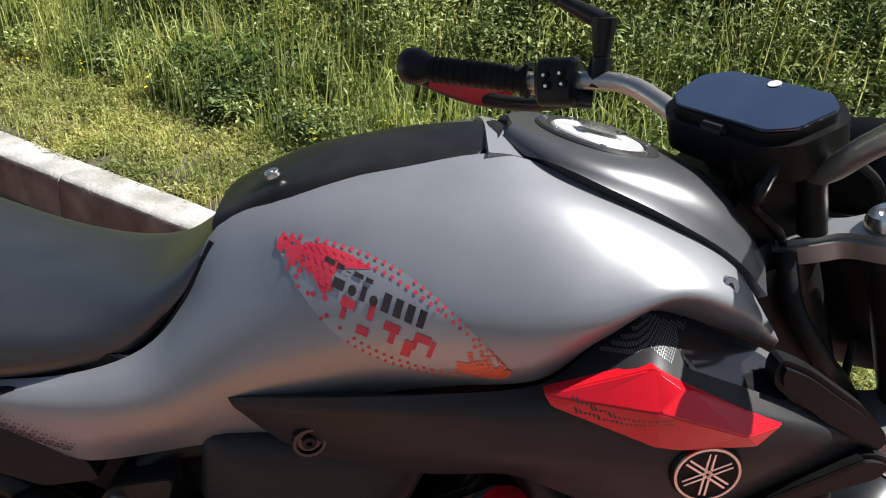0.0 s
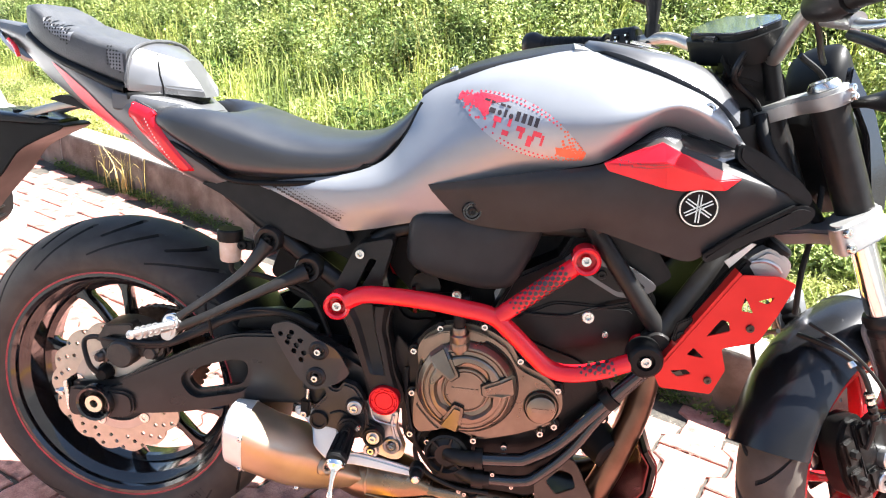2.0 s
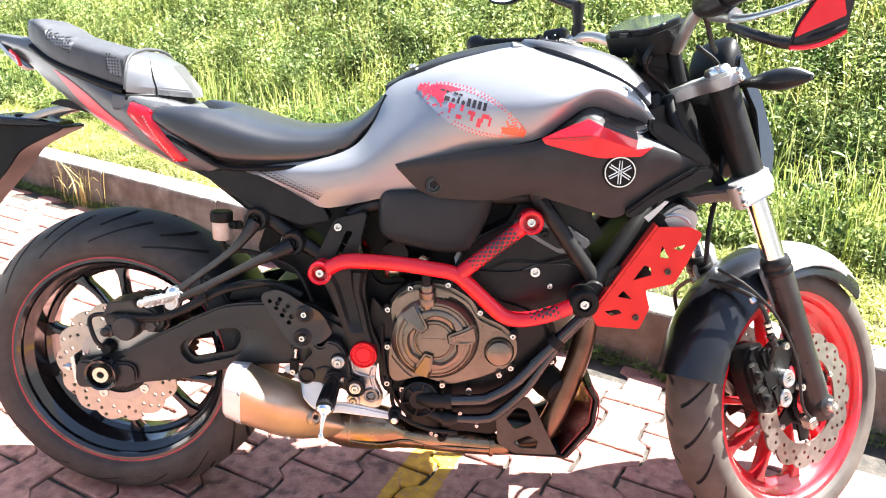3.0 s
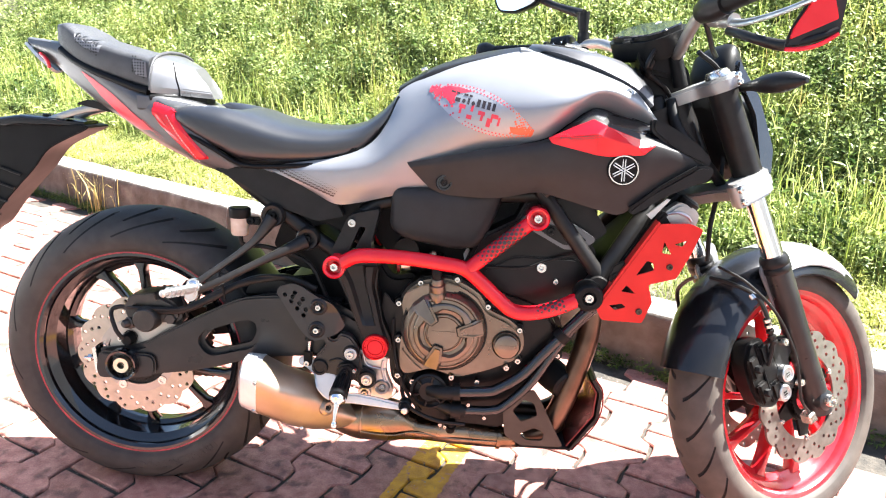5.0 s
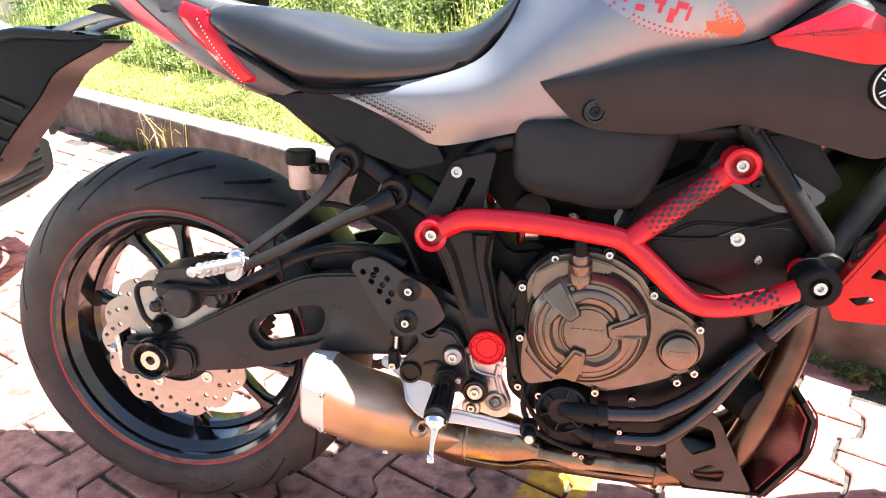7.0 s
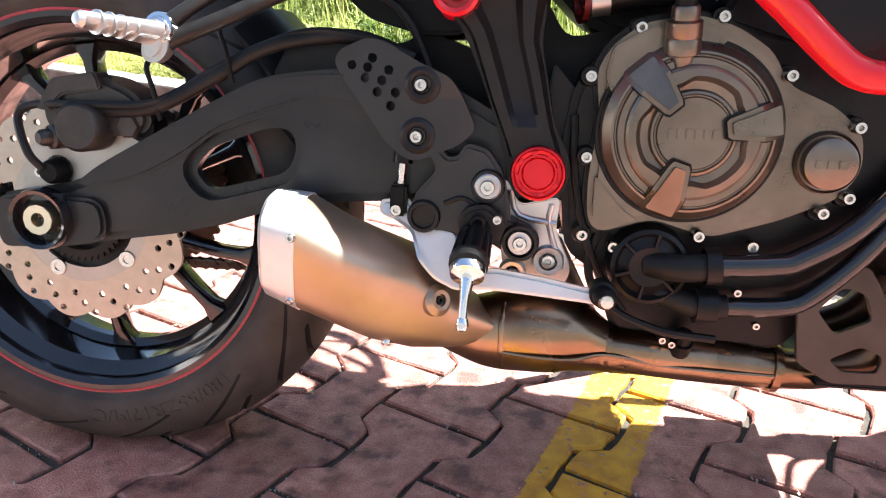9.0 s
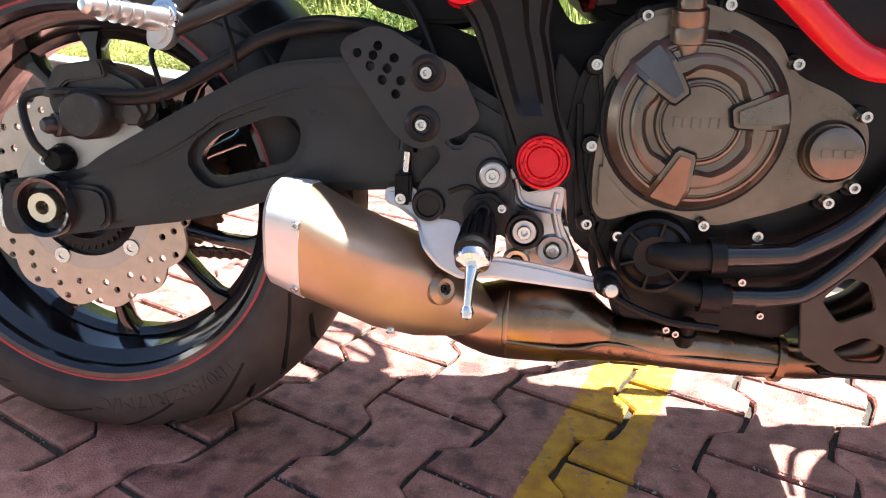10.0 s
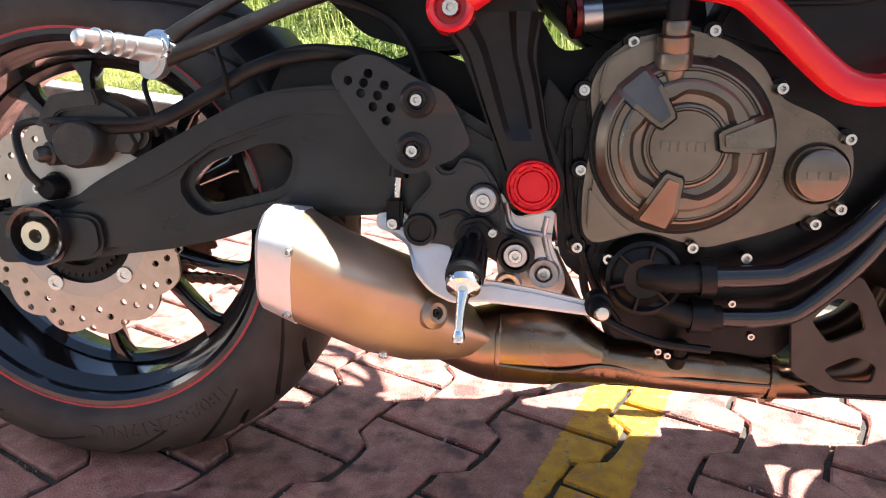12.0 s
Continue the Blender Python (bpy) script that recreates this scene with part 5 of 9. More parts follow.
for x, z in ((0.312, 0.641), (0.383, 0.597)):
    P("arm_ring", lathe([(0.0, 0.004), (0.012, 0.004), (0.014, 0.012), (0.0205, 0.014), (0.0235, 0.01), (0.0235, -0.015)], (x, -0.122, z), (0, -1, 0), 32), "frame", subf)
    P("bolt", bolt((x, -0.127, z), 0.007, 0.008), "engine", subf)
peg = P("passenger_peg_arm", tube([(0.312, -0.13, 0.636), (0.283, -0.15, 0.594), (0.25, -0.175, 0.564), (0.205, -0.205, 0.53), (0.185, -0.213, 0.513)], 0, 14, 5, radii=[0.015, 0.009, 0.007, 0.0068, 0.009]), "frame", bike, "black two-armed passenger peg bracket")
P("lower_arm", tube([(0.38, -0.13, 0.592), (0.33, -0.155, 0.569), (0.28, -0.178, 0.545), (0.225, -0.203, 0.517), (0.186, -0.213, 0.5), (0.175, -0.215, 0.494)], 0, 14, 5, radii=[0.016, 0.0098, 0.0078, 0.0078, 0.0088, 0.0088]), "frame", peg)
pg0, pg1 = Vector((0.18, -0.222, 0.506)), Vector((0.152, -0.292, 0.514))
P("passenger_peg", tube([pg0, pg0.lerp(pg1, 0.5), pg1], 0, 14, 3, radii=[0.013, 0.0105, 0.008], flat=0.7), "alu", peg, "folded bare aluminium passenger peg")
P("peg_ball", lathe([(0.0, 0.005), (0.005, 0.004), (0.0075, 0.0), (0.006, -0.004)], pg1, (pg1 - pg0), 16), "alu", peg)
for k in range(4):
    P("peg_rib", lathe([(0.006, -0.0015), (0.0105, -0.001), (0.0105, 0.001), (0.006, 0.0015)], pg0.lerp(pg1, 0.35 + 0.15 * k), (pg1 - pg0), 16, closed=True), "alu", peg)
P("peg_pivot", lathe([(0.0, 0.007), (0.006, 0.009), (0.0095, 0.007), (0.0105, 0.004), (0.014, 0.004), (0.0155, 0.0), (0.0155, -0.014)], (0.181, -0.217, 0.511), (-0.1, -1, 0.25), 24), "chrome", peg)
P("peg_knuckle", prism([(0.164, 0.484), (0.167, 0.508), (0.18, 0.521), (0.193, 0.515), (0.189, 0.488), (0.177, 0.479)], -0.228, -0.204, 0.005, round_r=0.007), "alu", peg)

# rear brake fluid pot
pot = P("brake_fluid_pot", lathe([(0.0, -0.026), (0.0155, -0.026), (0.018, -0.022), (0.019, 0.012), (0.019, 0.014), (0.0, 0.014)], (0.242, -0.12, 0.622), (0, 0, 1), 28), "fluid", bike, "amber brake fluid pot with a black cap")
P("pot_cap", lathe([(0.021, 0.01), (0.022, 0.012), (0.022, 0.028), (0.0195, 0.031), (0.0, 0.031)], (0.242, -0.12, 0.622), (0, 0, 1), 28), "dark", pot)
P("pot_bracket", block(0.258, 0.285, -0.125, -0.115, 0.618, 0.635, 0.003), "dark", pot)
P("pot_bolt", bolt((0.266, -0.126, 0.627), 0.008, 0.005), "dark", pot)
P("pot_hose", tube([(0.242, -0.12, 0.595), (0.25, -0.118, 0.575), (0.3, -0.11, 0.57), (0.38, -0.105, 0.54), (0.42, -0.11, 0.47)], 0.005, 8), "hose", pot)
P("wheel_well", prism([(0.5, 0.71), (0.485, 0.59), (0.445, 0.61), (0.415, 0.624), (0.38, 0.614), (0.34, 0.635), (0.3, 0.67), (0.2, 0.73), (0.3, 0.73)], -0.095, 0.095, 0.005, round_r=0.006), "dark", subf)
P("rear_liner", prism([(0.3, 0.57), (0.32, 0.625), (0.37, 0.6), (0.44, 0.555), (0.47, 0.53), (0.44, 0.515), (0.4, 0.515), (0.345, 0.53)], -0.085, 0.085, 0.005, round_r=0.01), "dark", subf)
P("linkage_box", prism([(0.33, 0.5), (0.385, 0.508), (0.4, 0.522), (0.46, 0.5), (0.5, 0.54), (0.5, 0.36), (0.36, 0.36)], -0.07, 0.07, 0.01, round_r=0.01), "dark", subf)
shock = P("rear_shock", tube([(0.5, 0, 0.6), (0.66, 0, 0.62)], 0.02, 14, 0), "dark", bike, "black shock absorber with a red spring")
coil = [(0.5 + 0.14 * t, 0.034 * math.cos(t * 14 * math.pi), 0.6 + 0.02 * t + 0.034 * math.sin(t * 14 * math.pi)) for t in (k / 80 for k in range(81))]
P("spring", tube(coil, 0.006, 8, 0), "red", shock, "red coil spring")
P("gearbox_back", prism([(0.46, 0.54), (0.525, 0.56), (0.552, 0.515), (0.6, 0.525), (0.62, 0.36), (0.47, 0.36)], -0.08, 0.08, 0.012, round_r=0.015), "dark", engine)
P("starter_motor", tube([(0.58, -0.09, 0.575), (0.58, 0.06, 0.575)], 0.026, 18, 0), "engine", engine)
P("hose_joint", tube([(0.572, -0.1, 0.55), (0.59, -0.1, 0.552)], 0.0155, 18, 0), "alu", engine)
P("intake_stub", tube([(0.588, -0.1, 0.552), (0.66, -0.1, 0.562)], 0.0145, 16, 0), "engine", engine)
P("red_clip", lathe([(0.018, -0.003), (0.024, -0.003), (0.024, 0.003), (0.018, 0.003)], (0.563, -0.098, 0.552), (1, 0.2, 0.1), 28, closed=True), "maroon", engine)
air_o = rounded([(0.55, 0.712), (0.545, 0.632), (0.561, 0.614), (0.584, 0.604), (0.6755, 0.589), (0.729, 0.594), (0.754, 0.644), (0.778, 0.72)], 0.02)
air = P("airbox_cover", loft([[(0.655 + (x - 0.655) * k, y, 0.66 + (z - 0.66) * k) for x, z in air_o] for k, y in ((0.9, 0.135), (1.0, 0.11), (1.0, -0.105), (0.985, -0.118), (0.95, -0.127), (0.88, -0.1335), (0.76, -0.1375), (0.5, -0.141), (0.2, -0.142))]), "panel", bike, "dark grey plastic airbox cover", sharp=70)
P("tank_base", prism([(0.2, 0.745), (0.5, 0.765), (0.556, 0.87), (0.7, 0.9), (0.9, 0.88), (1.0, 0.84), (0.96, 0.74), (0.8, 0.715), (0.62, 0.72), (0.44, 0.69), (0.25, 0.715)], -0.1, 0.1, 0.01, round_r=0.02), "dark", air)
lab = P("warning_label", prism([(0.7114, 0.6014), (0.7284, 0.6144), (0.7433, 0.6019), (0.7204, 0.5886)], -0.0625, -0.0605, 0), "labelyellow", bike, "small yellow warning label")
for k in range(3):
    P("label_bar", prism([(0.7145 + 0.006 * k, 0.6 - 0.003 * k), (0.7265 + 0.006 * k, 0.6095 - 0.003 * k), (0.728 + 0.006 * k, 0.608 - 0.003 * k), (0.716 + 0.006 * k, 0.5985 - 0.003 * k)], -0.0632, -0.062, 0), "stickdark", lab)
# bright spot beside the label, painted in as a white patch
P("label_corner", prism([(0.6978, 0.5679), (0.7053, 0.5829), (0.7191, 0.5691), (0.7009, 0.5534)], -0.0625, -0.0605, 0), "white", lab, "white patch painted for a bright spot by the label")
P("inner_fill", prism([(0.52, 0.7), (0.5, 0.6), (0.58, 0.52), (0.9, 0.5), (0.98, 0.62), (0.95, 0.76), (0.6, 0.74)], -0.06, 0.06, 0.01, round_r=0.03), "dark", air)

# ---- red crash bars ----
bar = P("crash_bar", tube([(0.462, -0.164, 0.561), (0.492, -0.172, 0.577), (0.54, -0.178, 0.581), (0.6, -0.178, 0.579), (0.655, -0.178, 0.573), (0.7, -0.178, 0.566), (0.73, -0.178, 0.545), (0.77, -0.178, 0.509), (0.8, -0.18, 0.487), (0.835, -0.183, 0.484), (0.88, -0.19, 0.498), (0.925, -0.197, 0.522)], 0.0145, 20, 6), "red", bike, "glossy red tubular crash bar")
P("branch_bar", tube([(0.712, -0.178, 0.566), (0.77, -0.175, 0.615), (0.823, -0.172, 0.659)], 0.0145, 20, 3), "red", bar)
for x, y, z in ((0.445, -0.162, 0.551), (0.838, -0.174, 0.671)):
    P("bar_eye", lathe([(0.0, -0.002), (0.0145, -0.002), (0.0155, 0.011), (0.0195, 0.014), (0.0225, 0.011), (0.0225, -0.022), (0.0, -0.022)], (x, y, z), (0, -1, 0), 36), "red", bar)
    P("bolt", bolt((x, y - 0.002, z), 0.0085, 0.008), "bolt", bar)
P("bar_mount", tube([(0.438, -0.12, 0.541), (0.444, -0.15, 0.549)], 0.014, 16, 0), "red", bar)
P("frame_slider", lathe([(0.0, 0.006), (0.012, 0.006), (0.014, 0.012), (0.022, 0.012), (0.0265, 0.008), (0.028, 0.0), (0.028, -0.03), (0.02, -0.035)], (0.943, -0.2, 0.528), (0, -1, 0), 36), "dark", bar, "black round frame slider")
P("slider_mount", tube([(0.943, -0.13, 0.528), (0.943, -0.19, 0.528)], 0.017, 16, 0), "red", bar)
P("bolt", bolt((0.943, -0.207, 0.528), 0.009, 0.006), "bolt", bar)
# dark hexagon print on the bars
for (c0, c1, rows_) in ((Vector((0.735, -0.178, 0.586)), Vector((0.815, -0.173, 0.653)), 4), (Vector((0.845, -0.1835, 0.4855)), Vector((0.905, -0.1935, 0.51)), 4)):
    wy_ = (c1 - c0).normalized()
    nz = Vector((-wy_.z, 0, wy_.x))
    nn = int((c1 - c0).length / 0.0068)
    for k in range(nn):
        for j in range(-rows_ + 1, rows_):
            if (k + j) % 2:
                continue
            ang = 0.12 + j * 0.36
            cc = c0.lerp(c1, k / nn)
            nr = Vector((0, -math.cos(ang), 0)) + nz * math.sin(ang)
            fade = 1.0 - abs(k / nn - 0.6) * 0.8
            P("hexagon_print", lathe([(0.0, 0.0004), (0.0044 * fade, 0.0003), (0.0044 * fade, -0.0003)], cc + nr * 0.0148, nr, 6), "stickdark", bar)

# ---- foot controls ----
guard_o = [(0.322, 0.486), (0.327, 0.497), (0.357, 0.509), (0.377, 0.506), (0.413, 0.486), (0.441, 0.474), (0.452, 0.458), (0.467, 0.424), (0.452, 0.41), (0.424, 0.398), (0.406, 0.392), (0.391, 0.399), (0.376, 0.412), (0.35, 0.447), (0.327, 0.476)]
gh = [circle(x, z, 0.0047, 12) for x, z in ((0.342, 0.483), (0.364, 0.490), (0.381, 0.479), (0.359, 0.481), (0.356, 0.471), (0.374, 0.469), (0.369, 0.458), (0.388, 0.458), (0.383, 0.445))]


def guard_bend(x, z):
    """The guard's rear edge is bent inwards, its front edge a little."""
    return 0.022 * max(0.0, min(1.0, (0.4 - x) / 0.075)) ** 1.3 + 0.012 * max(0.0, (x - 0.435) / 0.03) ** 1.5


guard = P("heel_guard", prism(guard_o, -0.164, -0.159, 0.0018, gh, round_r=0.008, fy=guard_bend), "satin", bike, "black metal heel guard with round holes", sharp=25)
for x, z in ((0.414, 0.466), (0.41, 0.417)):
    P("bolt_collar", lathe([(0.0, -0.002), (0.008, -0.002), (0.0095, 0.001), (0.0135, 0.0025), (0.0175, -0.0005), (0.018, -0.003)], (x, -0.1645, z), (0, -1, 0), 28), "frame", guard)
    P("bolt", bolt((x, -0.166, z), 0.0062, 0.007), "bolt", guard)
hang = P("foot_peg_hanger", prism([(0.419, 0.402), (0.428, 0.39), (0.428, 0.382), (0.41, 0.362), (0.401, 0.34), (0.41, 0.325), (0.444, 0.32), (0.499, 0.312), (0.505, 0.335), (0.501, 0.36), (0.494, 0.386), (0.48, 0.406), (0.458, 0.412), (0.45, 0.398), (0.439, 0.397), (0.432, 0.41)], -0.163, -0.138, 0.004, round_r=0.006), "satin", bike, "black cast foot peg hanger")
P("hanger_lug", prism([(0.485, 0.35), (0.51, 0.337), (0.53, 0.328), (0.533, 0.31), (0.522, 0.298), (0.506, 0.298), (0.494, 0.308), (0.47, 0.318), (0.47, 0.345)], -0.161, -0.14, 0.004, round_r=0.008), "frame", hang)
P("bolt_collar", lathe([(0.0, 0.0), (0.013, 0.0), (0.0145, 0.005), (0.0175, 0.005), (0.0195, 0.0), (0.0195, -0.006)], (0.5145, -0.162, 0.3155), (0, -1, 0), 32), "frame", hang)
P("washer", lathe([(0.0, 0.002), (0.0115, 0.002), (0.0125, 0.0005), (0.0125, -0.004)], (0.5145, -0.164, 0.3155), (0, -1, 0), 28), "alu", hang)
P("bolt", bolt((0.5145, -0.166, 0.3155), 0.0072, 0.005), "bolt", hang)
P("hanger_edge", tube([(0.438, -0.1635, 0.352), (0.455, -0.164, 0.358), (0.468, -0.1635, 0.352), (0.483, -0.163, 0.338)], 0.0025, 8), "frame", hang)
for x, z in ((0.481, 0.371), (0.418, 0.338)):
    P("bolt_collar", lathe([(0.0, 0.002), (0.011, 0.002), (0.012, 0.006), (0.0155, 0.006), (0.017, 0.0), (0.017, -0.004)], (x, -0.164, z), (0, -1, 0), 28), "frame", hang)
P("washer", lathe([(0.0, 0.002), (0.0115, 0.002), (0.013, 0.0005), (0.013, -0.004)], (0.481, -0.17, 0.371), (0, -1, 0), 28), "alu", hang)
P("bolt", bolt((0.481, -0.172, 0.371), 0.0075, 0.005), "bolt", hang)
P("brake_rod", tube([(0.391, -0.15, 0.345), (0.394, -0.15, 0.39)], 0.0042, 10, 0), "bolt", hang)
P("rod_fork", block(0.382, 0.399, -0.158, -0.143, 0.335, 0.368, 0.003), "dark", hang)
P("rod_pin", bolt((0.389, -0.158, 0.342), 0.006, 0.004), "bolt", hang)
P("master_cylinder", tube([(0.393, -0.146, 0.388), (0.398, -0.142, 0.44)], 0.01, 14, 0), "engine", hang)
pedal = P("brake_pedal", prism([(0.37, 0.35), (0.4, 0.353), (0.415, 0.33), (0.452, 0.325), (0.464, 0.289), (0.491, 0.293), (0.535, 0.287), (0.594, 0.276), (0.594, 0.262), (0.536, 0.267), (0.486, 0.271), (0.453, 0.268), (0.431, 0.279), (0.417, 0.295), (0.405, 0.32), (0.385, 0.33), (0.37, 0.335)], -0.186, -0.174, 0.004, round_r=0.006, fy=lambda x, z: 0.035 * max(0.0, min(1.0, (z - 0.3) / 0.03))), "cap", bike, "bare aluminium brake pedal")
P("toe_peg", lathe([(0.0, 0.02), (0.006, 0.021), (0.0095, 0.017), (0.0105, 0.014), (0.0105, 0.0), (0.013, -0.002), (0.0135, -0.02)], (0.597, -0.19, 0.274), (0.05, -1, 0.05), 20), "dark", pedal)
P("toe_cap", lathe([(0.0, 0.008), (0.006, 0.007), (0.0085, 0.003), (0.009, 0.0)], (0.598, -0.205, 0.274), (0.05, -1, 0.05), 20), "bolt", pedal)
PEG = [Vector((0.473, -0.17, 0.332)), Vector((0.4715, -0.205, 0.3215)), Vector((0.4705, -0.238, 0.3125))]
fp = P("foot_peg", tube(PEG, 0.0148, 18, 3, flat=0.85), "dark", bike, "black ribbed rubber foot peg with a metal feeler")
pw = (PEG[2] - PEG[0]).normalized()
pu = (Vector((1, 0, 0)) - pw * pw.x).normalized()
pv = pw.cross(pu)
for k in range(11):
    a = 2 * math.pi * k / 11
    d = pu * math.cos(a) * 1.05 + pv * math.sin(a) * 0.9
    P("peg_tooth", tube([PEG[0] + pw * 0.022 + d * 0.013, PEG[2] + d * 0.015], 0.0031, 8, 0), "dark", fp)
P("peg_end", lathe([(0.0, 0.004), (0.0155, 0.004), (0.018, 0.001), (0.018, -0.007), (0.0155, -0.009)], PEG[2] + pw * 0.004, pw, 30), "hose", fp)
P("peg_sleeve", lathe([(0.0, 0.013), (0.006, 0.012), (0.0075, 0.009), (0.012, 0.006), (0.0155, 0.004), (0.0165, 0.001), (0.0165, -0.003)], PEG[2] + pw * 0.009 + Vector((0, 0, -0.004)), (0, -0.8, -0.6), 30), "chrome", fp)
P("feeler", tube([PEG[2] + Vector((0, -0.018, -0.012)), (0.4693, -0.264, 0.286), (0.4688, -0.27, 0.27)], 0, 12, 3, radii=[0.0065, 0.0042, 0.004]), "chrome", fp, "thin steel feeler under the peg")
P("feeler_tip", lathe([(0, 0.007), (0.005, 0.005), (0.0062, 0.0), (0.005, -0.005), (0, -0.007)], (0.4687, -0.2715, 0.2655), (0, -0.3, -1), 14), "chrome", fp)
P("peg_bracket", prism([(0.452, 0.338), (0.462, 0.352), (0.482, 0.356), (0.5, 0.34), (0.497, 0.322), (0.478, 0.318), (0.458, 0.322)], -0.183, -0.163, 0.004, round_r=0.006), "frame", fp)
P("peg_pin", bolt((0.492, -0.184, 0.342), 0.0045, 0.004), "bolt", fp)
P("peg_spring", tube([(0.474 + 0.006 * math.cos(t * 1.2), -0.184 - 0.0016 * t, 0.341 + 0.006 * math.sin(t * 1.2)) for t in range(14)], 0.0016, 6, 3), "dark", fp)
# side stand on the far side
stand = P("side_stand", tube([(0.56, 0.13, 0.25), (0.62, 0.19, 0.13), (0.68, 0.245, 0.026)], 0.012, 12), "frame", bike, "black steel side stand")
P("stand_foot", block(0.66, 0.72, 0.22, 0.275, 0.018, 0.028, 0.003), "frame", stand)


# ---- bodywork ----


def right_and_left(name, rows, material, parent, label="", nu=6, nv=4, thick=0.006, sharp=38):
    """A shell on the right and its twin on the left; returns the right one."""
    ob = P(name, sheet(rows, nu, nv, thick), material, parent, label, sharp)
    P(name, sheet(rows, nu, nv, thick, mirror_y=True), material, parent, label, sharp)
    return ob


def decal(name, outline, tree, material, parent, lift=0.0007, cuts=0, away=0.0):
    """A thin print that lies on the right side of a shell; its outline is given in x and z."""
    bm = bmesh.new()
    bm.faces.new([bm.verts.new((x, 0, z)) for x, z in outline])
    if cuts:
        bmesh.ops.triangulate(bm, faces=bm.faces)
        bmesh.ops.subdivide_edges(bm, edges=bm.edges[:], cuts=cuts, use_grid_fill=True)
        bmesh.ops.triangulate(bm, faces=bm.faces)
    gone = []
    for v in bm.verts:
        hit = tree.ray_cast(Vector((v.co.x, -0.6, v.co.z)), Vector((0, 1, 0)))
        if hit[0] is None:
            gone.append(v)
        else:
            v.co = hit[0] + Vector((0, -lift, 0)) + (hit[1] if hit[1].y < 0 else -hit[1]) * lift
    bmesh.ops.delete(bm, geom=gone, context="VERTS")
    if not bm.faces:
        bm.free()
        return None
    bm.normal_update()
    for f in bm.faces:
        if f.normal.y > 0:
            f.normal_flip()
    return P(name, bm, material, parent)


tank = P("fuel_tank", prism([(0.56, 0.88), (0.66, 0.93), (0.8, 0.965), (0.92, 0.955), (1.0, 0.92), (1.03, 0.86), (0.95, 0.8), (0.7, 0.74), (0.58, 0.76)], -0.085, 0.085, 0.02, round_r=0.03), "tank", bike, "matt grey metallic fuel tank with a red halftone sticker")
tank_rows = [
    [(0.285, -0.118, 0.735), (0.36, -0.124, 0.75), (0.44, -0.124, 0.764), (0.5, -0.116, 0.79), (0.535, -0.103, 0.835), (0.558, -0.08, 0.898), (0.64, -0.074, 0.94), (0.72, -0.074, 0.966), (0.8, -0.07, 0.984), (0.87, -0.088, 0.972), (0.95, -0.104, 0.946), (1.01, -0.11, 0.918), (1.05, -0.12, 0.87)],
    [(0.3, -0.125, 0.732), (0.37, -0.132, 0.744), (0.45, -0.136, 0.754), (0.51, -0.134, 0.775), (0.55, -0.128, 0.818), (0.59, -0.118, 0.872), (0.65, -0.122, 0.918), (0.73, -0.13, 0.94), (0.81, -0.135, 0.954), (0.88, -0.145, 0.95), (0.95, -0.15, 0.935), (1.01, -0.142, 0.91), (1.053, -0.13, 0.866)],
    [(0.32, -0.13, 0.727), (0.39, -0.138, 0.732), (0.46, -0.143, 0.738), (0.52, -0.144, 0.755), (0.57, -0.146, 0.79), (0.62, -0.152, 0.83), (0.68, -0.166, 0.864), (0.75, -0.182, 0.884), (0.82, -0.193, 0.892), (0.88, -0.196, 0.902), (0.945, -0.186, 0.918), (1.01, -0.165, 0.896), (1.056, -0.137, 0.86)],
    [(0.36, -0.13, 0.71), (0.41, -0.136, 0.702), (0.47, -0.138, 0.708), (0.53, -0.138, 0.722), (0.586, -0.14, 0.756), (0.635, -0.15, 0.788), (0.69, -0.166, 0.82), (0.76, -0.184, 0.84), (0.83, -0.196, 0.853), (0.885, -0.194, 0.879), (0.938, -0.18, 0.904), (1.003, -0.164, 0.884), (1.057, -0.14, 0.857)],
    [(0.395, -0.122, 0.69), (0.438, -0.124, 0.67), (0.485, -0.122, 0.675), (0.545, -0.119, 0.69), (0.61, -0.118, 0.702), (0.66, -0.126, 0.735), (0.71, -0.142, 0.775), (0.772, -0.163, 0.803), (0.842, -0.178, 0.824), (0.886, -0.166, 0.854), (0.933, -0.151, 0.882), (1.0, -0.146, 0.868), (1.056, -0.138, 0.851)],
]
shell = right_and_left("tank_shell", tank_rows, "tank", tank, "matt grey metallic side shell", 5, 5, 0.008)
ttree = tree_of(shell)
P("knee_pad_strip", sheet([
    [(0.553, -0.079, 0.894), (0.62, -0.079, 0.929), (0.71, -0.076, 0.957), (0.77, -0.068, 0.973), (0.795, -0.05, 0.984)],
    [(0.552, -0.066, 0.903), (0.62, -0.066, 0.941), (0.71, -0.062, 0.968), (0.78, -0.05, 0.983), (0.802, -0.038, 0.991)],
    [(0.55, 0.0, 0.909), (0.62, 0.0, 0.95), (0.71, 0.0, 0.98), (0.79, 0.0, 0.995), (0.81, 0.0, 0.995)],
    [(0.552, 0.066, 0.903), (0.62, 0.066, 0.941), (0.71, 0.062, 0.968), (0.78, 0.05, 0.983), (0.802, 0.038, 0.991)],
    [(0.553, 0.079, 0.894), (0.62, 0.079, 0.929), (0.71, 0.076, 0.957), (0.77, 0.068, 0.973), (0.795, 0.05, 0.984)]], 5, 4, 0.006), "black", tank, "black plastic tank-top strip")
P("strip_bolt", bolt((0.6, -0.05, 0.9415), 0.007, 0.003, (-0.4, -0.2, 1)), "bolt", tank)
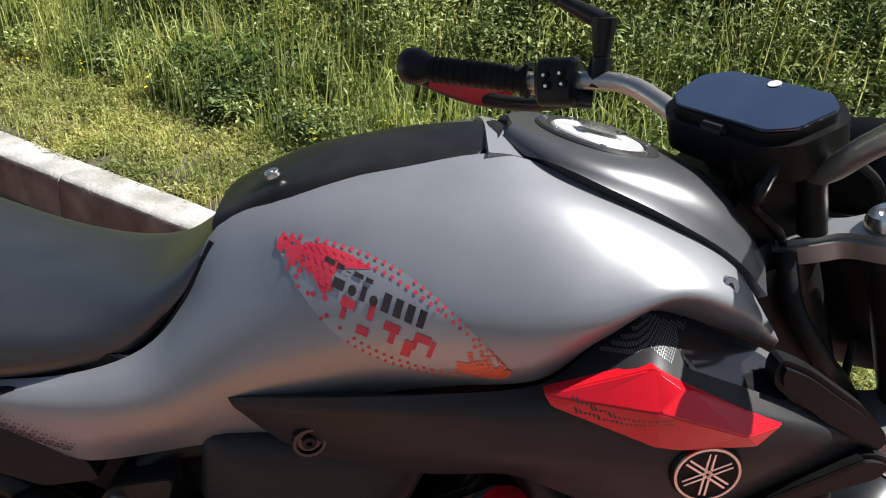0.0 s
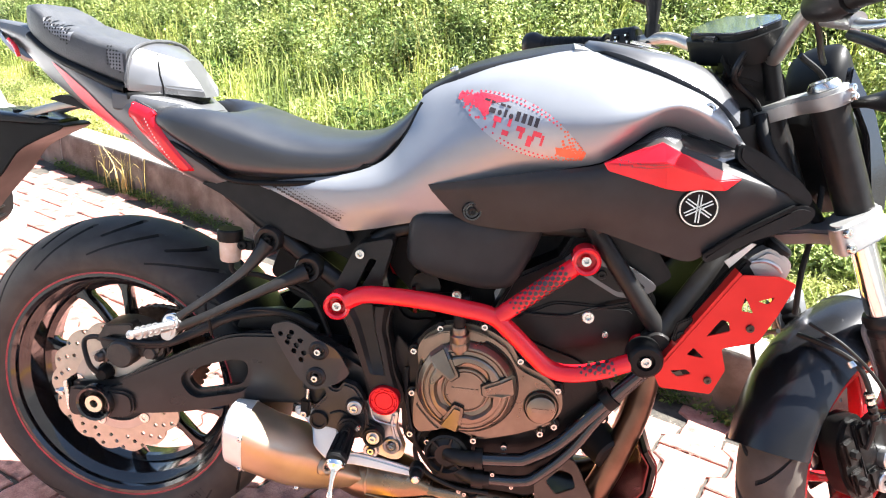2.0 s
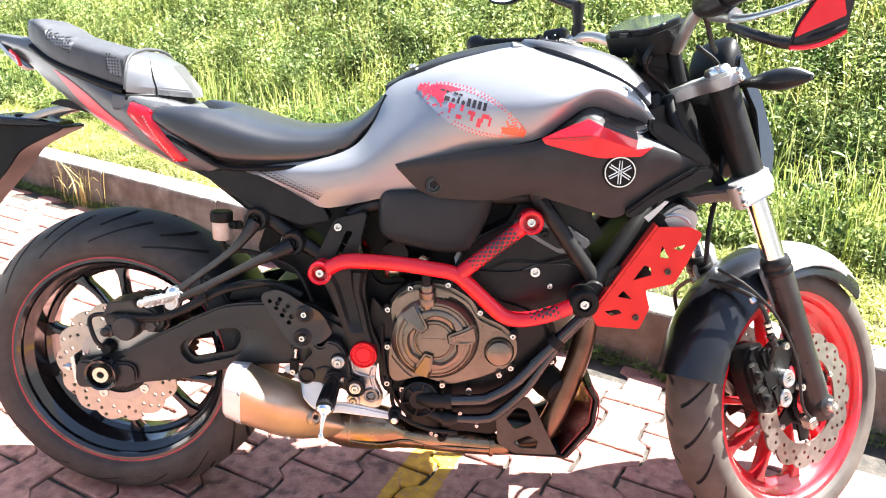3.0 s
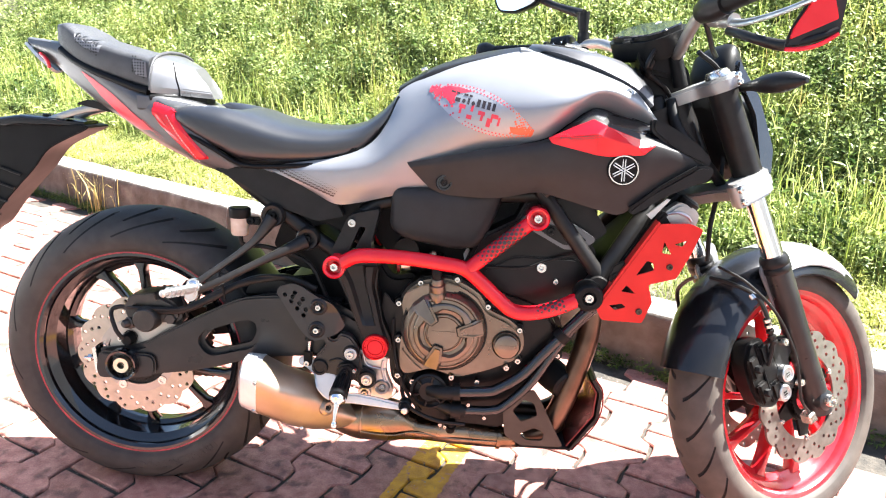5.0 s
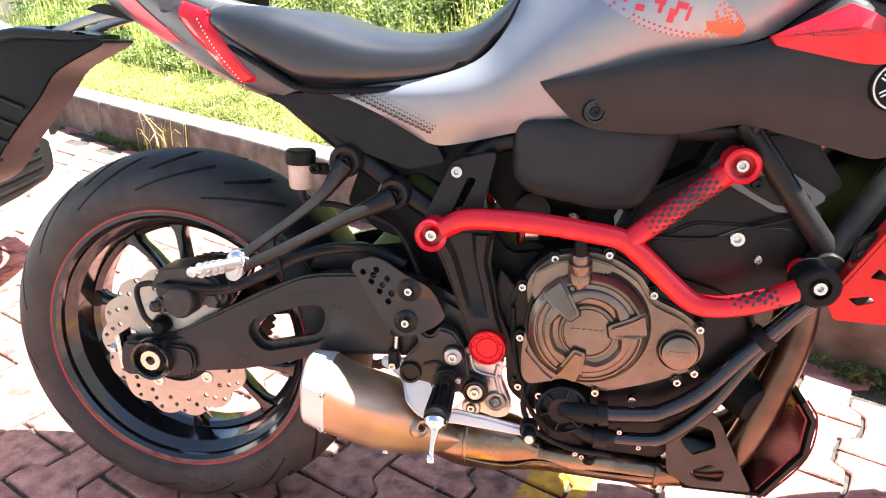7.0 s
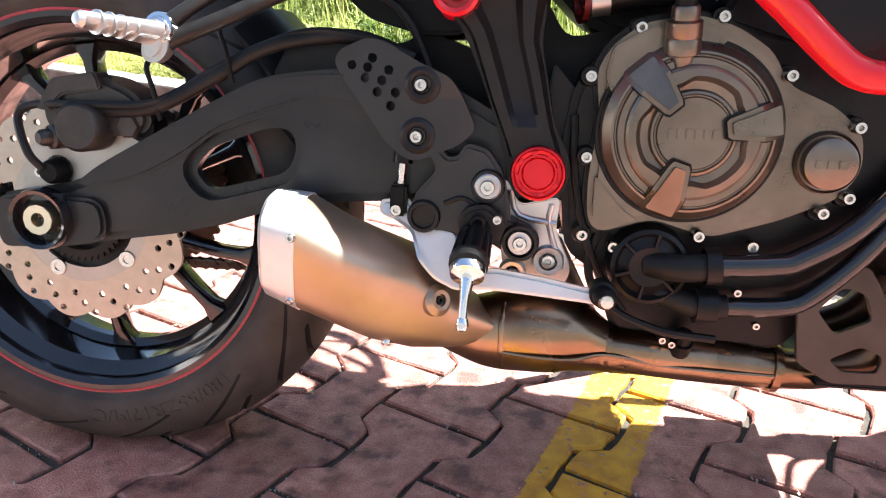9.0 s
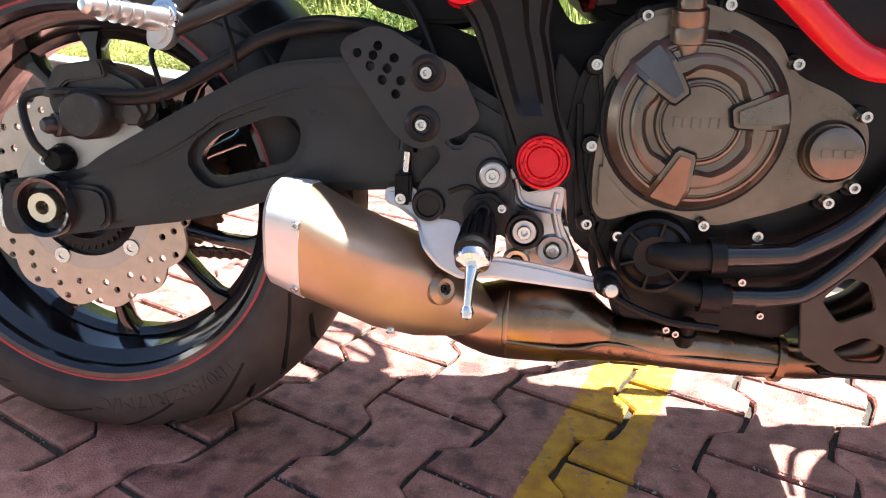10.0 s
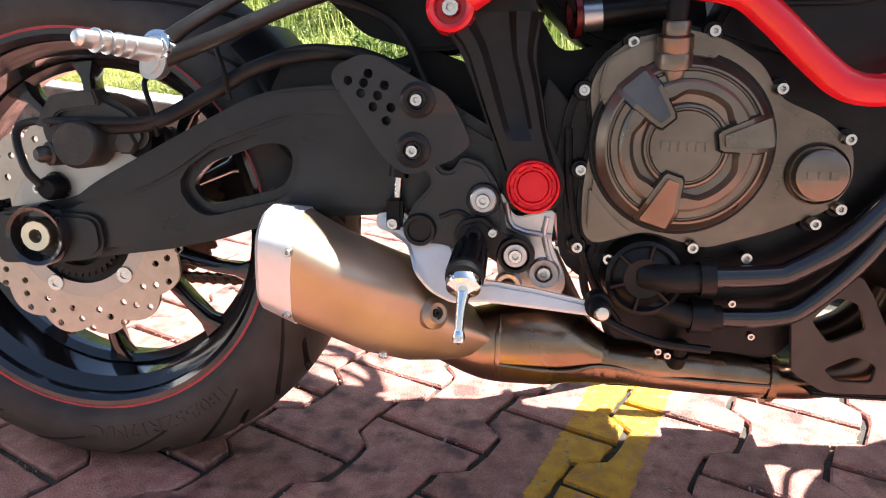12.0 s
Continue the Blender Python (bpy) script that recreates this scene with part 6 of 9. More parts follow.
P("tank_crown", sheet([
    [(0.79, -0.075, 0.98), (0.815, -0.07, 0.978), (0.85, -0.06, 0.966)],
    [(0.79, 0.0, 0.99), (0.82, 0.0, 0.984), (0.86, 0.0, 0.97)],
    [(0.79, 0.075, 0.98), (0.815, 0.07, 0.978), (0.85, 0.06, 0.966)]], 5, 5, 0.006), "tank", tank)
ringc = [
    [(0.82, -0.03, 0.986), (0.842, -0.074, 0.978), (0.88, -0.096, 0.9665), (0.94, -0.107, 0.9465), (1, -0.111, 0.919), (1.04, -0.114, 0.884)],
    [(0.816, -0.02, 0.989), (0.84, -0.06, 0.986), (0.885, -0.074, 0.9802), (0.945, -0.076, 0.9702), (1, -0.078, 0.949), (1.042, -0.085, 0.906)],
    [(0.814, 0, 0.99), (0.845, 0, 0.9875), (0.89, 0, 0.9815), (0.95, 0, 0.9727), (1.01, 0, 0.955), (1.05, 0, 0.918)],
    [(0.816, 0.02, 0.989), (0.84, 0.06, 0.986), (0.885, 0.074, 0.9802), (0.945, 0.076, 0.9702), (1, 0.078, 0.949), (1.042, 0.085, 0.906)],
    [(0.82, 0.03, 0.986), (0.842, 0.074, 0.978), (0.88, 0.096, 0.9665), (0.94, 0.107, 0.9465), (1, 0.111, 0.919), (1.04, 0.114, 0.884)]]
P("filler_cover", sheet(ringc, 5, 5, 0.012), "capcover", tank, "satin grey cover round the filler cap")
CAPN = Vector((0.15, 0, 1)).normalized()
CAPC = Vector((0.902, 0, 0.991))
P("filler_ring", lathe([(0.047, 0.001), (0.049, 0.0032), (0.06, 0.0032), (0.062, 0.001), (0.062, -0.012), (0.047, -0.012)], CAPC, CAPN, 48, closed=True), "panel", tank)
P("fuel_cap", lathe([(0.0, 0.005), (0.02, 0.005), (0.022, 0.0035), (0.044, 0.004), (0.046, 0.0025), (0.047, 0.0), (0.047, -0.01)], CAPC, CAPN, 48), "cap", tank, "silver locking fuel cap")
P("cap_flap", prism([(CAPC.x - 0.02, -0.012), (CAPC.x + 0.012, -0.016), (CAPC.x + 0.028, 0.0), (CAPC.x + 0.012, 0.016), (CAPC.x - 0.02, 0.012)], 0, 0.004, 0.001), "bolt", tank).matrix_local = Matrix.Translation(CAPC + CAPN * 0.0085) @ Vector((0, 0, 1)).rotation_difference(CAPN).to_matrix().to_4x4() @ Matrix.Rotation(radians(90), 4, "X") @ Matrix.Translation((-CAPC.x, 0, 0))
e1 = CAPN.orthogonal().normalized()
e2 = CAPN.cross(e1)
for k in range(7):
    a = 2 * math.pi * k / 7 + 0.2
    P("cap_bolt", bolt(CAPC + CAPN * 0.003 + (e1 * math.cos(a) + e2 * math.sin(a)) * 0.0545, 0.0032, 0.002, CAPN), "bolt", tank)
P("cover_bolt", bolt((0.9907, -0.066, 0.957), 0.0075, 0.003, (0.35, -0.3, 0.9)), "bolt", tank)
P("shell_bolt", bolt((0.99, -0.156, 0.912), 0.0085, 0.006, (0.2, -1, 0.35)), "bolt", tank)

# halftone sticker on the tank: clear film, red dots, dark and red lettering as plain bars
rd = random.Random(5)
axis_s = Vector((0.21, 0, -0.078)).normalized()
nrm_s = Vector((-axis_s.z, 0, axis_s.x))
start_s = Vector((0.614, 0, 0.906))
film = []
for k in range(33):
    t = 0.01 + 0.965 * k / 32
    half = 0.037 * math.sin(math.pi * min(1, t * 1.02)) ** 0.8
    film.append([on_skin(ttree, c.x, c.z) for c in (start_s + axis_s * 0.224 * t + nrm_s * half * (j / 5 - 1) for j in range(11))])
P("sticker_film", loft([[at + way * 0.0004 for at, way in row] for row in film], closed_ring=False, cap=False), "stickclear", tank)
for k in range(34):
    for j in range(-6, 7):
        t, q = k / 33, j / 6
        half = 0.036 * math.sin(math.pi * min(1, t * 1.02)) ** 0.8
        if abs(q) > 1 or half < 0.003:
            continue
        edge = abs(q)
        if 0.25 < t < 0.78 and edge < 0.72:
            continue
        if t < 0.4 and q < -0.3 and rd.random() < 0.6 or rd.random() < 0.12:
            continue
        c = start_s + axis_s * (0.224 * t + (0.003 if j % 2 else 0)) + nrm_s * half * q
        r = 0.0024 * (1.15 - 0.5 * edge) * (1.1 if t < 0.3 else 0.9)
        decal("sticker_dot", circle(c.x, c.z, r, 8), ttree, "stickred" if t < 0.72 else "stickorange", tank, 0.0005)
decal("sticker_patch", [(0.638, 0.905), (0.655, 0.911), (0.678, 0.909), (0.7, 0.902), (0.672, 0.897), (0.66, 0.876), (0.652, 0.887)], ttree, "stickred", tank, 0.0004, 4)
decal("sticker_patch", [(0.772, 0.842), (0.795, 0.84), (0.806, 0.83), (0.79, 0.827), (0.775, 0.831)], ttree, "stickorange", tank, 0.0004, 3)
dirw = Vector((0.078, 0, -0.0165)).normalized()
upw = Vector((0.21, 0, 0.978)).normalized()


def bars(start, widths, height, thick, material, gap=0.0022):
    """A word that stands for lettering: a plain upright bar for each letter."""
    x = 0.0
    for w, hgt, kind in widths:
        o = start + dirw * x
        hh = height * hgt

        def at(a, b):
            q = o + dirw * a + upw * b
            return (q.x, q.z)

        if kind == "o":
            loop = [at(w / 2 + w / 2 * math.cos(g), hh / 2 + hh / 2 * math.sin(g)) for g in (2 * math.pi * i / 12 for i in range(12))]
            decal("sticker_bar", loop, ttree, material, tank, 0.0006)
        else:
            decal("sticker_bar", [at(0, 0), at(w, 0), at(w, hh), at(0, hh)], ttree, material, tank, 0.0006)
        x += w + gap


bars(Vector((0.668, 0, 0.8835)), [(0.0095, 0.62, "b"), (0.0068, 0.66, "o"), (0.0042, 0.9, "b"), (0.0068, 0.66, "o"), (0.0062, 1.12, "b"), (0.0062, 1.12, "b"), (0.0062, 1.12, "b"), (0.0058, 1.12, "b")], 0.0125, 0, "stickdark", 0.0036)
bars(Vector((0.66, 0, 0.9)), [(0.009, 1, "b"), (0.006, 1, "b"), (0.004, 0.25, "b"), (0.008, 1, "b"), (0.006, 1, "b")], 0.0035, 0, "stickdark")
for sx, sz, wd in ((0.676, 0.872, 0.012), (0.676, 0.862, 0.004), (0.698, 0.866, 0.005), (0.712, 0.861, 0.013), (0.716, 0.85, 0.005), (0.735, 0.848, 0.004), (0.738, 0.856, 0.012), (0.748, 0.842, 0.004), (0.69, 0.853, 0.01), (0.727, 0.84, 0.008)):
    bars(Vector((sx, 0, sz)), [(wd, 1, "b")], 0.0075 if wd > 0.008 else 0.016, 0, "stickred")

# dark side panel with its scoop and red trim
panel_rows = [
    [(0.58, -0.142, 0.762), (0.65, -0.158, 0.778), (0.75, -0.178, 0.802), (0.842, -0.182, 0.822), (0.885, -0.166, 0.851), (0.932, -0.148, 0.882), (0.975, -0.145, 0.872), (1.03, -0.148, 0.857), (1.07, -0.166, 0.842), (1.1, -0.172, 0.828), (1.132, -0.176, 0.808)],
    [(0.586, -0.144, 0.7535), (0.652, -0.16, 0.768), (0.752, -0.183, 0.79), (0.843, -0.197, 0.815), (0.88, -0.204, 0.834), (0.918, -0.214, 0.857), (0.955, -0.209, 0.85), (1.0, -0.207, 0.838), (1.05, -0.2, 0.825), (1.09, -0.19, 0.815), (1.134, -0.181, 0.802)],
    [(0.592, -0.142, 0.747), (0.655, -0.158, 0.757), (0.755, -0.182, 0.777), (0.845, -0.202, 0.796), (0.888, -0.212, 0.81), (0.925, -0.219, 0.825), (0.96, -0.22, 0.828), (1.0, -0.218, 0.824), (1.05, -0.21, 0.815), (1.095, -0.198, 0.805), (1.136, -0.184, 0.796)],
    [(0.608, -0.138, 0.73), (0.66, -0.15, 0.731), (0.76, -0.172, 0.742), (0.85, -0.195, 0.755), (0.89, -0.205, 0.763), (0.93, -0.214, 0.77), (0.975, -0.219, 0.776), (1.02, -0.215, 0.778), (1.062, -0.206, 0.782), (1.1, -0.197, 0.784), (1.138, -0.185, 0.785)],
    [(0.626, -0.134, 0.713), (0.665, -0.14, 0.702), (0.76, -0.156, 0.704), (0.83, -0.17, 0.72), (0.88, -0.18, 0.712), (0.93, -0.188, 0.7), (0.985, -0.196, 0.69), (1.02, -0.196, 0.715), (1.06, -0.195, 0.74), (1.1, -0.19, 0.76), (1.136, -0.182, 0.775)],
]
cowl = right_and_left("side_cowl", panel_rows, "panel", bike, "dark grey plastic side cowl", 5, 5, 0.008)
ctree = tree_of(cowl)


def raised(name, outline, tree, material, parent, lift, label="", cuts=3):
    """A thin plate that follows a shell, with its rim turned down to it."""
    bm = bmesh.new()
    f = bm.faces.new([bm.verts.new((x, 0, z)) for x, z in rounded(outline, 0.006)])
    ring = bmesh.ops.inset_region(bm, faces=[f], thickness=0.0025)["faces"]
    bmesh.ops.triangulate(bm, faces=bm.faces[:])
    bmesh.ops.subdivide_edges(bm, edges=[e for e in bm.edges if e.calc_length() > 0.008], cuts=5, use_grid_fill=True)
    bmesh.ops.triangulate(bm, faces=bm.faces[:])
    rim = {v for e in bm.edges if len(e.link_faces) == 1 for v in e.verts}
    for v in bm.verts:
        hit = tree.ray_cast(Vector((v.co.x, -0.6, v.co.z)), Vector((0, 1, 0)))
        y = hit[0].y if hit[0] else -0.18
        v.co.y = y - (0.0005 if v in rim else lift)
    bm.normal_update()
    for f in bm.faces:
        if f.normal.y > 0:
            f.normal_flip()
    return P(name, bm, material, parent, label, 60)


# red trim: flat facets that meet in a raised fold
TRIM = {"tip": (0.844, 0.826, 0.002), "apex": (0.922, 0.8635, 0.011), "shoulder": (0.95, 0.851, 0.01), "nose": (1.037, 0.821, 0.002), "chin": (1.0155, 0.804, 0.005), "foot": (0.952, 0.7985, 0.006), "heel": (0.932, 0.8, 0.008), "root": (0.851, 0.816, 0.004), "fold_a": (0.872, 0.829, 0.01), "fold_b": (0.925, 0.838, 0.016), "fold_c": (0.944, 0.8535, 0.015), "ridge": (1.0, 0.818, 0.011)}
bm = bmesh.new()
tv = {}
for key, (x, z, lift) in TRIM.items():
    hit = ctree.ray_cast(Vector((x, -0.6, z)), Vector((0, 1, 0)))
    tv[key] = bm.verts.new((x, (hit[0].y if hit[0] else -0.2) - lift, z))
for loop in (("tip", "fold_a", "apex"), ("fold_a", "fold_b", "apex"), ("fold_b", "fold_c", "apex"), ("tip", "root", "fold_a"), ("root", "heel", "fold_b", "fold_a"), ("heel", "foot", "ridge", "fold_b"), ("fold_b", "ridge", "shoulder", "fold_c"), ("fold_c", "shoulder", "apex"), ("shoulder", "ridge", "nose"), ("ridge", "chin", "nose"), ("foot", "chin", "ridge")):
    bm.faces.new([tv[k_] for k_ in loop])
bmesh.ops.recalc_face_normals(bm, faces=bm.faces)
if sum(f.normal.y for f in bm.faces) > 0:
    bmesh.ops.reverse_faces(bm, faces=bm.faces)
rim = [tv[k_] for k_ in ("tip", "apex", "shoulder", "nose", "chin", "foot", "heel", "root")]
low = [bm.verts.new(v.co + Vector((0, 0.012, 0))) for v in rim]
for k in range(8):
    q_ = (rim[k], rim[(k + 1) % 8], low[(k + 1) % 8], low[k])
    bm.faces.new(q_)
bmesh.ops.recalc_face_normals(bm, faces=bm.faces)
bmesh.ops.bevel(bm, geom=[e for e in bm.edges if len(e.link_faces) == 2], offset=0.0012, segments=2, affect="EDGES", clamp_overlap=True)
P("red_trim", bm, "red", cowl, "red plastic trim on the cowl", 20)
for k in range(22):
    x = 0.868 + 0.003 * k
    for j in range(2):
        decal("trim_dot", circle(x + 0.0015 * j, 0.8275 + 0.00055 * k - 0.0035 * j, 0.001, 6), ctree, "stickdark", cowl, 0.0115)
# woven print above the red trim
weave = bmesh.new()
for k in range(62):
    for j in range(34):
        x0, z0 = 0.855 + 0.0018 * k, 0.826 + 0.0018 * j + (0.0009 if k % 2 else 0)
        top = 0.83 + (x0 - 0.852) * 0.6 if x0 < 0.885 else (0.85 + (x0 - 0.885) * 0.711 if x0 < 0.93 else 0.882 - (x0 - 0.93) * 0.25) - 0.001
        low = 0.829 + (x0 - 0.845) * 0.513 if x0 < 0.922 else 0.8685 - (x0 - 0.922) * 0.48
        if x0 > 0.94:
            low = 0.8615 + (x0 - 0.94) * 0.35
        if not low < z0 < top:
            continue
        quad = []
        for x, z in ((x0, z0), (x0 + 0.0012, z0 + 0.0003), (x0 + 0.0012, z0 + 0.0015), (x0, z0 + 0.0012)):
            hit = ctree.ray_cast(Vector((x, -0.6, z)), Vector((0, 1, 0)))
            if hit[0]:
                quad.append(hit[0] + Vector((0, -0.0007, 0.0003)))
        if len(quad) == 4:
            weave.faces.new([weave.verts.new(q) for q in quad])
tagged(P("woven_print", weave, "weave", cowl), kind="stuff")
raised("gloss_top", [(0.953, 0.857), (0.95, 0.8755), (0.975, 0.8695), (1.03, 0.854), (1.072, 0.837), (1.045, 0.831), (1.0, 0.844)], ctree, "gloss", cowl, 0.0016, "glossy black top of the cowl")
P("cowl_bolt_cup", lathe([(0.0, 0.0005), (0.0105, 0.001), (0.012, 0.004), (0.0148, 0.004), (0.0158, 0.0), (0.0158, -0.006)], (0.654, -0.1495, 0.727), (0.22, -1, 0), 32), "gloss", cowl)
P("cowl_bolt", bolt((0.654, -0.151, 0.727), 0.0065, 0.003, (0.22, -1, 0)), "engine", cowl)
# round badge: a plain ring and bars
BN = Vector((0.0, -1, -0.06)).normalized()
BC = Vector((0.981, -0.2215, 0.776))
badge = P("badge", lathe([(0.0, 0.002), (0.028, 0.002), (0.0295, 0.0), (0.0295, -0.006)], BC, BN, 40), "dark", cowl, "round black badge with a chrome ring")
P("badge_ring", lathe([(0.0245, 0.002), (0.0248, 0.0035), (0.027, 0.0035), (0.0274, 0.002)], BC, BN, 40, closed=True), "bolt", cowl)
for k in range(3):
    a = radians(30 + 60 * k)
    c, s = math.cos(a), math.sin(a)
    for off in (-0.0022, 0.0022):
        pts = [(-0.021, off - 0.001), (0.021, off - 0.001), (0.021, off + 0.001), (-0.021, off + 0.001)]
        P("badge_bar", prism([(BC.x + p_ * c - q_ * s, BC.z + p_ * s + q_ * c) for p_, q_ in pts], BC.y - 0.0032, BC.y - 0.001, 0.0003), "chrome", cowl)
scoop = P("scoop", prism([(1.04, 0.735), (1.125, 0.79), (1.15, 0.785), (1.145, 0.765), (1.07, 0.73), (1.01, 0.69), (1.0, 0.7)], -0.205, -0.16, 0.008, round_r=0.01), "black", cowl, "black scoop below the cowl")
P("scoop", prism([(1.04, 0.735), (1.125, 0.79), (1.15, 0.785), (1.145, 0.765), (1.07, 0.73), (1.01, 0.69), (1.0, 0.7)], 0.16, 0.205, 0.008, round_r=0.01), "black", cowl)
P("scoop_slot", prism([(1.005, 0.702), (1.05, 0.738), (1.12, 0.786), (1.116, 0.789), (1.045, 0.743), (1.0, 0.706)], -0.21, -0.2, 0.001), "dark", cowl)
P("upper_scoop", prism([(1.03, 0.87), (1.06, 0.86), (1.12, 0.825), (1.145, 0.8), (1.14, 0.785), (1.08, 0.81), (1.03, 0.845)], -0.198, -0.17, 0.006, round_r=0.01), "black", cowl)

# ---- seat and tail ----
def loft_x(stations, n=28, power=3.0):
    return loft([superring(x, 0, (zt + zb) / 2, w, (zt - zb) / 2, n, power) for x, w, zt, zb in stations])


seat_st = [(0.112, 0.118, 0.846, 0.826), (0.12, 0.134, 0.856, 0.812), (0.145, 0.143, 0.862, 0.795), (0.175, 0.147, 0.862, 0.778), (0.21, 0.149, 0.858, 0.76), (0.25, 0.148, 0.848, 0.742), (0.31, 0.145, 0.83, 0.741), (0.37, 0.137, 0.82, 0.745), (0.43, 0.126, 0.82, 0.752), (0.48, 0.116, 0.832, 0.768), (0.515, 0.106, 0.856, 0.8), (0.54, 0.096, 0.882, 0.84), (0.558, 0.084, 0.905, 0.875)]
dense = []
xs = catmull([(s_[0], s_[1], 0) for s_ in seat_st], 4)
zs = catmull([(s_[2], s_[3], 0) for s_ in seat_st], 4)
for p_, q_ in zip(xs, zs):
    dense.append((p_.x, p_.y, q_.x, q_.y))
bm = loft([[(x, y, z - 0.010 * (abs(y) / max(w, 1e-6)) ** 2 if z > (zt + zb) / 2 else z) for x, y, z in superring(x, 0, (zt + zb) / 2, w, (zt - zb) / 2, 48, 4.2)] for x, w, zt, zb in dense])
for v in bm.verts:
    f = max(0.0, min(1.0, (0.26 - v.co.x) / 0.14))
    g = max(0.0, 1 - (abs(v.co.y) / 0.112) ** 4)
    v.co.x += 0.075 * f * g
    if v.co.z > 0.8:
        v.co.z -= 0.034 * f * g
bm.normal_update()
seat = P("rider_seat", bm, "seat", bike, "black vinyl rider seat", 50)
P("seat_base", tube([(0.125, -0.13, 0.806), (0.2, -0.14, 0.768), (0.25, -0.14, 0.742), (0.31, -0.138, 0.74), (0.38, -0.13, 0.745), (0.44, -0.121, 0.755), (0.49, -0.113, 0.775), (0.525, -0.104, 0.815), (0.556, -0.085, 0.885)], 0.0045, 10), "dark", seat)
P("seat_pan", prism([(0.125, 0.812), (0.2, 0.768), (0.25, 0.735), (0.33, 0.73), (0.44, 0.742), (0.5, 0.775), (0.45, 0.79), (0.3, 0.785), (0.2, 0.815)], -0.118, 0.118, 0.006, round_r=0.01), "dark", seat)
tail_rows = [
    [(-0.235, -0.022, 0.968), (-0.14, -0.062, 0.957), (-0.05, -0.088, 0.922), (0.06, -0.112, 0.866), (0.13, -0.13, 0.836), (0.16, -0.135, 0.8), (0.25, -0.132, 0.738)],
    [(-0.222, -0.03, 0.955), (-0.13, -0.07, 0.932), (-0.045, -0.096, 0.893), (0.055, -0.118, 0.838), (0.12, -0.133, 0.808), (0.155, -0.136, 0.78), (0.235, -0.13, 0.734)],
    [(-0.19, -0.03, 0.937), (-0.115, -0.062, 0.885), (-0.03, -0.084, 0.84), (0.05, -0.1, 0.795), (0.11, -0.115, 0.768), (0.155, -0.12, 0.748), (0.215, -0.118, 0.726)],
    [(-0.16, -0.022, 0.92), (-0.1, -0.045, 0.862), (-0.012, -0.06, 0.81), (0.065, -0.076, 0.768), (0.12, -0.09, 0.746), (0.165, -0.1, 0.73), (0.215, -0.108, 0.718)],
]
tail = right_and_left("tail_cowl", tail_rows, "tailgrey", bike, "matt grey tail cowl with red stripes", 6, 5, 0.006)
tltree = tree_of(tail)
decal("tail_stripe", [(-0.09, 0.908), (-0.06, 0.892), (-0.02, 0.866), (0.02, 0.832), (0.05, 0.81), (0.062, 0.798), (0.028, 0.798), (-0.008, 0.82), (-0.05, 0.86)], tltree, "stickred", tail, 0.0008, 3)
for k in range(26):
    c = (0.045 + 0.0034 * (k // 2), 0.817 - 0.0026 * (k // 2) - 0.006 * (k % 2))
    decal("tail_dot", circle(*c, 0.0019 * (1 - k / 40), 6), tltree, "stickred", tail, 0.001)
raised("tail_trim", [(0.072, 0.855), (0.118, 0.842), (0.128, 0.818), (0.186, 0.748), (0.155, 0.743), (0.085, 0.81), (0.07, 0.832)], tltree, "red", tail, 0.006, "red tail trim panel")
for k in range(20):
    for j in range(3):
        x, z = 0.108 + 0.0032 * k, 0.828 - 0.0043 * k
        decal("trim_dot", circle(x - 0.004 * j, z - 0.0024 * j, 0.0011, 6), tltree, "white" if j == 0 else "stickdark", tail, 0.0068)
P("tail_deck", loft_x([(-0.235, 0.02, 0.972, 0.955), (-0.14, 0.06, 0.962, 0.93), (-0.05, 0.085, 0.926, 0.89), (0.06, 0.108, 0.872, 0.83), (0.12, 0.085, 0.852, 0.81), (0.17, 0.05, 0.838, 0.81)]), "tailgrey", tail)
P("tail_bridge", loft_x([(0.04, 0.122, 0.872, 0.835), (0.085, 0.116, 0.867, 0.832), (0.11, 0.098, 0.863, 0.828), (0.132, 0.072, 0.857, 0.82), (0.16, 0.05, 0.845, 0.81), (0.18, 0.042, 0.828, 0.8)], power=7), "cover", tail, "pale grey cover behind the rider seat")
pil_rows = [(-0.158, 0.035, 0.995, 0.97), (-0.15, 0.055, 1.0, 0.957), (-0.13, 0.072, 1.002, 0.94), (-0.105, 0.083, 0.99, 0.924), (-0.085, 0.09, 0.976, 0.915), (-0.06, 0.097, 0.969, 0.907), (-0.01, 0.106, 0.957, 0.892), (0.04, 0.113, 0.947, 0.878), (0.064, 0.116, 0.942, 0.872)]
pil = P("pillion_seat", loft_x(pil_rows, 40, 6), "seatgrey", bike, "dark grey pillion seat with a pale cowl", 45)
P("seat_gap", tube([(-0.14, -0.064, 0.948), (-0.105, -0.079, 0.928), (-0.06, -0.092, 0.909), (-0.01, -0.102, 0.893), (0.03, -0.109, 0.88), (0.06, -0.113, 0.873)], 0.0075, 10), "dark", pil)
# faceted cowl: a flat top, two raked sides and a front face, with a lip all round
ARCH = [(0.066, 0.1225, 0.884), (0.066, 0.1195, 0.905), (0.067, 0.108, 0.925), (0.068, 0.088, 0.9395), (0.068, 0.06, 0.946), (0.068, 0.03, 0.948), (0.068, 0.0, 0.9485)]
LOWF, TOPF = Vector((0.16, 0.031, 0.874)), Vector((0.121, 0.036, 0.922))
FRONT = [LOWF.lerp(TOPF, t) for t in (0.0, 0.3, 0.6, 1.0)] + [Vector((0.122, 0.024, 0.924)), Vector((0.1225, 0.012, 0.925)), Vector((0.123, 0.0, 0.9255))]


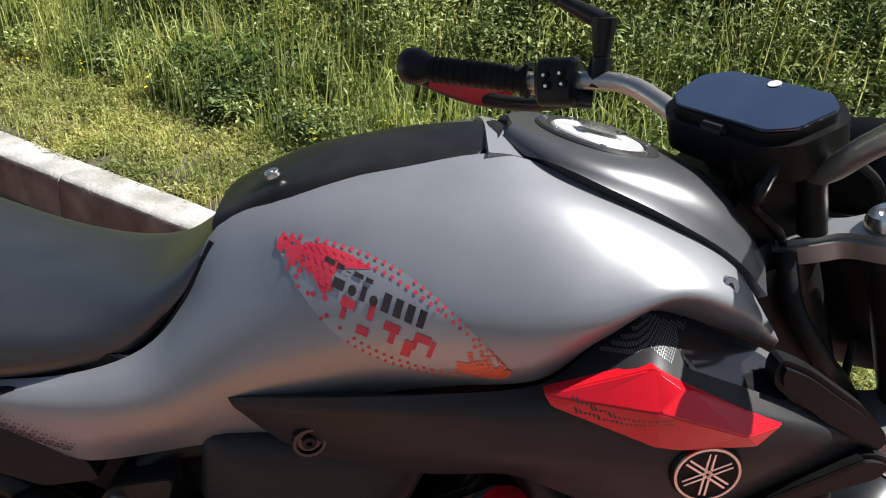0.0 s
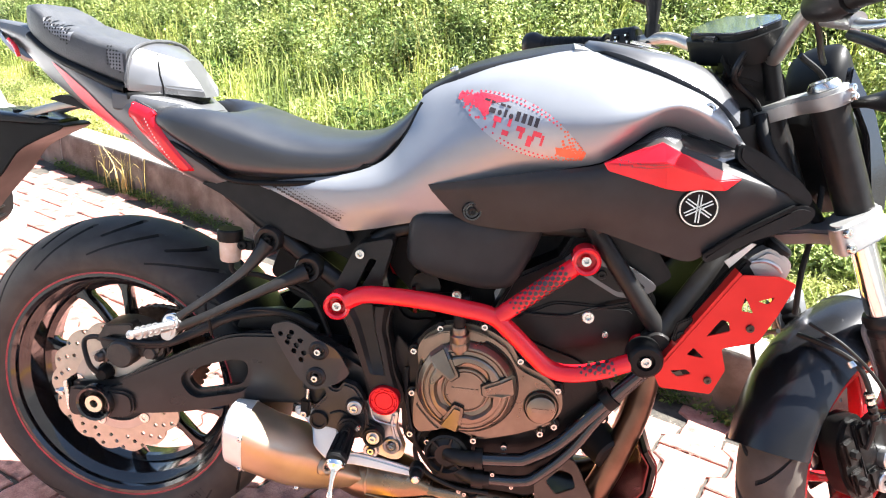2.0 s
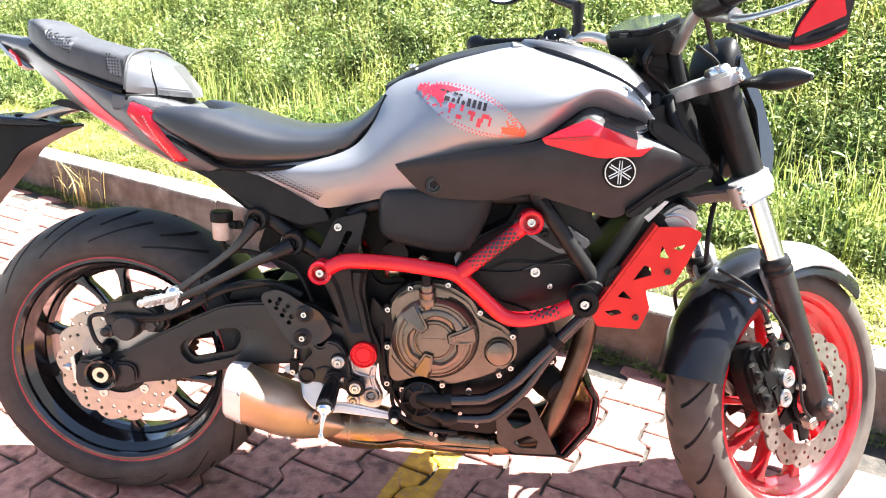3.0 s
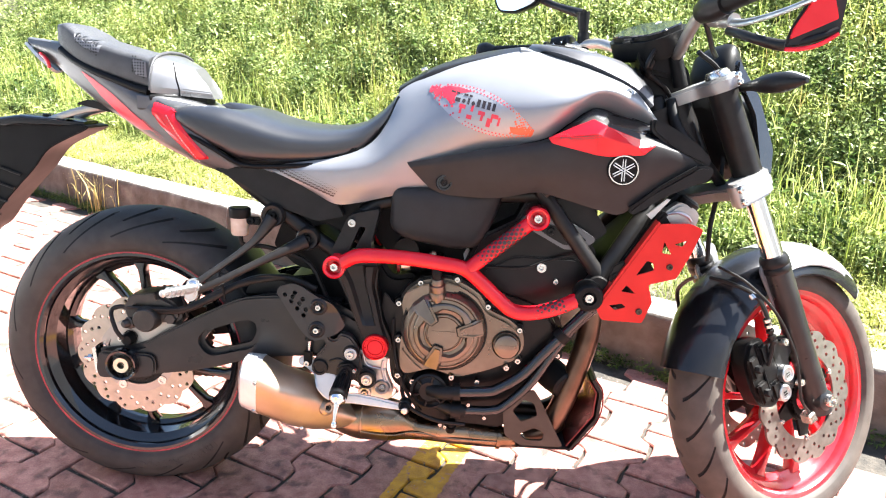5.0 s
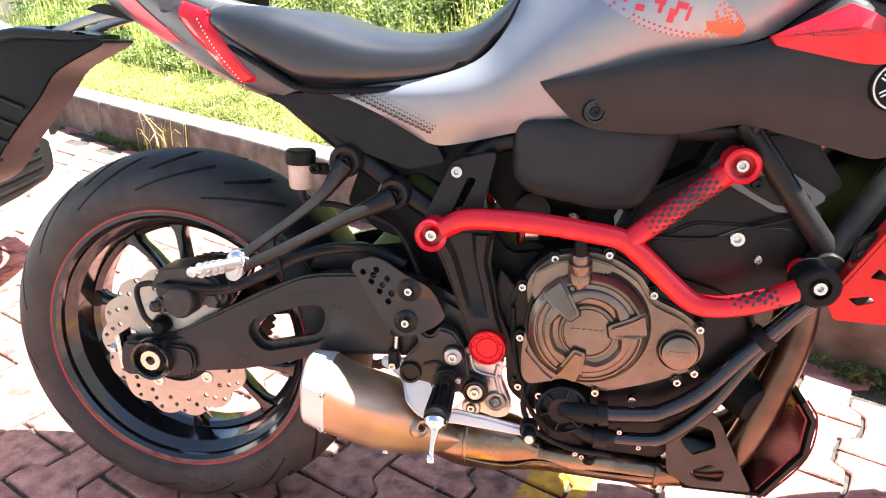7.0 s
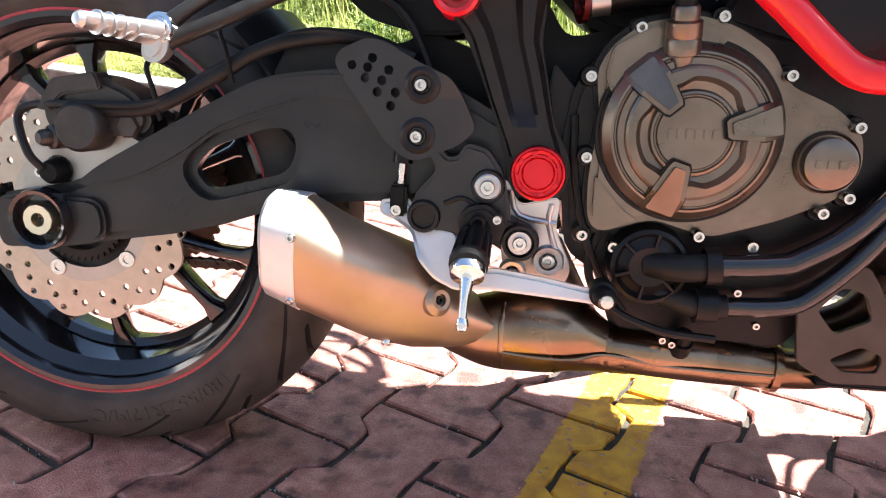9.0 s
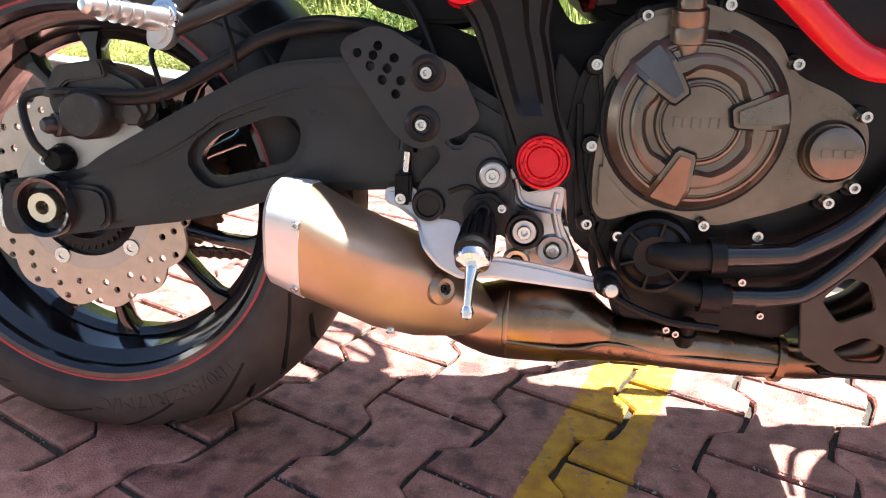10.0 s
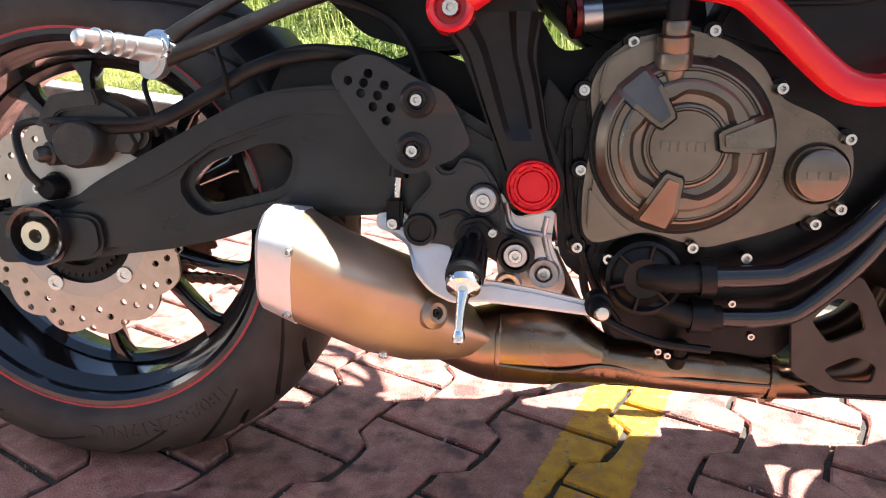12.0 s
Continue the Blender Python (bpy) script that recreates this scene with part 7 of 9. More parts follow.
def cowl_row(t):
    """A line across the cowl, from the arch (0) to the front face (1)."""
    half = [Vector(a).lerp(b, t) for a, b in zip(ARCH, FRONT)]
    drop = half[0] + Vector((0, -0.002, -0.0125))
    row = [drop] + half
    return [(p_.x, -p_.y, p_.z) for p_ in row] + [(p_.x, p_.y, p_.z) for p_ in reversed(row[:-1])]


bm = loft([cowl_row(t) for t in (0.0, 0.12, 0.3, 0.5, 0.75, 1.0)], closed_ring=False)
bmesh.ops.bevel(bm, geom=[e for e in bm.edges if len(e.link_faces) == 2 and e.calc_face_angle(0) > 0.35], offset=0.0022, segments=3, affect="EDGES", clamp_overlap=True)
P("pillion_cowl", bm, "cover", pil, "pale grey faceted cowl of the pillion seat", 16)
P("cowl_lip", loft([superring(x, 0, 0.862, w, 0.01, 40, 5) for x, w in ((0.05, 0.108), (0.066, 0.12), (0.095, 0.1), (0.135, 0.04), (0.145, 0.025))]), "dark", pil)
P("cowl_seam", tube([Vector(p_) + Vector((0, -0.0006, 0.0004)) for p_ in cowl_row(0.46)[:5]], 0.0014, 6, 0), "dark", pil)
arch = [(0.068, -0.1235, 0.876), (0.068, -0.1225, 0.9), (0.068, -0.108, 0.927), (0.069, -0.085, 0.9425), (0.069, -0.04, 0.9505), (0.069, 0.0, 0.952), (0.069, 0.04, 0.9505), (0.069, 0.085, 0.9425), (0.068, 0.108, 0.927), (0.068, 0.122, 0.89)]
P("cowl_piping", tube(arch, 0.0035, 8), "seatgrey", pil)
ptree = tree_of(pil)
decal("mesh_patch", [(-0.1, 0.983), (-0.078, 0.984), (-0.038, 0.958), (-0.042, 0.944), (-0.075, 0.952), (-0.098, 0.968)], ptree, "weave", pil, 0.0008, 2)
decal("mesh_patch", [(0.028, 0.936), (0.058, 0.93), (0.06, 0.9), (0.036, 0.905)], ptree, "weave", pil, 0.0008, 2)
for cx, cz, cols in ((-0.068, 0.963, 9), (0.045, 0.918, 5)):
    for i in range(cols):
        for j in range(6):
            x = cx + (i - cols / 2) * 0.0058
            z = cz + (j - 2.5) * 0.0055 - (x - cx) * 0.5 + (0.0027 if i % 2 else 0)
            decal("seat_dot", circle(x, z, 0.0017, 6), ptree, "dark", pil, 0.0013)
P("tail_lamp", sheet([[(-0.238, -0.02, 0.962), (-0.2, -0.042, 0.935), (-0.175, -0.05, 0.917)], [(-0.24, 0.0, 0.958), (-0.215, 0.0, 0.93), (-0.185, 0.0, 0.905)], [(-0.238, 0.02, 0.962), (-0.2, 0.042, 0.935), (-0.175, 0.05, 0.917)]], 5, 5, 0.006), "lens", tail, "clear tail lamp with a red edge")
P("lamp_edge", tube([(-0.194, -0.046, 0.938), (-0.18, -0.052, 0.929), (-0.175, -0.053, 0.92), (-0.175, -0.05, 0.911)], 0.004, 8), "taillens", tail)
P("under_panel", prism([(0.19, 0.728), (0.27, 0.736), (0.37, 0.716), (0.44, 0.672), (0.455, 0.645), (0.4, 0.632), (0.33, 0.655), (0.25, 0.7)], -0.121, -0.095, 0.005, round_r=0.008), "black", tail, "black side panel below the seat")
for k in range(30):
    for j in range(4):
        t = k / 29
        x, z = 0.322 + 0.112 * t + 0.004 * j, 0.734 - 0.047 * t + 0.0048 * j + (0.0012 if k % 2 else 0)
        decal("panel_dot", circle(x, z, 0.0021 * (1 - 0.24 * j), 6), ttree, "stickdark", tank, 0.0008)
# plate carrier behind the tail
car_o = [(-0.335, 0.772), (-0.325, 0.795), (-0.26, 0.802), (-0.18, 0.792), (-0.11, 0.797), (-0.1, 0.79), (-0.158, 0.7625), (-0.196, 0.7414), (-0.225, 0.7), (-0.262, 0.662), (-0.3, 0.62), (-0.345, 0.56), (-0.4, 0.53), (-0.42, 0.56), (-0.36, 0.64), (-0.32, 0.71), (-0.325, 0.755)]
carr = P("plate_carrier", prism(car_o, -0.045, 0.045, 0.012, round_r=0.02), "dark", bike, "black plastic tail carrier with a rear mudguard")
for s in (-1, 1):
    P("carrier_strut", tube([(-0.21, 0.04 * s, 0.795), (-0.12, 0.042 * s, 0.826), (-0.02, 0.045 * s, 0.846), (0.04, 0.05 * s, 0.84)], 0.0075, 10, flat=0.6), "bar", carr, "bare metal strut")
P("carrier_base", prism([(-0.125, 0.84), (-0.1, 0.85), (0.05, 0.828), (0.06, 0.8), (-0.02, 0.82)], -0.05, 0.05, 0.006, round_r=0.008), "black", carr)
P("carrier_top", loft([superring(x, 0, z, w, h, 24, 4) for x, z, w, h in ((-0.345, 0.786, 0.03, 0.008), (-0.32, 0.79, 0.058, 0.012), (-0.24, 0.802, 0.066, 0.012), (-0.17, 0.8, 0.056, 0.009), (-0.12, 0.797, 0.03, 0.006))]), "fender", carr, "satin dark top plate of the carrier")
for k in range(6):
    P("flap_rib", tube([(-0.3 - 0.018 * k, -0.0475, 0.7 - 0.03 * k), (-0.255 - 0.017 * k, -0.0475, 0.685 - 0.03 * k)], 0.003, 6, 0), "black", carr)
for x in (-0.2, -0.15):
    P("carrier_bolt", bolt((x, -0.03, 0.8105), 0.008, 0.004, (0, 0, 1)), "dark", carr)
P("number_plate_lamp", block(-0.352, -0.32, -0.03, 0.03, 0.745, 0.77, 0.006), "lens", carr)


# ---- front end, turned to the left ----
FWD = Vector((math.cos(RAKE), 0, math.sin(RAKE)))
LOCAL = TURN_FORK @ Matrix(((FWD.x, 0, S_AXIS.x, S_FOOT.x), (0, 1, 0, 0), (FWD.z, 0, S_AXIS.z, S_FOOT.z), (0, 0, 0, 1)))


def F(name, bm, material, parent=bike, label="", sharp=38):
    """A part given in the fork's own axes: ahead of the steering axis, left, and up along it."""
    bm.transform(LOCAL)
    return P(name, bm, material, parent, label, sharp)


OFF, AXLE = 0.0356, 0.2869
wheel_m = LOCAL @ Matrix.Translation((OFF, 0, AXLE))
front_wheel = wheel_set("front_wheel", wheel_m, 0.297, 0.219, 0.062, 0.05, [(9.2 + 36 * k, 9.2) for k in range(10)], front_groove, "redrim", "redrim", 0.042, 0.06, False, "red cast ten-spoke front wheel")
for s in (-1, 1):
    bm = brake_disc(0.092, 0.141, 0.005, 60, 15, -0.0025)
    bm.transform(wheel_m @ Matrix.Translation((0, 0.072 * s, 0)))
    P("brake_disc", bm, "frontdisc", front_wheel, "drilled wave-edged steel brake disc")
    bm = prism([(0.088 * math.cos(a) * (1.0 if k % 4 < 2 else 0.62), 0.088 * math.sin(a) * (1.0 if k % 4 < 2 else 0.62)) for k, a in ((k, 2 * math.pi * k / 24) for k in range(24))], -0.003, 0.003, 0.001, [circle(0, 0, 0.03, 20)])
    bm.transform(wheel_m @ Matrix.Translation((0, 0.066 * s, 0)))
    P("disc_spider", bm, "engine", front_wheel)
    for k in range(6):
        a = 2 * math.pi * k / 6 + 0.13
        bm = bolt((0.09 * math.cos(a), 0, 0.09 * math.sin(a)), 0.006, 0.004, (0, s, 0))
        bm.transform(wheel_m @ Matrix.Translation((0, 0.075 * s, 0)))
        P("bolt", bm, "bolt", front_wheel)
bm = prism([((0.052 if k % 2 else 0.047) * math.cos(2 * math.pi * k / 80), (0.052 if k % 2 else 0.047) * math.sin(2 * math.pi * k / 80)) for k in range(80)], -0.0015, 0.0015, 0, [circle(0, 0, 0.036, 30)])
bm.transform(wheel_m @ Matrix.Translation((0, -0.078, 0)))
P("sensor_ring", bm, "engine", front_wheel)

forks = F("front_fork", tube([(OFF, -0.1, 0.775), (OFF, -0.1, 0.99)], 0.029, 28, 0), "frame", bike, "black telescopic front fork with chrome tubes")
F("fork_cover", tube([(OFF, 0.1, 0.775), (OFF, 0.1, 0.99)], 0.029, 24, 0), "frame", forks)
for s in (-1, 1):
    y = 0.1 * s
    F("stanchion", tube([(OFF, y, 0.58), (OFF, y, 0.79)], 0.0215, 28, 0), "chrome", forks, "chrome fork tube")
    F("dust_seal", lathe([(0.0215, 0.018), (0.026, 0.016), (0.029, 0.008), (0.03, 0.0), (0.028, -0.004), (0.03, -0.008), (0.03, -0.016), (0.027, -0.02)], (OFF, y, 0.604), (0, 0, 1), 28), "black", forks)
    F("fork_leg", tube([(OFF, y, 0.602), (OFF, y, 0.53), (OFF, y, 0.41), (OFF, y, 0.32), (OFF, y, 0.256)], 0, 28, 4, radii=[0.028, 0.0275, 0.026, 0.0265, 0.024]), "swing", forks, "black fork leg")
    F("axle_lug", lathe([(0.0, 0.012), (0.014, 0.012), (0.022, 0.008), (0.024, 0.0), (0.024, -0.035)], (OFF, y - 0.016 * (1 if s < 0 else -1), AXLE), (0, s, 0), 28), "swing", forks)
    F("axle_nut", lathe([(0.0, 0.005), (0.007, 0.005), (0.008, 0.012), (0.012, 0.012), (0.0135, 0.006), (0.0135, 0.0)], (OFF, y + s * 0.028, AXLE), (0, s, 0), 12), "bolt", forks)
    cz = AXLE + 0.078
    lo_, hi_ = sorted((0.052 * s, 0.098 * s))
    calp = F("front_brake_caliper", prism([(-0.128, 0.395), (-0.124, 0.452), (-0.098, 0.486), (-0.06, 0.482), (-0.036, 0.42), (-0.045, 0.345), (-0.078, 0.327), (-0.118, 0.35)], lo_, hi_, 0.007, round_r=0.012), "engine", bike, "dark cast front brake caliper")
    for u0, u1, z0, z1 in ((-0.122, -0.094, 0.412, 0.46), (-0.118, -0.09, 0.355, 0.402), (-0.086, -0.06, 0.43, 0.472), (-0.084, -0.056, 0.345, 0.385)):
        lo_, hi_ = sorted((0.096 * s, 0.108 * s))
        F("caliper_pad", block(u0, u1, lo_, hi_, z0, z1, 0.005), "engine", calp)
    lo_, hi_ = sorted((0.094 * s, 0.103 * s))
    F("caliper_rib", block(-0.088, -0.082, lo_, hi_, 0.345, 0.475, 0.002), "black", calp)
    for u, z in ((-0.108, 0.435), (-0.104, 0.38)):
        F("caliper_bolt", lathe([(0.0, 0.012), (0.007, 0.012), (0.0085, 0.009), (0.0085, -0.006)], (u, 0.106 * s, z), (0, s, 0), 6), "dark", calp)
    for px_, pz_ in ((-0.033, 0.384), (-0.056, 0.352)):
        F("piston_cap", lathe([(0.0, 0.002), (0.0105, 0.002), (0.012, 0.004), (0.0155, 0.004), (0.0175, 0.002), (0.018, -0.012)], (px_, 0.108 * s, pz_), (0, s, 0), 28), "alu", calp, "round silver piston cap")
        lo_, hi_ = sorted((0.109 * s, 0.1112 * s))
        for k in range(2):
            F("cap_mark", block(px_ - 0.005, px_ + 0.005, lo_, hi_, pz_ - 0.004 + 0.005 * k, pz_ - 0.0015 + 0.005 * k, 0.0004), "dark", calp)
    lo_, hi_ = sorted((0.075 * s, 0.098 * s))
    F("caliper_lug", prism([(-0.05, 0.455), (-0.018, 0.46), (0.018, 0.445), (0.022, 0.42), (-0.006, 0.4), (0.0, 0.36), (-0.016, 0.335), (-0.044, 0.35)], lo_, hi_, 0.004, round_r=0.008), "swing", calp)
    for px_, pz_ in ((-0.013, 0.447), (-0.003, 0.347)):
        F("bolt", bolt((px_, 0.102 * s, pz_), 0.008, 0.01, (0, s, 0)), "bolt", calp)
    F("caliper_line", tube([(-0.075, 0.105 * s, cz + 0.06), (-0.058, 0.117 * s, cz + 0.1), (-0.05, 0.118 * s, cz + 0.16), (-0.05, 0.105 * s, cz + 0.205), (-0.058, 0.06 * s, cz + 0.235), (-0.066, 0.02 * s, cz + 0.25)], 0.0045, 8), "hose", calp)
F("sensor_lead", tube([(-0.02, -0.12, 0.29), (-0.035, -0.125, 0.33), (-0.02, -0.13, 0.42), (-0.03, -0.125, 0.52), (-0.055, -0.1, 0.6), (-0.065, -0.05, 0.64)], 0.003, 8), "hose", forks)
for k in range(5):
    F("line_grommet", lathe([(0.0055, -0.004), (0.008, -0.003), (0.008, 0.003), (0.0055, 0.004)], (-0.054, -0.1185, 0.47 + 0.012 * k), (0, 0, 1), 12, closed=True), "bolt" if k > 2 else "frame", forks)
F("hose_clamp", lathe([(0.0065, -0.005), (0.0085, -0.005), (0.0085, 0.005), (0.0065, 0.005)], (-0.052, -0.1, 0.568), (0.2, 0.6, 1), 12, closed=True), "bolt", forks)
F("sensor_boss", block(-0.028, -0.005, -0.125, -0.1, 0.262, 0.285, 0.003), "bolt", forks)


def flat_z(outline, z0, z1, bevel=0.003, round_r=0.0, holes=()):
    bm = prism(outline, z0, z1, bevel, holes, round_r)
    bm.transform(Matrix(((1, 0, 0, 0), (0, 0, 1, 0), (0, 1, 0, 0), (0, 0, 0, 1))))
    bmesh.ops.recalc_face_normals(bm, faces=bm.faces)
    return bm


def clamp_arm(y1, wide, tip):
    """Half of a fork clamp from above: a slim arm from the steering stem that widens into an eye round the tube."""
    return [(-0.036, 0.0), (-0.03, 0.032), (-0.012 - wide, 0.058), (OFF - tip, y1 - 0.03), (OFF - tip - 0.002, y1 + 0.012), (OFF - 0.018, y1 + 0.036), (OFF + 0.02, y1 + 0.038), (OFF + 0.037, y1 + 0.015), (OFF + 0.034, y1 - 0.02), (0.036, 0.05), (0.04, 0.0)]


def both_sides(half):
    return [(x, -y) for x, y in half] + [(x, y) for x, y in reversed(half) if y > 0]


topc = F("top_fork_clamp", flat_z(both_sides(clamp_arm(0.1, 0.0, 0.034)), 0.974, 1.002, 0.006, 0.012), "clamp", bike, "grey forged top fork clamp")
for s in (-1, 1):
    F("fork_cap", lathe([(0.0, 0.008), (0.011, 0.008), (0.012, 0.012), (0.02, 0.012), (0.024, 0.006), (0.025, 0.0)], (OFF, 0.1 * s, 1.003), (0, 0, 1), 28), "bolt", topc)
    for z in (0.982, 0.996):
        F("bolt", bolt((OFF + 0.008, 0.139 * s, z), 0.006, 0.005, (0, s, 0)), "bolt", topc)
lowc = F("lower_fork_clamp", flat_z(both_sides(clamp_arm(0.1, 0.012, 0.062)), 0.765, 0.79, 0.005, 0.012), "clamp", bike, "grey forged lower fork clamp")
for s in (-1, 1):
    F("clamp_eye", flat_z([(OFF - 0.075, 0.105 * s), (OFF - 0.078, 0.13 * s), (OFF - 0.03, 0.137 * s), (OFF + 0.008, 0.139 * s), (OFF + 0.034, 0.122 * s), (OFF + 0.036, 0.09 * s), (OFF + 0.01, 0.064 * s), (OFF - 0.025, 0.068 * s)], 0.752, 0.802, 0.005, 0.012), "clamp", lowc)
    for z in (0.765, 0.79):
        F("clamp_bolt", bolt((-0.034, 0.1355 * s, z), 0.0075, 0.005, (0, s, 0)), "bolt", lowc)
F("steering_nut", lathe([(0.0, 0.02), (0.014, 0.02), (0.018, 0.014), (0.018, 0.008), (0.026, 0.006), (0.026, -0.006)], (0, 0, 1.002), (0, 0, 1), 24), "alu", topc)
F("ignition_lock", lathe([(0.0, 0.012), (0.012, 0.012), (0.02, 0.008), (0.022, 0.0), (0.024, -0.04)], (-0.045, 0.0, 0.998), (0, 0, 1), 24), "black", topc)
F("wiring_sleeve", tube([(-0.03, -0.03, 0.99), (-0.05, -0.045, 0.94), (-0.04, -0.06, 0.88), (0.0, -0.05, 0.82), (0.03, -0.04, 0.76)], 0.011, 10), "hose", topc)
F("brake_hose", tube([(0.05, -0.06, 1.06), (0.09, -0.06, 1.0), (0.08, -0.04, 0.9), (0.04, -0.03, 0.8), (-0.03, -0.03, 0.72), (-0.06, -0.02, 0.65)], 0.005, 8), "hose", topc)

# front mudguard
secs = []
for k in range(17):
    a = radians(167 - 117 * k / 16)
    ring_o, ring_i = [], []
    wide = 0.087 - 0.01 * abs(k - 8) / 8
    for j in range(13):
        q = -1 + 2 * j / 12
        y = wide * math.sin(q * 1.45) / math.sin(1.45)
        r = 0.326 - 0.078 * (1 - math.cos(q * 1.45)) + 0.012 * (k / 16)
        ring_o.append((r * math.cos(a), y, r * math.sin(a)))
        ring_i.append(((r - 0.004) * math.cos(a), y * 0.97, (r - 0.004) * math.sin(a)))
    secs.append(ring_o + ring_i[::-1])
bm = loft(secs)
bm.transform(Matrix.Translation((OFF, 0, AXLE)) @ Matrix.Rotation(RAKE, 4, "Y"))
fend = F("front_mudguard", bm, "fender", bike, "satin black front mudguard with a grey tip", 45)
secs = []
for k in range(9):
    a = radians(104 - 60 * k / 8)
    ring_o, ring_i = [], []
    for j in range(9):
        q = -1 + 2 * j / 8
        w = 0.089 * (1 - 0.4 * (k / 8) ** 2)
        y = w * math.sin(q * 1.3) / math.sin(1.3)
        r = 0.333 + 0.016 * k / 8 - 0.07 * (1 - math.cos(q * 1.3))
        ring_o.append((r * math.cos(a), y, r * math.sin(a)))
        ring_i.append(((r - 0.003) * math.cos(a), y * 0.98, (r - 0.003) * math.sin(a)))
    secs.append(ring_o + ring_i[::-1])
bm = loft(secs)
bm.transform(Matrix.Translation((OFF, 0, AXLE)) @ Matrix.Rotation(RAKE, 4, "Y"))
F("mudguard_tip", bm, "tank", fend, "matt grey tip of the mudguard", 45)
for s in (-1, 1):
    F("mudguard_brace", prism([(0.01, 0.5), (0.06, 0.47), (0.075, 0.55), (0.08, 0.63), (0.05, 0.65), (0.0, 0.6)], min(0.083 * s, 0.0905 * s), max(0.083 * s, 0.0905 * s), 0.002, round_r=0.01), "tank", fend, "grey side plate of the mudguard")
    F("brace_print", prism([(0.062, 0.5), (0.07, 0.53), (0.077, 0.6), (0.062, 0.61)], min(0.091 * s, 0.0916 * s), max(0.091 * s, 0.0916 * s), 0), "stickred", fend)
    F("bolt", bolt((0.055, 0.092 * s, 0.48), 0.006, 0.003, (0, s, 0)), "gold", fend)

# headlamp and indicators
lampb = F("headlamp", loft([superring(x, 0, z, w, h, 28, 3.0) for x, z, w, h in ((0.055, 0.89, 0.05, 0.06), (0.08, 0.88, 0.085, 0.1), (0.12, 0.865, 0.088, 0.1), (0.145, 0.855, 0.075, 0.085))]), "black", bike, "black headlamp with cowl fins")
F("headlamp_lens", loft([superring(x, 0, 0.85, w, h, 28, 3.0) for x, w, h in ((0.135, 0.078, 0.088), (0.155, 0.065, 0.072), (0.163, 0.04, 0.05))]), "carglass", lampb)
F("fly_screen", loft([superring(x, 0, z, w, h, 28, 3.5) for x, z, w, h in ((0.1, 0.965, 0.04, 0.02), (0.125, 0.98, 0.055, 0.04), (0.15, 0.995, 0.058, 0.05), (0.175, 1.005, 0.05, 0.045), (0.19, 1.0, 0.035, 0.03))]), "dark", lampb)
for s in (-1, 1):
    F("lamp_fin", prism([(0.075, 0.8), (0.1, 0.77), (0.13, 0.82), (0.135, 0.93), (0.11, 1.02), (0.09, 0.99), (0.105, 0.9)], min(0.088 * s, 0.1 * s), max(0.088 * s, 0.1 * s), 0.004, round_r=0.01), "gloss", lampb)
    ind = F("indicator", tube([(0.077, 0.09 * s, 0.966), (0.067, 0.14 * s, 0.966), (0.058, 0.185 * s, 0.964), (0.054, 0.23 * s, 0.959), (0.051, 0.27 * s, 0.954)], 0, 18, 5, radii=[0.0085, 0.01, 0.019, 0.0185, 0.005], flat=0.8), "black", bike, "black indicator with a clear lens")
    F("indicator_lens", tube([(0.066, 0.185 * s, 0.965), (0.064, 0.225 * s, 0.961), (0.058, 0.266 * s, 0.955)], 0, 14, 4, radii=[0.009, 0.0165, 0.005], flat=0.8), "lens", ind)

# ---- bars and controls ----
barm = P("handlebar", tube([(0.724, 0.31, 0.995), (0.8, 0.275, 0.998), (0.878, 0.24, 1.003), (0.93, 0.208, 1.014), (0.972, 0.17, 1.02), (1.004, 0.12, 1.008), (1.03, 0.07, 0.99), (1.07, 0.03, 0.985), (1.09, -0.03, 0.985), (1.096, -0.07, 0.995), (1.099, -0.115, 1.03), (1.106, -0.16, 1.058), (1.118, -0.22, 1.066), (1.15, -0.33, 1.085), (1.17, -0.4, 1.096)], 0.0115, 16, 5), "bar", bike, "bronze-grey metal handlebar")
for x, y in ((1.06, 0.045), (1.092, -0.05)):
    P("bar_riser", tube([(x + 0.02, y, 0.93), (x, y, 0.995)], 0.014, 18, 0), "dark", barm)
    P("riser_cap", block(x - 0.018, x + 0.018, y - 0.016, y + 0.016, 0.99, 1.008, 0.005), "dark", barm)
gl0, gl1 = Vector((0.735, 0.305, 0.996)), Vector((0.866, 0.246, 1.002))
gl = P("left_grip", tube([gl0, gl0.lerp(gl1, 0.5), gl1], 0.0165, 20, 3), "dark", barm, "black rubber left grip")
for k in range(12):
    P("grip_rib", lathe([(0.0164, -0.002), (0.0176, -0.0015), (0.0176, 0.0015), (0.0164, 0.002)], gl0.lerp(gl1, 0.12 + 0.07 * k), gl1 - gl0, 20, closed=True), "dark", gl)
P("bar_end", lathe([(0.0, 0.02), (0.016, 0.02), (0.023, 0.014), (0.025, 0.004), (0.025, -0.006), (0.018, -0.02), (0.014, -0.03)], gl0 + Vector((-0.012, 0.006, 0)), gl0 - gl1, 28), "black", gl)
P("grip_flange", lathe([(0.016, -0.003), (0.023, -0.003), (0.023, 0.003), (0.016, 0.003)], gl1, gl1 - gl0, 28, closed=True), "dark", gl)
sw = P("left_switch_box", loft([superring(0, 0, 0, w, h, 24, 4) for w, h in ((0.018, 0.02), (0.022, 0.028), (0.022, 0.028), (0.018, 0.02))]), "black", bike, "black switch box with white signs")
me_ = sw.data
secs = []
c0, c1 = Vector((0.882, 0.237, 1.003)), Vector((0.925, 0.212, 1.012))
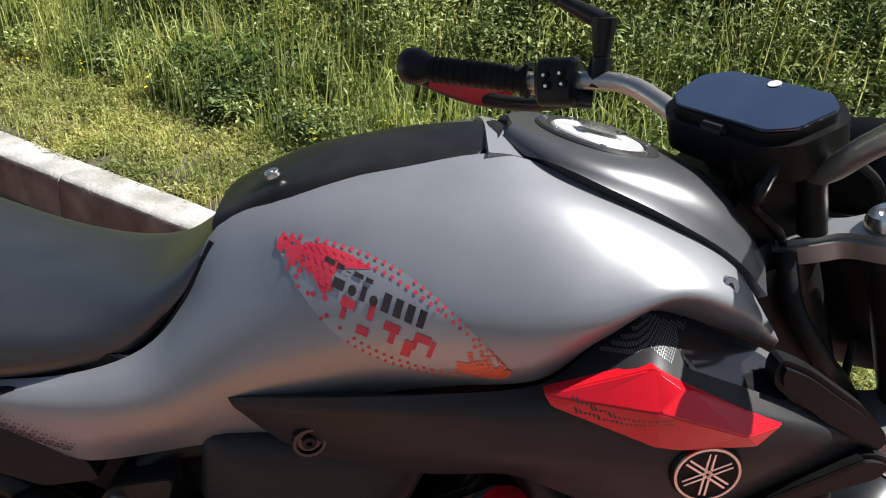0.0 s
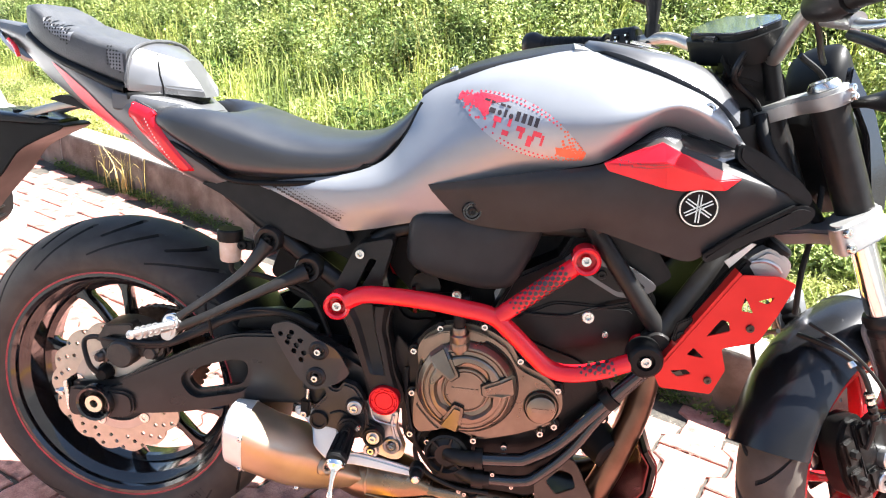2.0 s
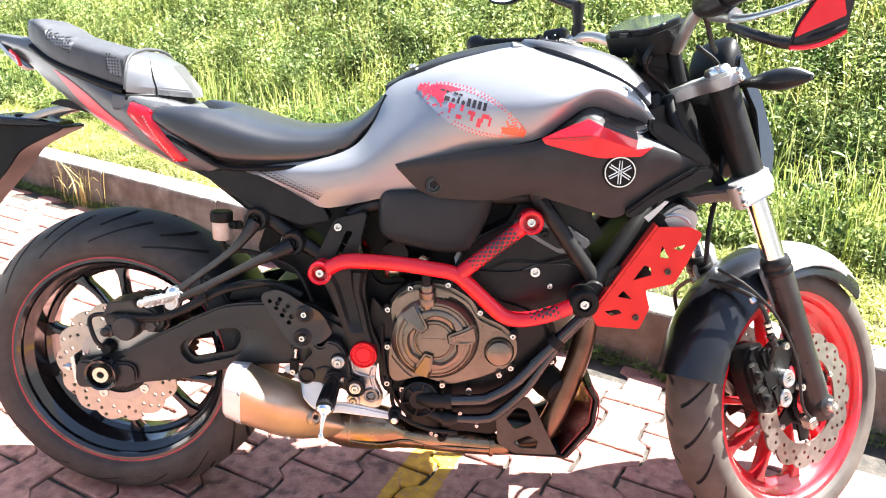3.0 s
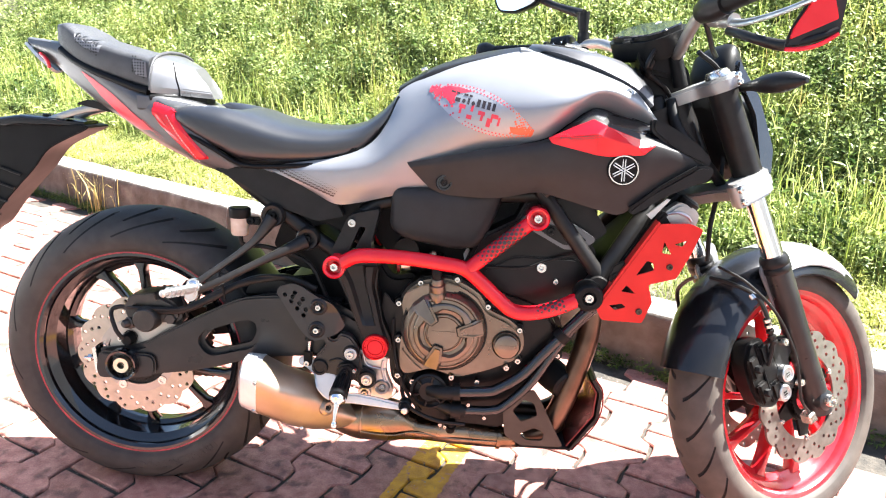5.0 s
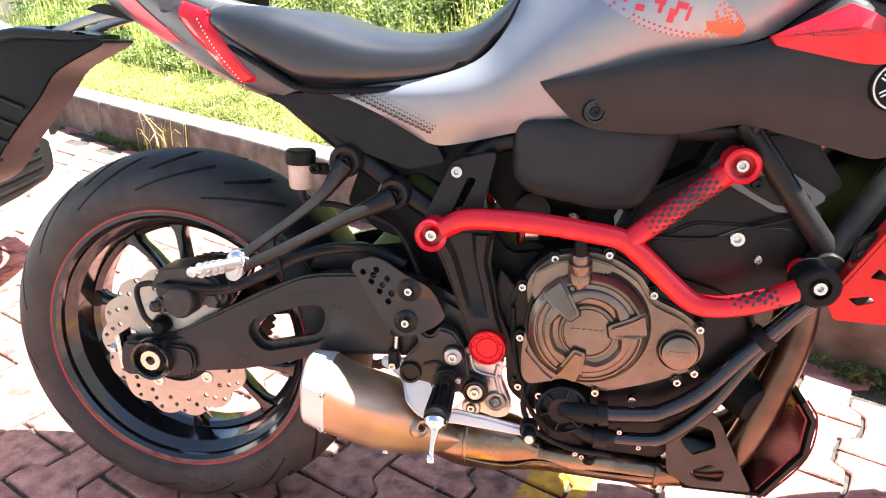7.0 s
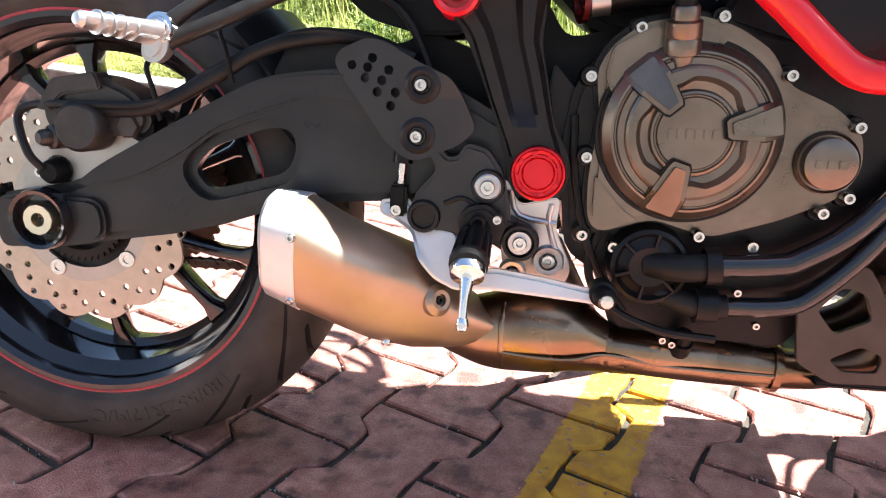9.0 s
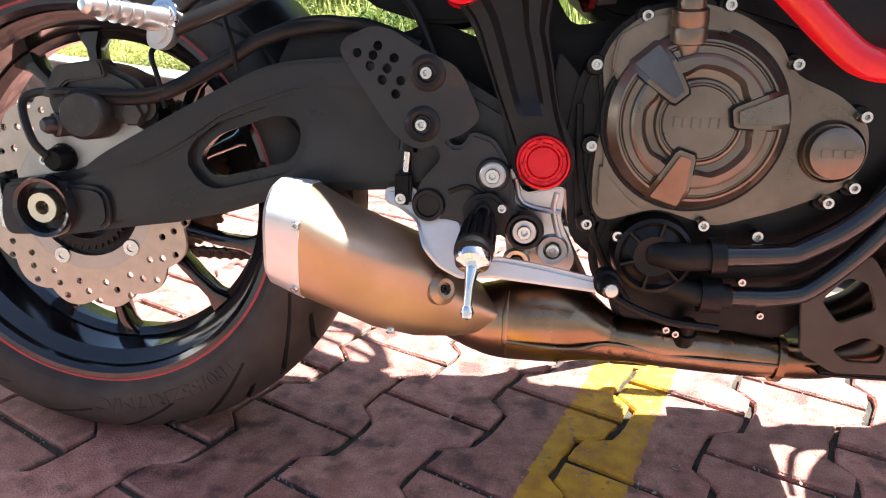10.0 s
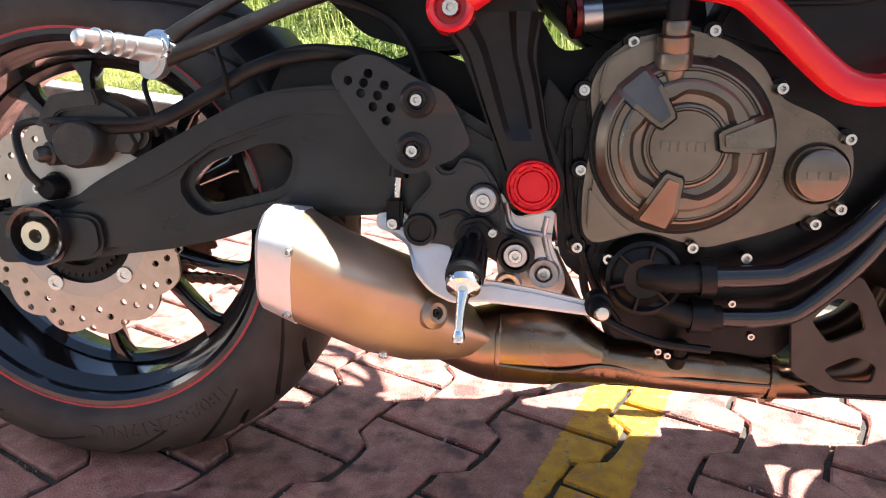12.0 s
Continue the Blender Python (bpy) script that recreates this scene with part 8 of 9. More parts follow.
wy_ = (c1 - c0).normalized()
s1 = wy_.cross(Vector((0, 0, 1))).normalized()
s2 = s1.cross(wy_)
for t, r in ((0, 0.022), (0.1, 0.026), (0.9, 0.026), (1, 0.021)):
    c = c0.lerp(c1, t)
    secs.append([c + s1 * r * math.copysign(abs(math.cos(a)) ** 0.6, math.cos(a)) + s2 * r * 1.15 * math.copysign(abs(math.sin(a)) ** 0.6, math.sin(a)) for a in (2 * math.pi * k / 24 for k in range(24))])
bm = loft(secs)
finish(bm)
bm.to_mesh(me_)
bm.free()
for k, (t, u) in enumerate(((0.3, 0.55), (0.35, -0.1), (0.7, 0.65), (0.75, 0.0))):
    c = c0.lerp(c1, t) + s1 * 0.0262 + s2 * 0.02 * u
    P("switch_button", lathe([(0.0, 0.005), (0.005, 0.005), (0.006, 0.003), (0.0065, -0.002)], c, s1, 16), "dark", sw)
    P("switch_sign", lathe([(0.0, 0.0056), (0.0022, 0.0055), (0.0022, 0.005)], c, s1, 6), "white", sw)
P("clutch_lever", tube([(0.93, 0.225, 0.99), (0.9, 0.27, 0.985), (0.84, 0.305, 0.982), (0.78, 0.335, 0.98)], 0, 12, 5, radii=[0.009, 0.006, 0.0055, 0.006]), "alu", bike, "bare metal clutch lever")
P("lever_perch", tube([(0.915, 0.22, 0.99), (0.945, 0.215, 0.992)], 0.013, 14, 0), "black", barm)
hg = P("left_hand_guard", tube([(0.715, 0.32, 0.992), (0.73, 0.37, 0.975), (0.8, 0.37, 0.955), (0.88, 0.31, 0.96), (0.935, 0.24, 0.985)], 0, 12, 6, radii=[0.012, 0.011, 0.012, 0.01, 0.009]), "black", bike, "black hand guard bow with a red plate")
P("guard_plate", prism([(0.74, 0.965), (0.82, 0.945), (0.87, 0.955), (0.85, 0.99), (0.77, 1.0)], 0.345, 0.35, 0.001, round_r=0.01), "red", hg)

gr0, gr1 = Vector((1.125, -0.245, 1.07)), Vector((1.168, -0.395, 1.095))
P("right_grip", tube([gr0, gr0.lerp(gr1, 0.5), gr1], 0.0168, 20, 3), "dark", barm, "black rubber right grip")
P("throttle_housing", tube([(1.106, -0.165, 1.06), (1.113, -0.205, 1.066), (1.124, -0.242, 1.07)], 0, 20, 3, radii=[0.02, 0.026, 0.021]), "black", bike, "black throttle and switch housing")
P("right_brake_lever", tube([(1.13, -0.2, 1.045), (1.145, -0.26, 1.035), (1.175, -0.34, 1.045), (1.2, -0.4, 1.06)], 0, 12, 5, radii=[0.011, 0.008, 0.0065, 0.007], flat=0.6), "alu", bike, "bare metal brake lever")
P("master_cylinder", tube([(1.118, -0.15, 1.05), (1.14, -0.235, 1.04)], 0.013, 16, 0), "alu", barm)
P("brake_fluid_cup", lathe([(0.0, 0.03), (0.018, 0.03), (0.02, 0.026), (0.02, 0.0), (0.017, -0.004)], (1.135, -0.15, 1.075), (0, 0.1, 1), 24), "black", barm)
hgr = P("right_hand_guard", tube([(1.128, -0.25, 1.022), (1.134, -0.3, 1.013), (1.15, -0.332, 1.003), (1.178, -0.362, 0.994), (1.2, -0.378, 0.999), (1.225, -0.385, 1.008), (1.246, -0.388, 1.018)], 0, 14, 6, radii=[0.007, 0.0075, 0.008, 0.009, 0.008, 0.006, 0.005]), "black", bike, "black hand guard bow with a red plate")
P("guard_shell", prism([(1.172, 0.988), (1.18, 1.02), (1.206, 1.072), (1.222, 1.09), (1.252, 1.09), (1.256, 1.06), (1.252, 1.012), (1.22, 0.995)], -0.384, -0.374, 0.004, round_r=0.008), "panel", hgr)
P("guard_plate", prism([(1.177, 1.001), (1.181, 1.018), (1.21, 1.07), (1.232, 1.074), (1.245, 1.034), (1.219, 1.021)], -0.3885, -0.3835, 0.0015, round_r=0.003), "red", hgr, "red hand guard plate")
P("guard_edge", tube([(1.172, -0.386, 0.986), (1.195, -0.39, 0.988), (1.22, -0.391, 0.995), (1.246, -0.39, 1.012)], 0.0035, 8), "red", hgr)
P("switch_lead", tube([(1.11, -0.17, 1.045), (1.13, -0.14, 1.02), (1.15, -0.1, 1.0), (1.17, -0.06, 0.99)], 0.005, 8), "hose", barm)

# dash
DM = Matrix.Translation((1.05, 0.004, 1.026)) @ Matrix.Scale(1.07, 4) @ Matrix.Rotation(radians(-64), 4, "Z") @ Matrix.Rotation(radians(24), 4, "X")
bm = prism([(-0.078, -0.03), (-0.055, -0.05), (0.055, -0.05), (0.078, -0.03), (0.085, 0.02), (0.06, 0.045), (-0.06, 0.045), (-0.085, 0.02)], -0.034, 0.014, 0.008, round_r=0.01)
bm.transform(DM @ Matrix(((1, 0, 0, 0), (0, 0, 1, 0), (0, 1, 0, 0), (0, 0, 0, 1))))
bmesh.ops.recalc_face_normals(bm, faces=bm.faces)
dash = P("dashboard", bm, "dark", bike, "dark blue-black instrument display")
bm = prism([(-0.07, -0.024), (-0.05, -0.04), (0.05, -0.04), (0.07, -0.024), (0.076, 0.018), (0.054, 0.038), (-0.054, 0.038), (-0.076, 0.018)], 0.0135, 0.017, 0.001, round_r=0.006)
bm.transform(DM @ Matrix(((1, 0, 0, 0), (0, 0, 1, 0), (0, 1, 0, 0), (0, 0, 0, 1))))
bmesh.ops.recalc_face_normals(bm, faces=bm.faces)
P("screen", bm, "screen", dash, "dark glossy display screen")
bm = lathe([(0.0, 0.0008), (0.006, 0.0006), (0.006, 0.0)], (0.0, 0.03, 0.0175), (0, 0, 1), 20)
bm.transform(DM)
P("screen_mark", bm, "white", dash)
bm = block(-0.014, 0.014, -0.05, -0.04, 0.0, 0.013, 0.003)
bm.transform(DM)
P("dash_button", bm, "panel", dash)
P("loom_shroud", prism([(1.02, 0.9), (1.028, 0.96), (1.06, 0.98), (1.13, 0.975), (1.15, 0.9), (1.1, 0.86)], -0.03, 0.13, 0.015, round_r=0.02), "dark", dash, "black wiring shroud below the display")
P("dash_stalk", tube([(1.08, 0, 0.96), (1.065, 0, 1.01)], 0.011, 14, 0), "dark", dash)
P("dash_bracket", prism([(1.02, 0.985), (1.03, 1.008), (1.1, 1.012), (1.115, 0.97), (1.09, 0.945), (1.04, 0.955)], -0.05, 0.055, 0.008, round_r=0.012), "dark", dash)
for k in range(6):
    y0 = -0.07 + 0.026 * k
    P("dash_cable", tube([(1.05 + 0.008 * (k % 3), y0, 1.0), (1.035 + 0.012 * (k % 2), y0 - 0.012, 0.968), (1.05, y0 * 0.7, 0.95), (1.09, y0 * 0.5, 0.92), (1.12, y0 * 0.4, 0.87)], 0.0045 + 0.0012 * (k % 2), 8), "hose", dash)

# left mirror
ml = P("left_mirror", tube([(0.945, 0.2, 1.01), (0.944, 0.2, 1.045)], 0.014, 16, 0), "black", bike, "black rear-view mirror on a short stem")
P("mirror_post", tube([(0.944, 0.2, 1.04), (0.94, 0.201, 1.09)], 0, 16, 0, radii=[0.0095, 0.016]), "black", ml)
P("mirror_stem", tube([(0.94, 0.201, 1.085), (0.9, 0.24, 1.1), (0.87, 0.27, 1.113), (0.845, 0.285, 1.128)], 0, 14, 5, radii=[0.012, 0.009, 0.0085, 0.012]), "black", ml)
mo = [(-0.075, 0.012), (-0.066, -0.022), (-0.02, -0.036), (0.04, -0.028), (0.07, 0.002), (0.066, 0.03), (0.02, 0.042), (-0.045, 0.04)]
MM = Matrix.Translation((0.8, 0.3, 1.13)) @ Matrix.Rotation(radians(-32), 4, "Z") @ Matrix.Rotation(radians(-12), 4, "Y")
bm = prism(mo, -0.006, 0.02, 0.006, round_r=0.014)
bm.transform(MM)
P("mirror_shell", bm, "black", ml)
bm = prism([(x * 0.88, z * 0.86) for x, z in mo], -0.0085, -0.0065, 0.0, round_r=0.012)
bm.transform(MM)
P("mirror_glass", bm, "mirror", ml, "mirror glass showing the sky")

# radiator with its orange-red side guards
rad = P("radiator", prism([(0.955, 0.52), (0.975, 0.5), (1.09, 0.675), (1.07, 0.695)], -0.155, 0.155, 0.004), "dark", bike, "black finned radiator with red side guards")
for k in range(24):
    t = k / 23
    P("radiator_fin", tube([(0.982 + 0.108 * t, -0.15, 0.505 + 0.165 * t), (0.982 + 0.108 * t, 0.15, 0.505 + 0.165 * t)], 0.0015, 6, 0), "engine", rad)
P("tank_end", prism([(0.96, 0.505), (1.0, 0.5), (1.105, 0.66), (1.075, 0.7)], -0.176, -0.15, 0.006, round_r=0.01), "dark", rad)
P("hose_neck", tube([(1.09, -0.13, 0.69), (1.115, -0.12, 0.715)], 0.019, 18, 0), "engine", rad)
P("radiator_cap", lathe([(0.0, 0.012), (0.016, 0.012), (0.021, 0.008), (0.022, 0.0), (0.018, -0.006)], (1.124, -0.145, 0.709), (0.5, -0.1, 0.85), 24), "dark", rad)
P("upper_tank", prism([(1.066, 0.655), (1.07, 0.68), (1.083, 0.7), (1.105, 0.716), (1.135, 0.703), (1.144, 0.69), (1.135, 0.66)], -0.172, -0.12, 0.009, round_r=0.01), "clamp", rad, "grey upper tank of the radiator")
P("tank_seam", tube([(1.083, -0.17, 0.692), (1.1, -0.174, 0.696), (1.118, -0.173, 0.69), (1.128, -0.17, 0.68)], 0.003, 8), "alu", rad)
P("tank_bracket", prism([(1.0427, 0.6893), (1.0522, 0.6799), (1.0853, 0.7199), (1.0775, 0.721)], -0.172, -0.168, 0.0005), "alu", rad, "pale bare metal bracket")
P("side_bracket", prism([(0.982, 0.558), (0.987, 0.587), (1.008, 0.599), (1.0136, 0.577), (1.002, 0.5476)], -0.182, -0.174, 0.002, round_r=0.004), "engine", rad)
P("bolt", bolt((0.995, -0.182, 0.568), 0.007, 0.004), "engine", rad)
g_o = [(0.961, 0.503), (1.066, 0.676), (1.12, 0.679), (1.146, 0.669), (1.126, 0.615), (1.106, 0.572), (1.055, 0.557), (1.066, 0.522), (1.05, 0.48), (0.972, 0.482)]
g_h = [rounded(h_, 0.003) for h_ in ([(1.03, 0.574), (1.048, 0.604), (1.06, 0.6), (1.063, 0.586)], [(1.005, 0.541), (1.014, 0.554), (1.032, 0.538)], [(0.984, 0.512), (1.008, 0.517), (1.017, 0.51), (0.996, 0.503)], [(1.074, 0.62), (1.076, 0.643), (1.092, 0.618)], [(1.095, 0.638), (1.119, 0.647), (1.111, 0.634)])]
for s in (-1, 1):
    a_, b_ = sorted((0.19 * s, 0.193 * s))
    gd = P("radiator_guard", prism(g_o, a_, b_, 0.0008, g_h, round_r=0.005), "orange", rad, "orange-red metal radiator guard with cut-outs")
    a_, b_ = sorted((0.165 * s, 0.1915 * s))
    P("guard_fold", prism([(0.956, 0.504), (0.961, 0.501), (1.067, 0.676), (1.062, 0.68)], a_, b_, 0.0005), "orange", rad)
    for x, z in ((1.091, 0.594), (1.042, 0.503)):
        P("guard_bolt", bolt((x, 0.194 * s, z), 0.006, 0.003, (0, s, 0)), "chain", rad)
P("horn_box", prism([(1.03, 0.47), (1.09, 0.56), (1.06, 0.6), (1.0, 0.5)], -0.12, 0.12, 0.006), "dark", rad)


# ---- white car parked behind ----
car = thing("car", "white parked car with a dark lower grille", "car", m=pose(-0.84, 0.3, 0, 0, 0, 4))


def car_ring(x, w, z0, z1, n=36, power=4.0):
    return superring(x, 0, (z0 + z1) / 2, w, (z1 - z0) / 2, n, power)


body = part("body", loft([car_ring(x, w, z0, z1) for x, w, z0, z1 in ((0.0, 0.5, 0.3, 0.58), (-0.04, 0.66, 0.24, 0.64), (-0.12, 0.76, 0.21, 0.7), (-0.3, 0.84, 0.2, 0.78), (-0.7, 0.87, 0.2, 0.88), (-1.2, 0.88, 0.2, 0.96), (-2.4, 0.88, 0.2, 1.0), (-3.4, 0.87, 0.22, 1.0), (-3.9, 0.8, 0.3, 0.95), (-4.05, 0.7, 0.4, 0.85))]), "carwhite", car, sharp=45)
part("cabin", loft([superring(x, 0, 0.94 + h / 2, w, h / 2, 32, 4) for x, w, h in ((-1.05, 0.72, 0.08), (-1.55, 0.66, 0.42), (-2.2, 0.64, 0.54), (-3.0, 0.63, 0.5), (-3.6, 0.66, 0.1))]), "carglass", car, "dark car windows")
part("roof", loft([superring(x, 0, 1.44, w, h, 28, 4) for x, w, h in ((-1.65, 0.56, 0.02), (-1.8, 0.6, 0.05), (-2.3, 0.61, 0.06), (-2.9, 0.6, 0.05), (-3.05, 0.56, 0.02))]), "carwhite", car)
part("lower_grille", loft([superring(x, 0, 0.36, w, 0.075, 28, 5) for x, w in ((-0.1, 0.62), (0.006, 0.56), (0.012, 0.5))]), "dark", car, "dark plastic lower grille")
for k in range(4):
    part("grille_slat", block(0.004, 0.02, -0.5, 0.5, 0.312 + 0.028 * k, 0.32 + 0.028 * k, 0.003), "black", car)
for s in (-1, 1):
    fog = part("fog_lamp", lathe([(0.0, -0.02), (0.03, -0.012), (0.04, 0.0), (0.045, 0.012), (0.052, 0.014), (0.058, 0.006), (0.06, -0.02)], (-0.035, 0.57 * s, 0.475), (1, 0.35 * s, 0), 32), "chrome", car, "round chrome-ringed fog lamp")
    part("fog_glass", lathe([(0.0, 0.006), (0.02, 0.004), (0.038, -0.002)], (-0.035, 0.57 * s, 0.475), (1, 0.35 * s, 0), 24), "lens", fog)
    part("air_duct", loft([superring(x, 0.58 * s, 0.475, w, h, 24, 4) for x, w, h in ((-0.2, 0.1, 0.07), (-0.04, 0.12, 0.085), (-0.03, 0.105, 0.072))]), "dark", car)
part("upper_grille", loft([superring(x, 0, 0.585, w, 0.04, 28, 5) for x, w in ((-0.1, 0.44), (0.0, 0.4), (0.012, 0.36))]), "dark", car, "dark upper grille")
part("bumper_lip", tube([(-0.2, 0.79, 0.24), (-0.06, 0.66, 0.235), (0.0, 0.45, 0.235), (0.02, 0, 0.235), (0.0, -0.45, 0.235), (-0.06, -0.66, 0.235), (-0.2, -0.79, 0.24)], 0.028, 14), "carwhite", car)
for s in (-1, 1):
    lamp_ = part("car_headlamp", loft([superring(x, 0.6 * s, z, w, h, 24, 3) for x, z, w, h in ((-0.42, 0.74, 0.12, 0.07), (-0.25, 0.69, 0.15, 0.085), (-0.1, 0.63, 0.14, 0.07), (-0.055, 0.6, 0.1, 0.045))]), "lens", car, "clear car headlamp")
    part("lamp_rim", tube([(-0.1, 0.47 * s, 0.575), (-0.07, 0.6 * s, 0.575), (-0.16, 0.735 * s, 0.61), (-0.3, 0.76 * s, 0.7)], 0.008, 8), "chrome", car)
    for x in (-0.75, -3.3):
        tyre_ = part("car_wheel", lathe([(0.17, -0.085), (0.2, -0.095), (0.27, -0.1), (0.3, -0.085), (0.31, -0.05), (0.31, 0.05), (0.3, 0.085), (0.27, 0.1), (0.2, 0.095), (0.17, 0.085)], (x, 0.8 * s, 0.31), (0, 1, 0), 48), "rubber", car, "black car tyre")
        part("car_rim", lathe([(0.0, 0.03), (0.05, 0.04), (0.07, 0.02), (0.15, 0.03), (0.18, 0.06), (0.19, 0.0)], (x, (0.8 + 0.05) * s, 0.31), (0, s, 0), 30), "alu", tyre_)


# ---- plants on the bank ----
rg = np.random.default_rng(7)


def soil_z(d):
    rise = np.maximum(0.0, d - 0.75)
    return 0.165 + np.minimum(2.9, 0.06 * np.minimum(rise, 0.6) + 0.62 * np.maximum(0.0, rise - 0.45) ** 1.08)


def spots(n, a0, a1, d0, d1, lump=0.0):
    """Random places on the bank; lump: how far they gather in tufts."""
    if lump:
        c = rg.integers(0, max(1, n // 14), n)
        ca, cd = rg.uniform(a0, a1, n), rg.uniform(d0, d1, n)
        a, d = ca[c] + rg.normal(0, lump, n), np.clip(cd[c] + rg.normal(0, lump, n), d0, d1 + 0.3)
    else:
        a, d = rg.uniform(a0, a1, n), rg.uniform(d0, d1, n)
    k, e, o = np.array(KERB), np.array(KDIR), np.array(KOUT)
    p = k + a[:, None] * e + d[:, None] * o
    p[:, 2] = soil_z(d)
    return p, a, d


def raw_mesh(name, verts, faces, material, label, category):
    me = bpy.data.meshes.new(name)
    me.vertices.add(len(verts))
    me.vertices.foreach_set("co", verts.astype(np.float32).ravel())
    sides = faces.shape[1]
    me.loops.add(faces.size)
    me.loops.foreach_set("vertex_index", faces.astype(np.int32).ravel())
    me.polygons.add(len(faces))
    me.polygons.foreach_set("loop_start", np.arange(0, faces.size, sides, dtype=np.int32))
    me.update(calc_edges=True)
    me.materials.append(material)
    return tagged(new(name, me), label, category, kind="stuff")


def unit(v):
    return v / np.maximum(1e-9, np.linalg.norm(v, axis=1))[:, None]


def leaves(name, base, height, spread, per, size, material, label, category, lean=0.5):
    """Plants with many small pointed leaves, folded along the middle, round upright stems."""
    n = len(base)
    i = np.repeat(np.arange(n), per)
    m = len(i)
    f = rg.random(m) ** 0.7
    ang = rg.uniform(0, 2 * np.pi, m)
    rad = spread[i] * (0.15 + 0.85 * rg.random(m)) * (0.5 + 0.7 * f)
    tip = rg.normal(0, 0.3, (n, 2))
    c = base[i].copy()
    c[:, 0] += rad * np.cos(ang) + tip[i, 0] * height[i] * f * lean
    c[:, 1] += rad * np.sin(ang) + tip[i, 1] * height[i] * f * lean
    c[:, 2] += height[i] * f * (0.9 + 0.2 * rg.random(m))
    out = np.stack([np.cos(ang), np.sin(ang), rg.normal(0.25, 0.5, m)], 1) + rg.normal(0, 0.45, (m, 3))
    out = unit(out)
    side = unit(np.cross(out, np.array([0, 0, 1.0]) + rg.normal(0, 0.45, (m, 3))))
    up = np.cross(side, out)
    s = size * rg.uniform(0.6, 1.75, m)[:, None]
    w = s * rg.uniform(0.14, 0.29, m)[:, None]
    v = np.stack([c, c + out * s * 0.5 + side * w + up * w * 0.3, c + out * s - up * s * 0.15, c + out * s * 0.5 - side * w + up * w * 0.3], 1).reshape(-1, 3)
    b = np.arange(m)[:, None] * 4
    faces = np.concatenate([b + [0, 1, 2], b + [0, 2, 3]], 0)
    return raw_mesh(name, v, faces, material, label, category)


def blades(name, base, length, width, material, label, category, droop=0.5):
    """Grass blades, each bent over in three steps."""
    n = len(base)
    ang = rg.uniform(0, 2 * np.pi, n)
    out = np.stack([np.cos(ang), np.sin(ang), np.zeros(n)], 1)
    side = np.stack([-np.sin(ang), np.cos(ang), np.zeros(n)], 1)
    ln = (length * rg.uniform(0.5, 1.3, n))[:, None]
    bend = droop * rg.random(n)[:, None]
    w = (width * rg.uniform(0.6, 1.3, n))[:, None]
    z = np.array([0, 0, 1.0])
    p1 = base + z * ln * 0.45 + out * ln * bend * 0.12
    p2 = base + z * ln * (0.8 - 0.15 * bend) + out * ln * bend * 0.42
    p3 = base + z * ln * (1.0 - 0.5 * bend) + out * ln * bend * 0.85
    v = np.stack([base - side * w, base + side * w, p1 + side * w * 0.9, p1 - side * w * 0.9, p2 + side * w * 0.6, p2 - side * w * 0.6, p3], 1).reshape(-1, 3)
    b = np.arange(n)[:, None] * 7
    faces = np.concatenate([b + [0, 1, 2], b + [0, 2, 3], b + [3, 2, 4], b + [3, 4, 5], b + [5, 4, 6]], 0)
    return raw_mesh(name, v, faces, material, label, category)


M["leaf"] = leaf_mat("weed_leaf", (0.07, 0.125, 0.015), (0.43, 0.49, 0.2), 0.45, 0.3)
M["leafdark"] = leaf_mat("dark_weed_leaf", (0.04, 0.075, 0.02), (0.16, 0.23, 0.06), 0.35, 0.4)
M["blade"] = leaf_mat("grass_blade", (0.19, 0.25, 0.035), (0.5, 0.53, 0.2), 0.5, 0.4)
M["herb"] = leaf_mat("creeping_herb_leaf", (0.13, 0.165, 0.03), (0.47, 0.47, 0.17), 0.45, 0.4)
M["dry"] = leaf_mat("dry_grass_blade", (0.3, 0.25, 0.08), (0.52, 0.44, 0.18), 0.6, 0.3)
M["petal"] = leaf_mat("yellow_petal", (0.7, 0.55, 0.02), (0.85, 0.72, 0.05), 0.5, 0.3)

p, a, d = spots(7600, -2.6, 6.5, 0.75, 2.6, 0.07)
h = 0.10 + 0.26 * np.clip((d - 0.6) / 1.2, 0, 1) * rg.uniform(0.5, 1.3, len(p))
leaves("low_weeds", p, h, np.full(len(p), 0.05), 58, 0.02, M["leaf"], "dense bright green leafy weeds on the bank", "weeds")
p, a, d = spots(3000, -3.0, 7.5, 1.3, 3.6, 0.12)
h = rg.uniform(0.2, 0.6, len(p))
leaves("tall_weeds", p, h, np.full(len(p), 0.075), 92, 0.0225, M["leaf"], "tall green weeds with small leaves on the bank", "weeds")
p, a, d = spots(1500, -3.0, 7.5, 0.9, 4.2, 0.2)
h = rg.uniform(0.12, 0.35, len(p))
leaves("shaded_weeds", p, h, np.full(len(p), 0.08), 50, 0.034, M["leafdark"], "darker green broad-leaved weeds among the grass", "weeds")
p, a, d = spots(4200, -7.0, 13.0, 3.0, 8.0, 0.3)
h = rg.uniform(0.3, 0.8, len(p))
leaves("far_weeds", p, h, np.full(len(p), 0.13), 46, 0.055, M["leaf"], "tall green weeds higher up the bank", "weeds")
p, a, d = spots(24000, -2.6, 6.8, 0.7, 3.4, 0.05)
blades("grass", p, 0.24 + 0.1 * np.clip(d - 0.7, 0, 1.5), 0.0022, M["blade"], "long thin bright green grass blades", "grass")
p, a, d = spots(15000, -2.6, 6.4, 0.9, 2.4, 0.06)
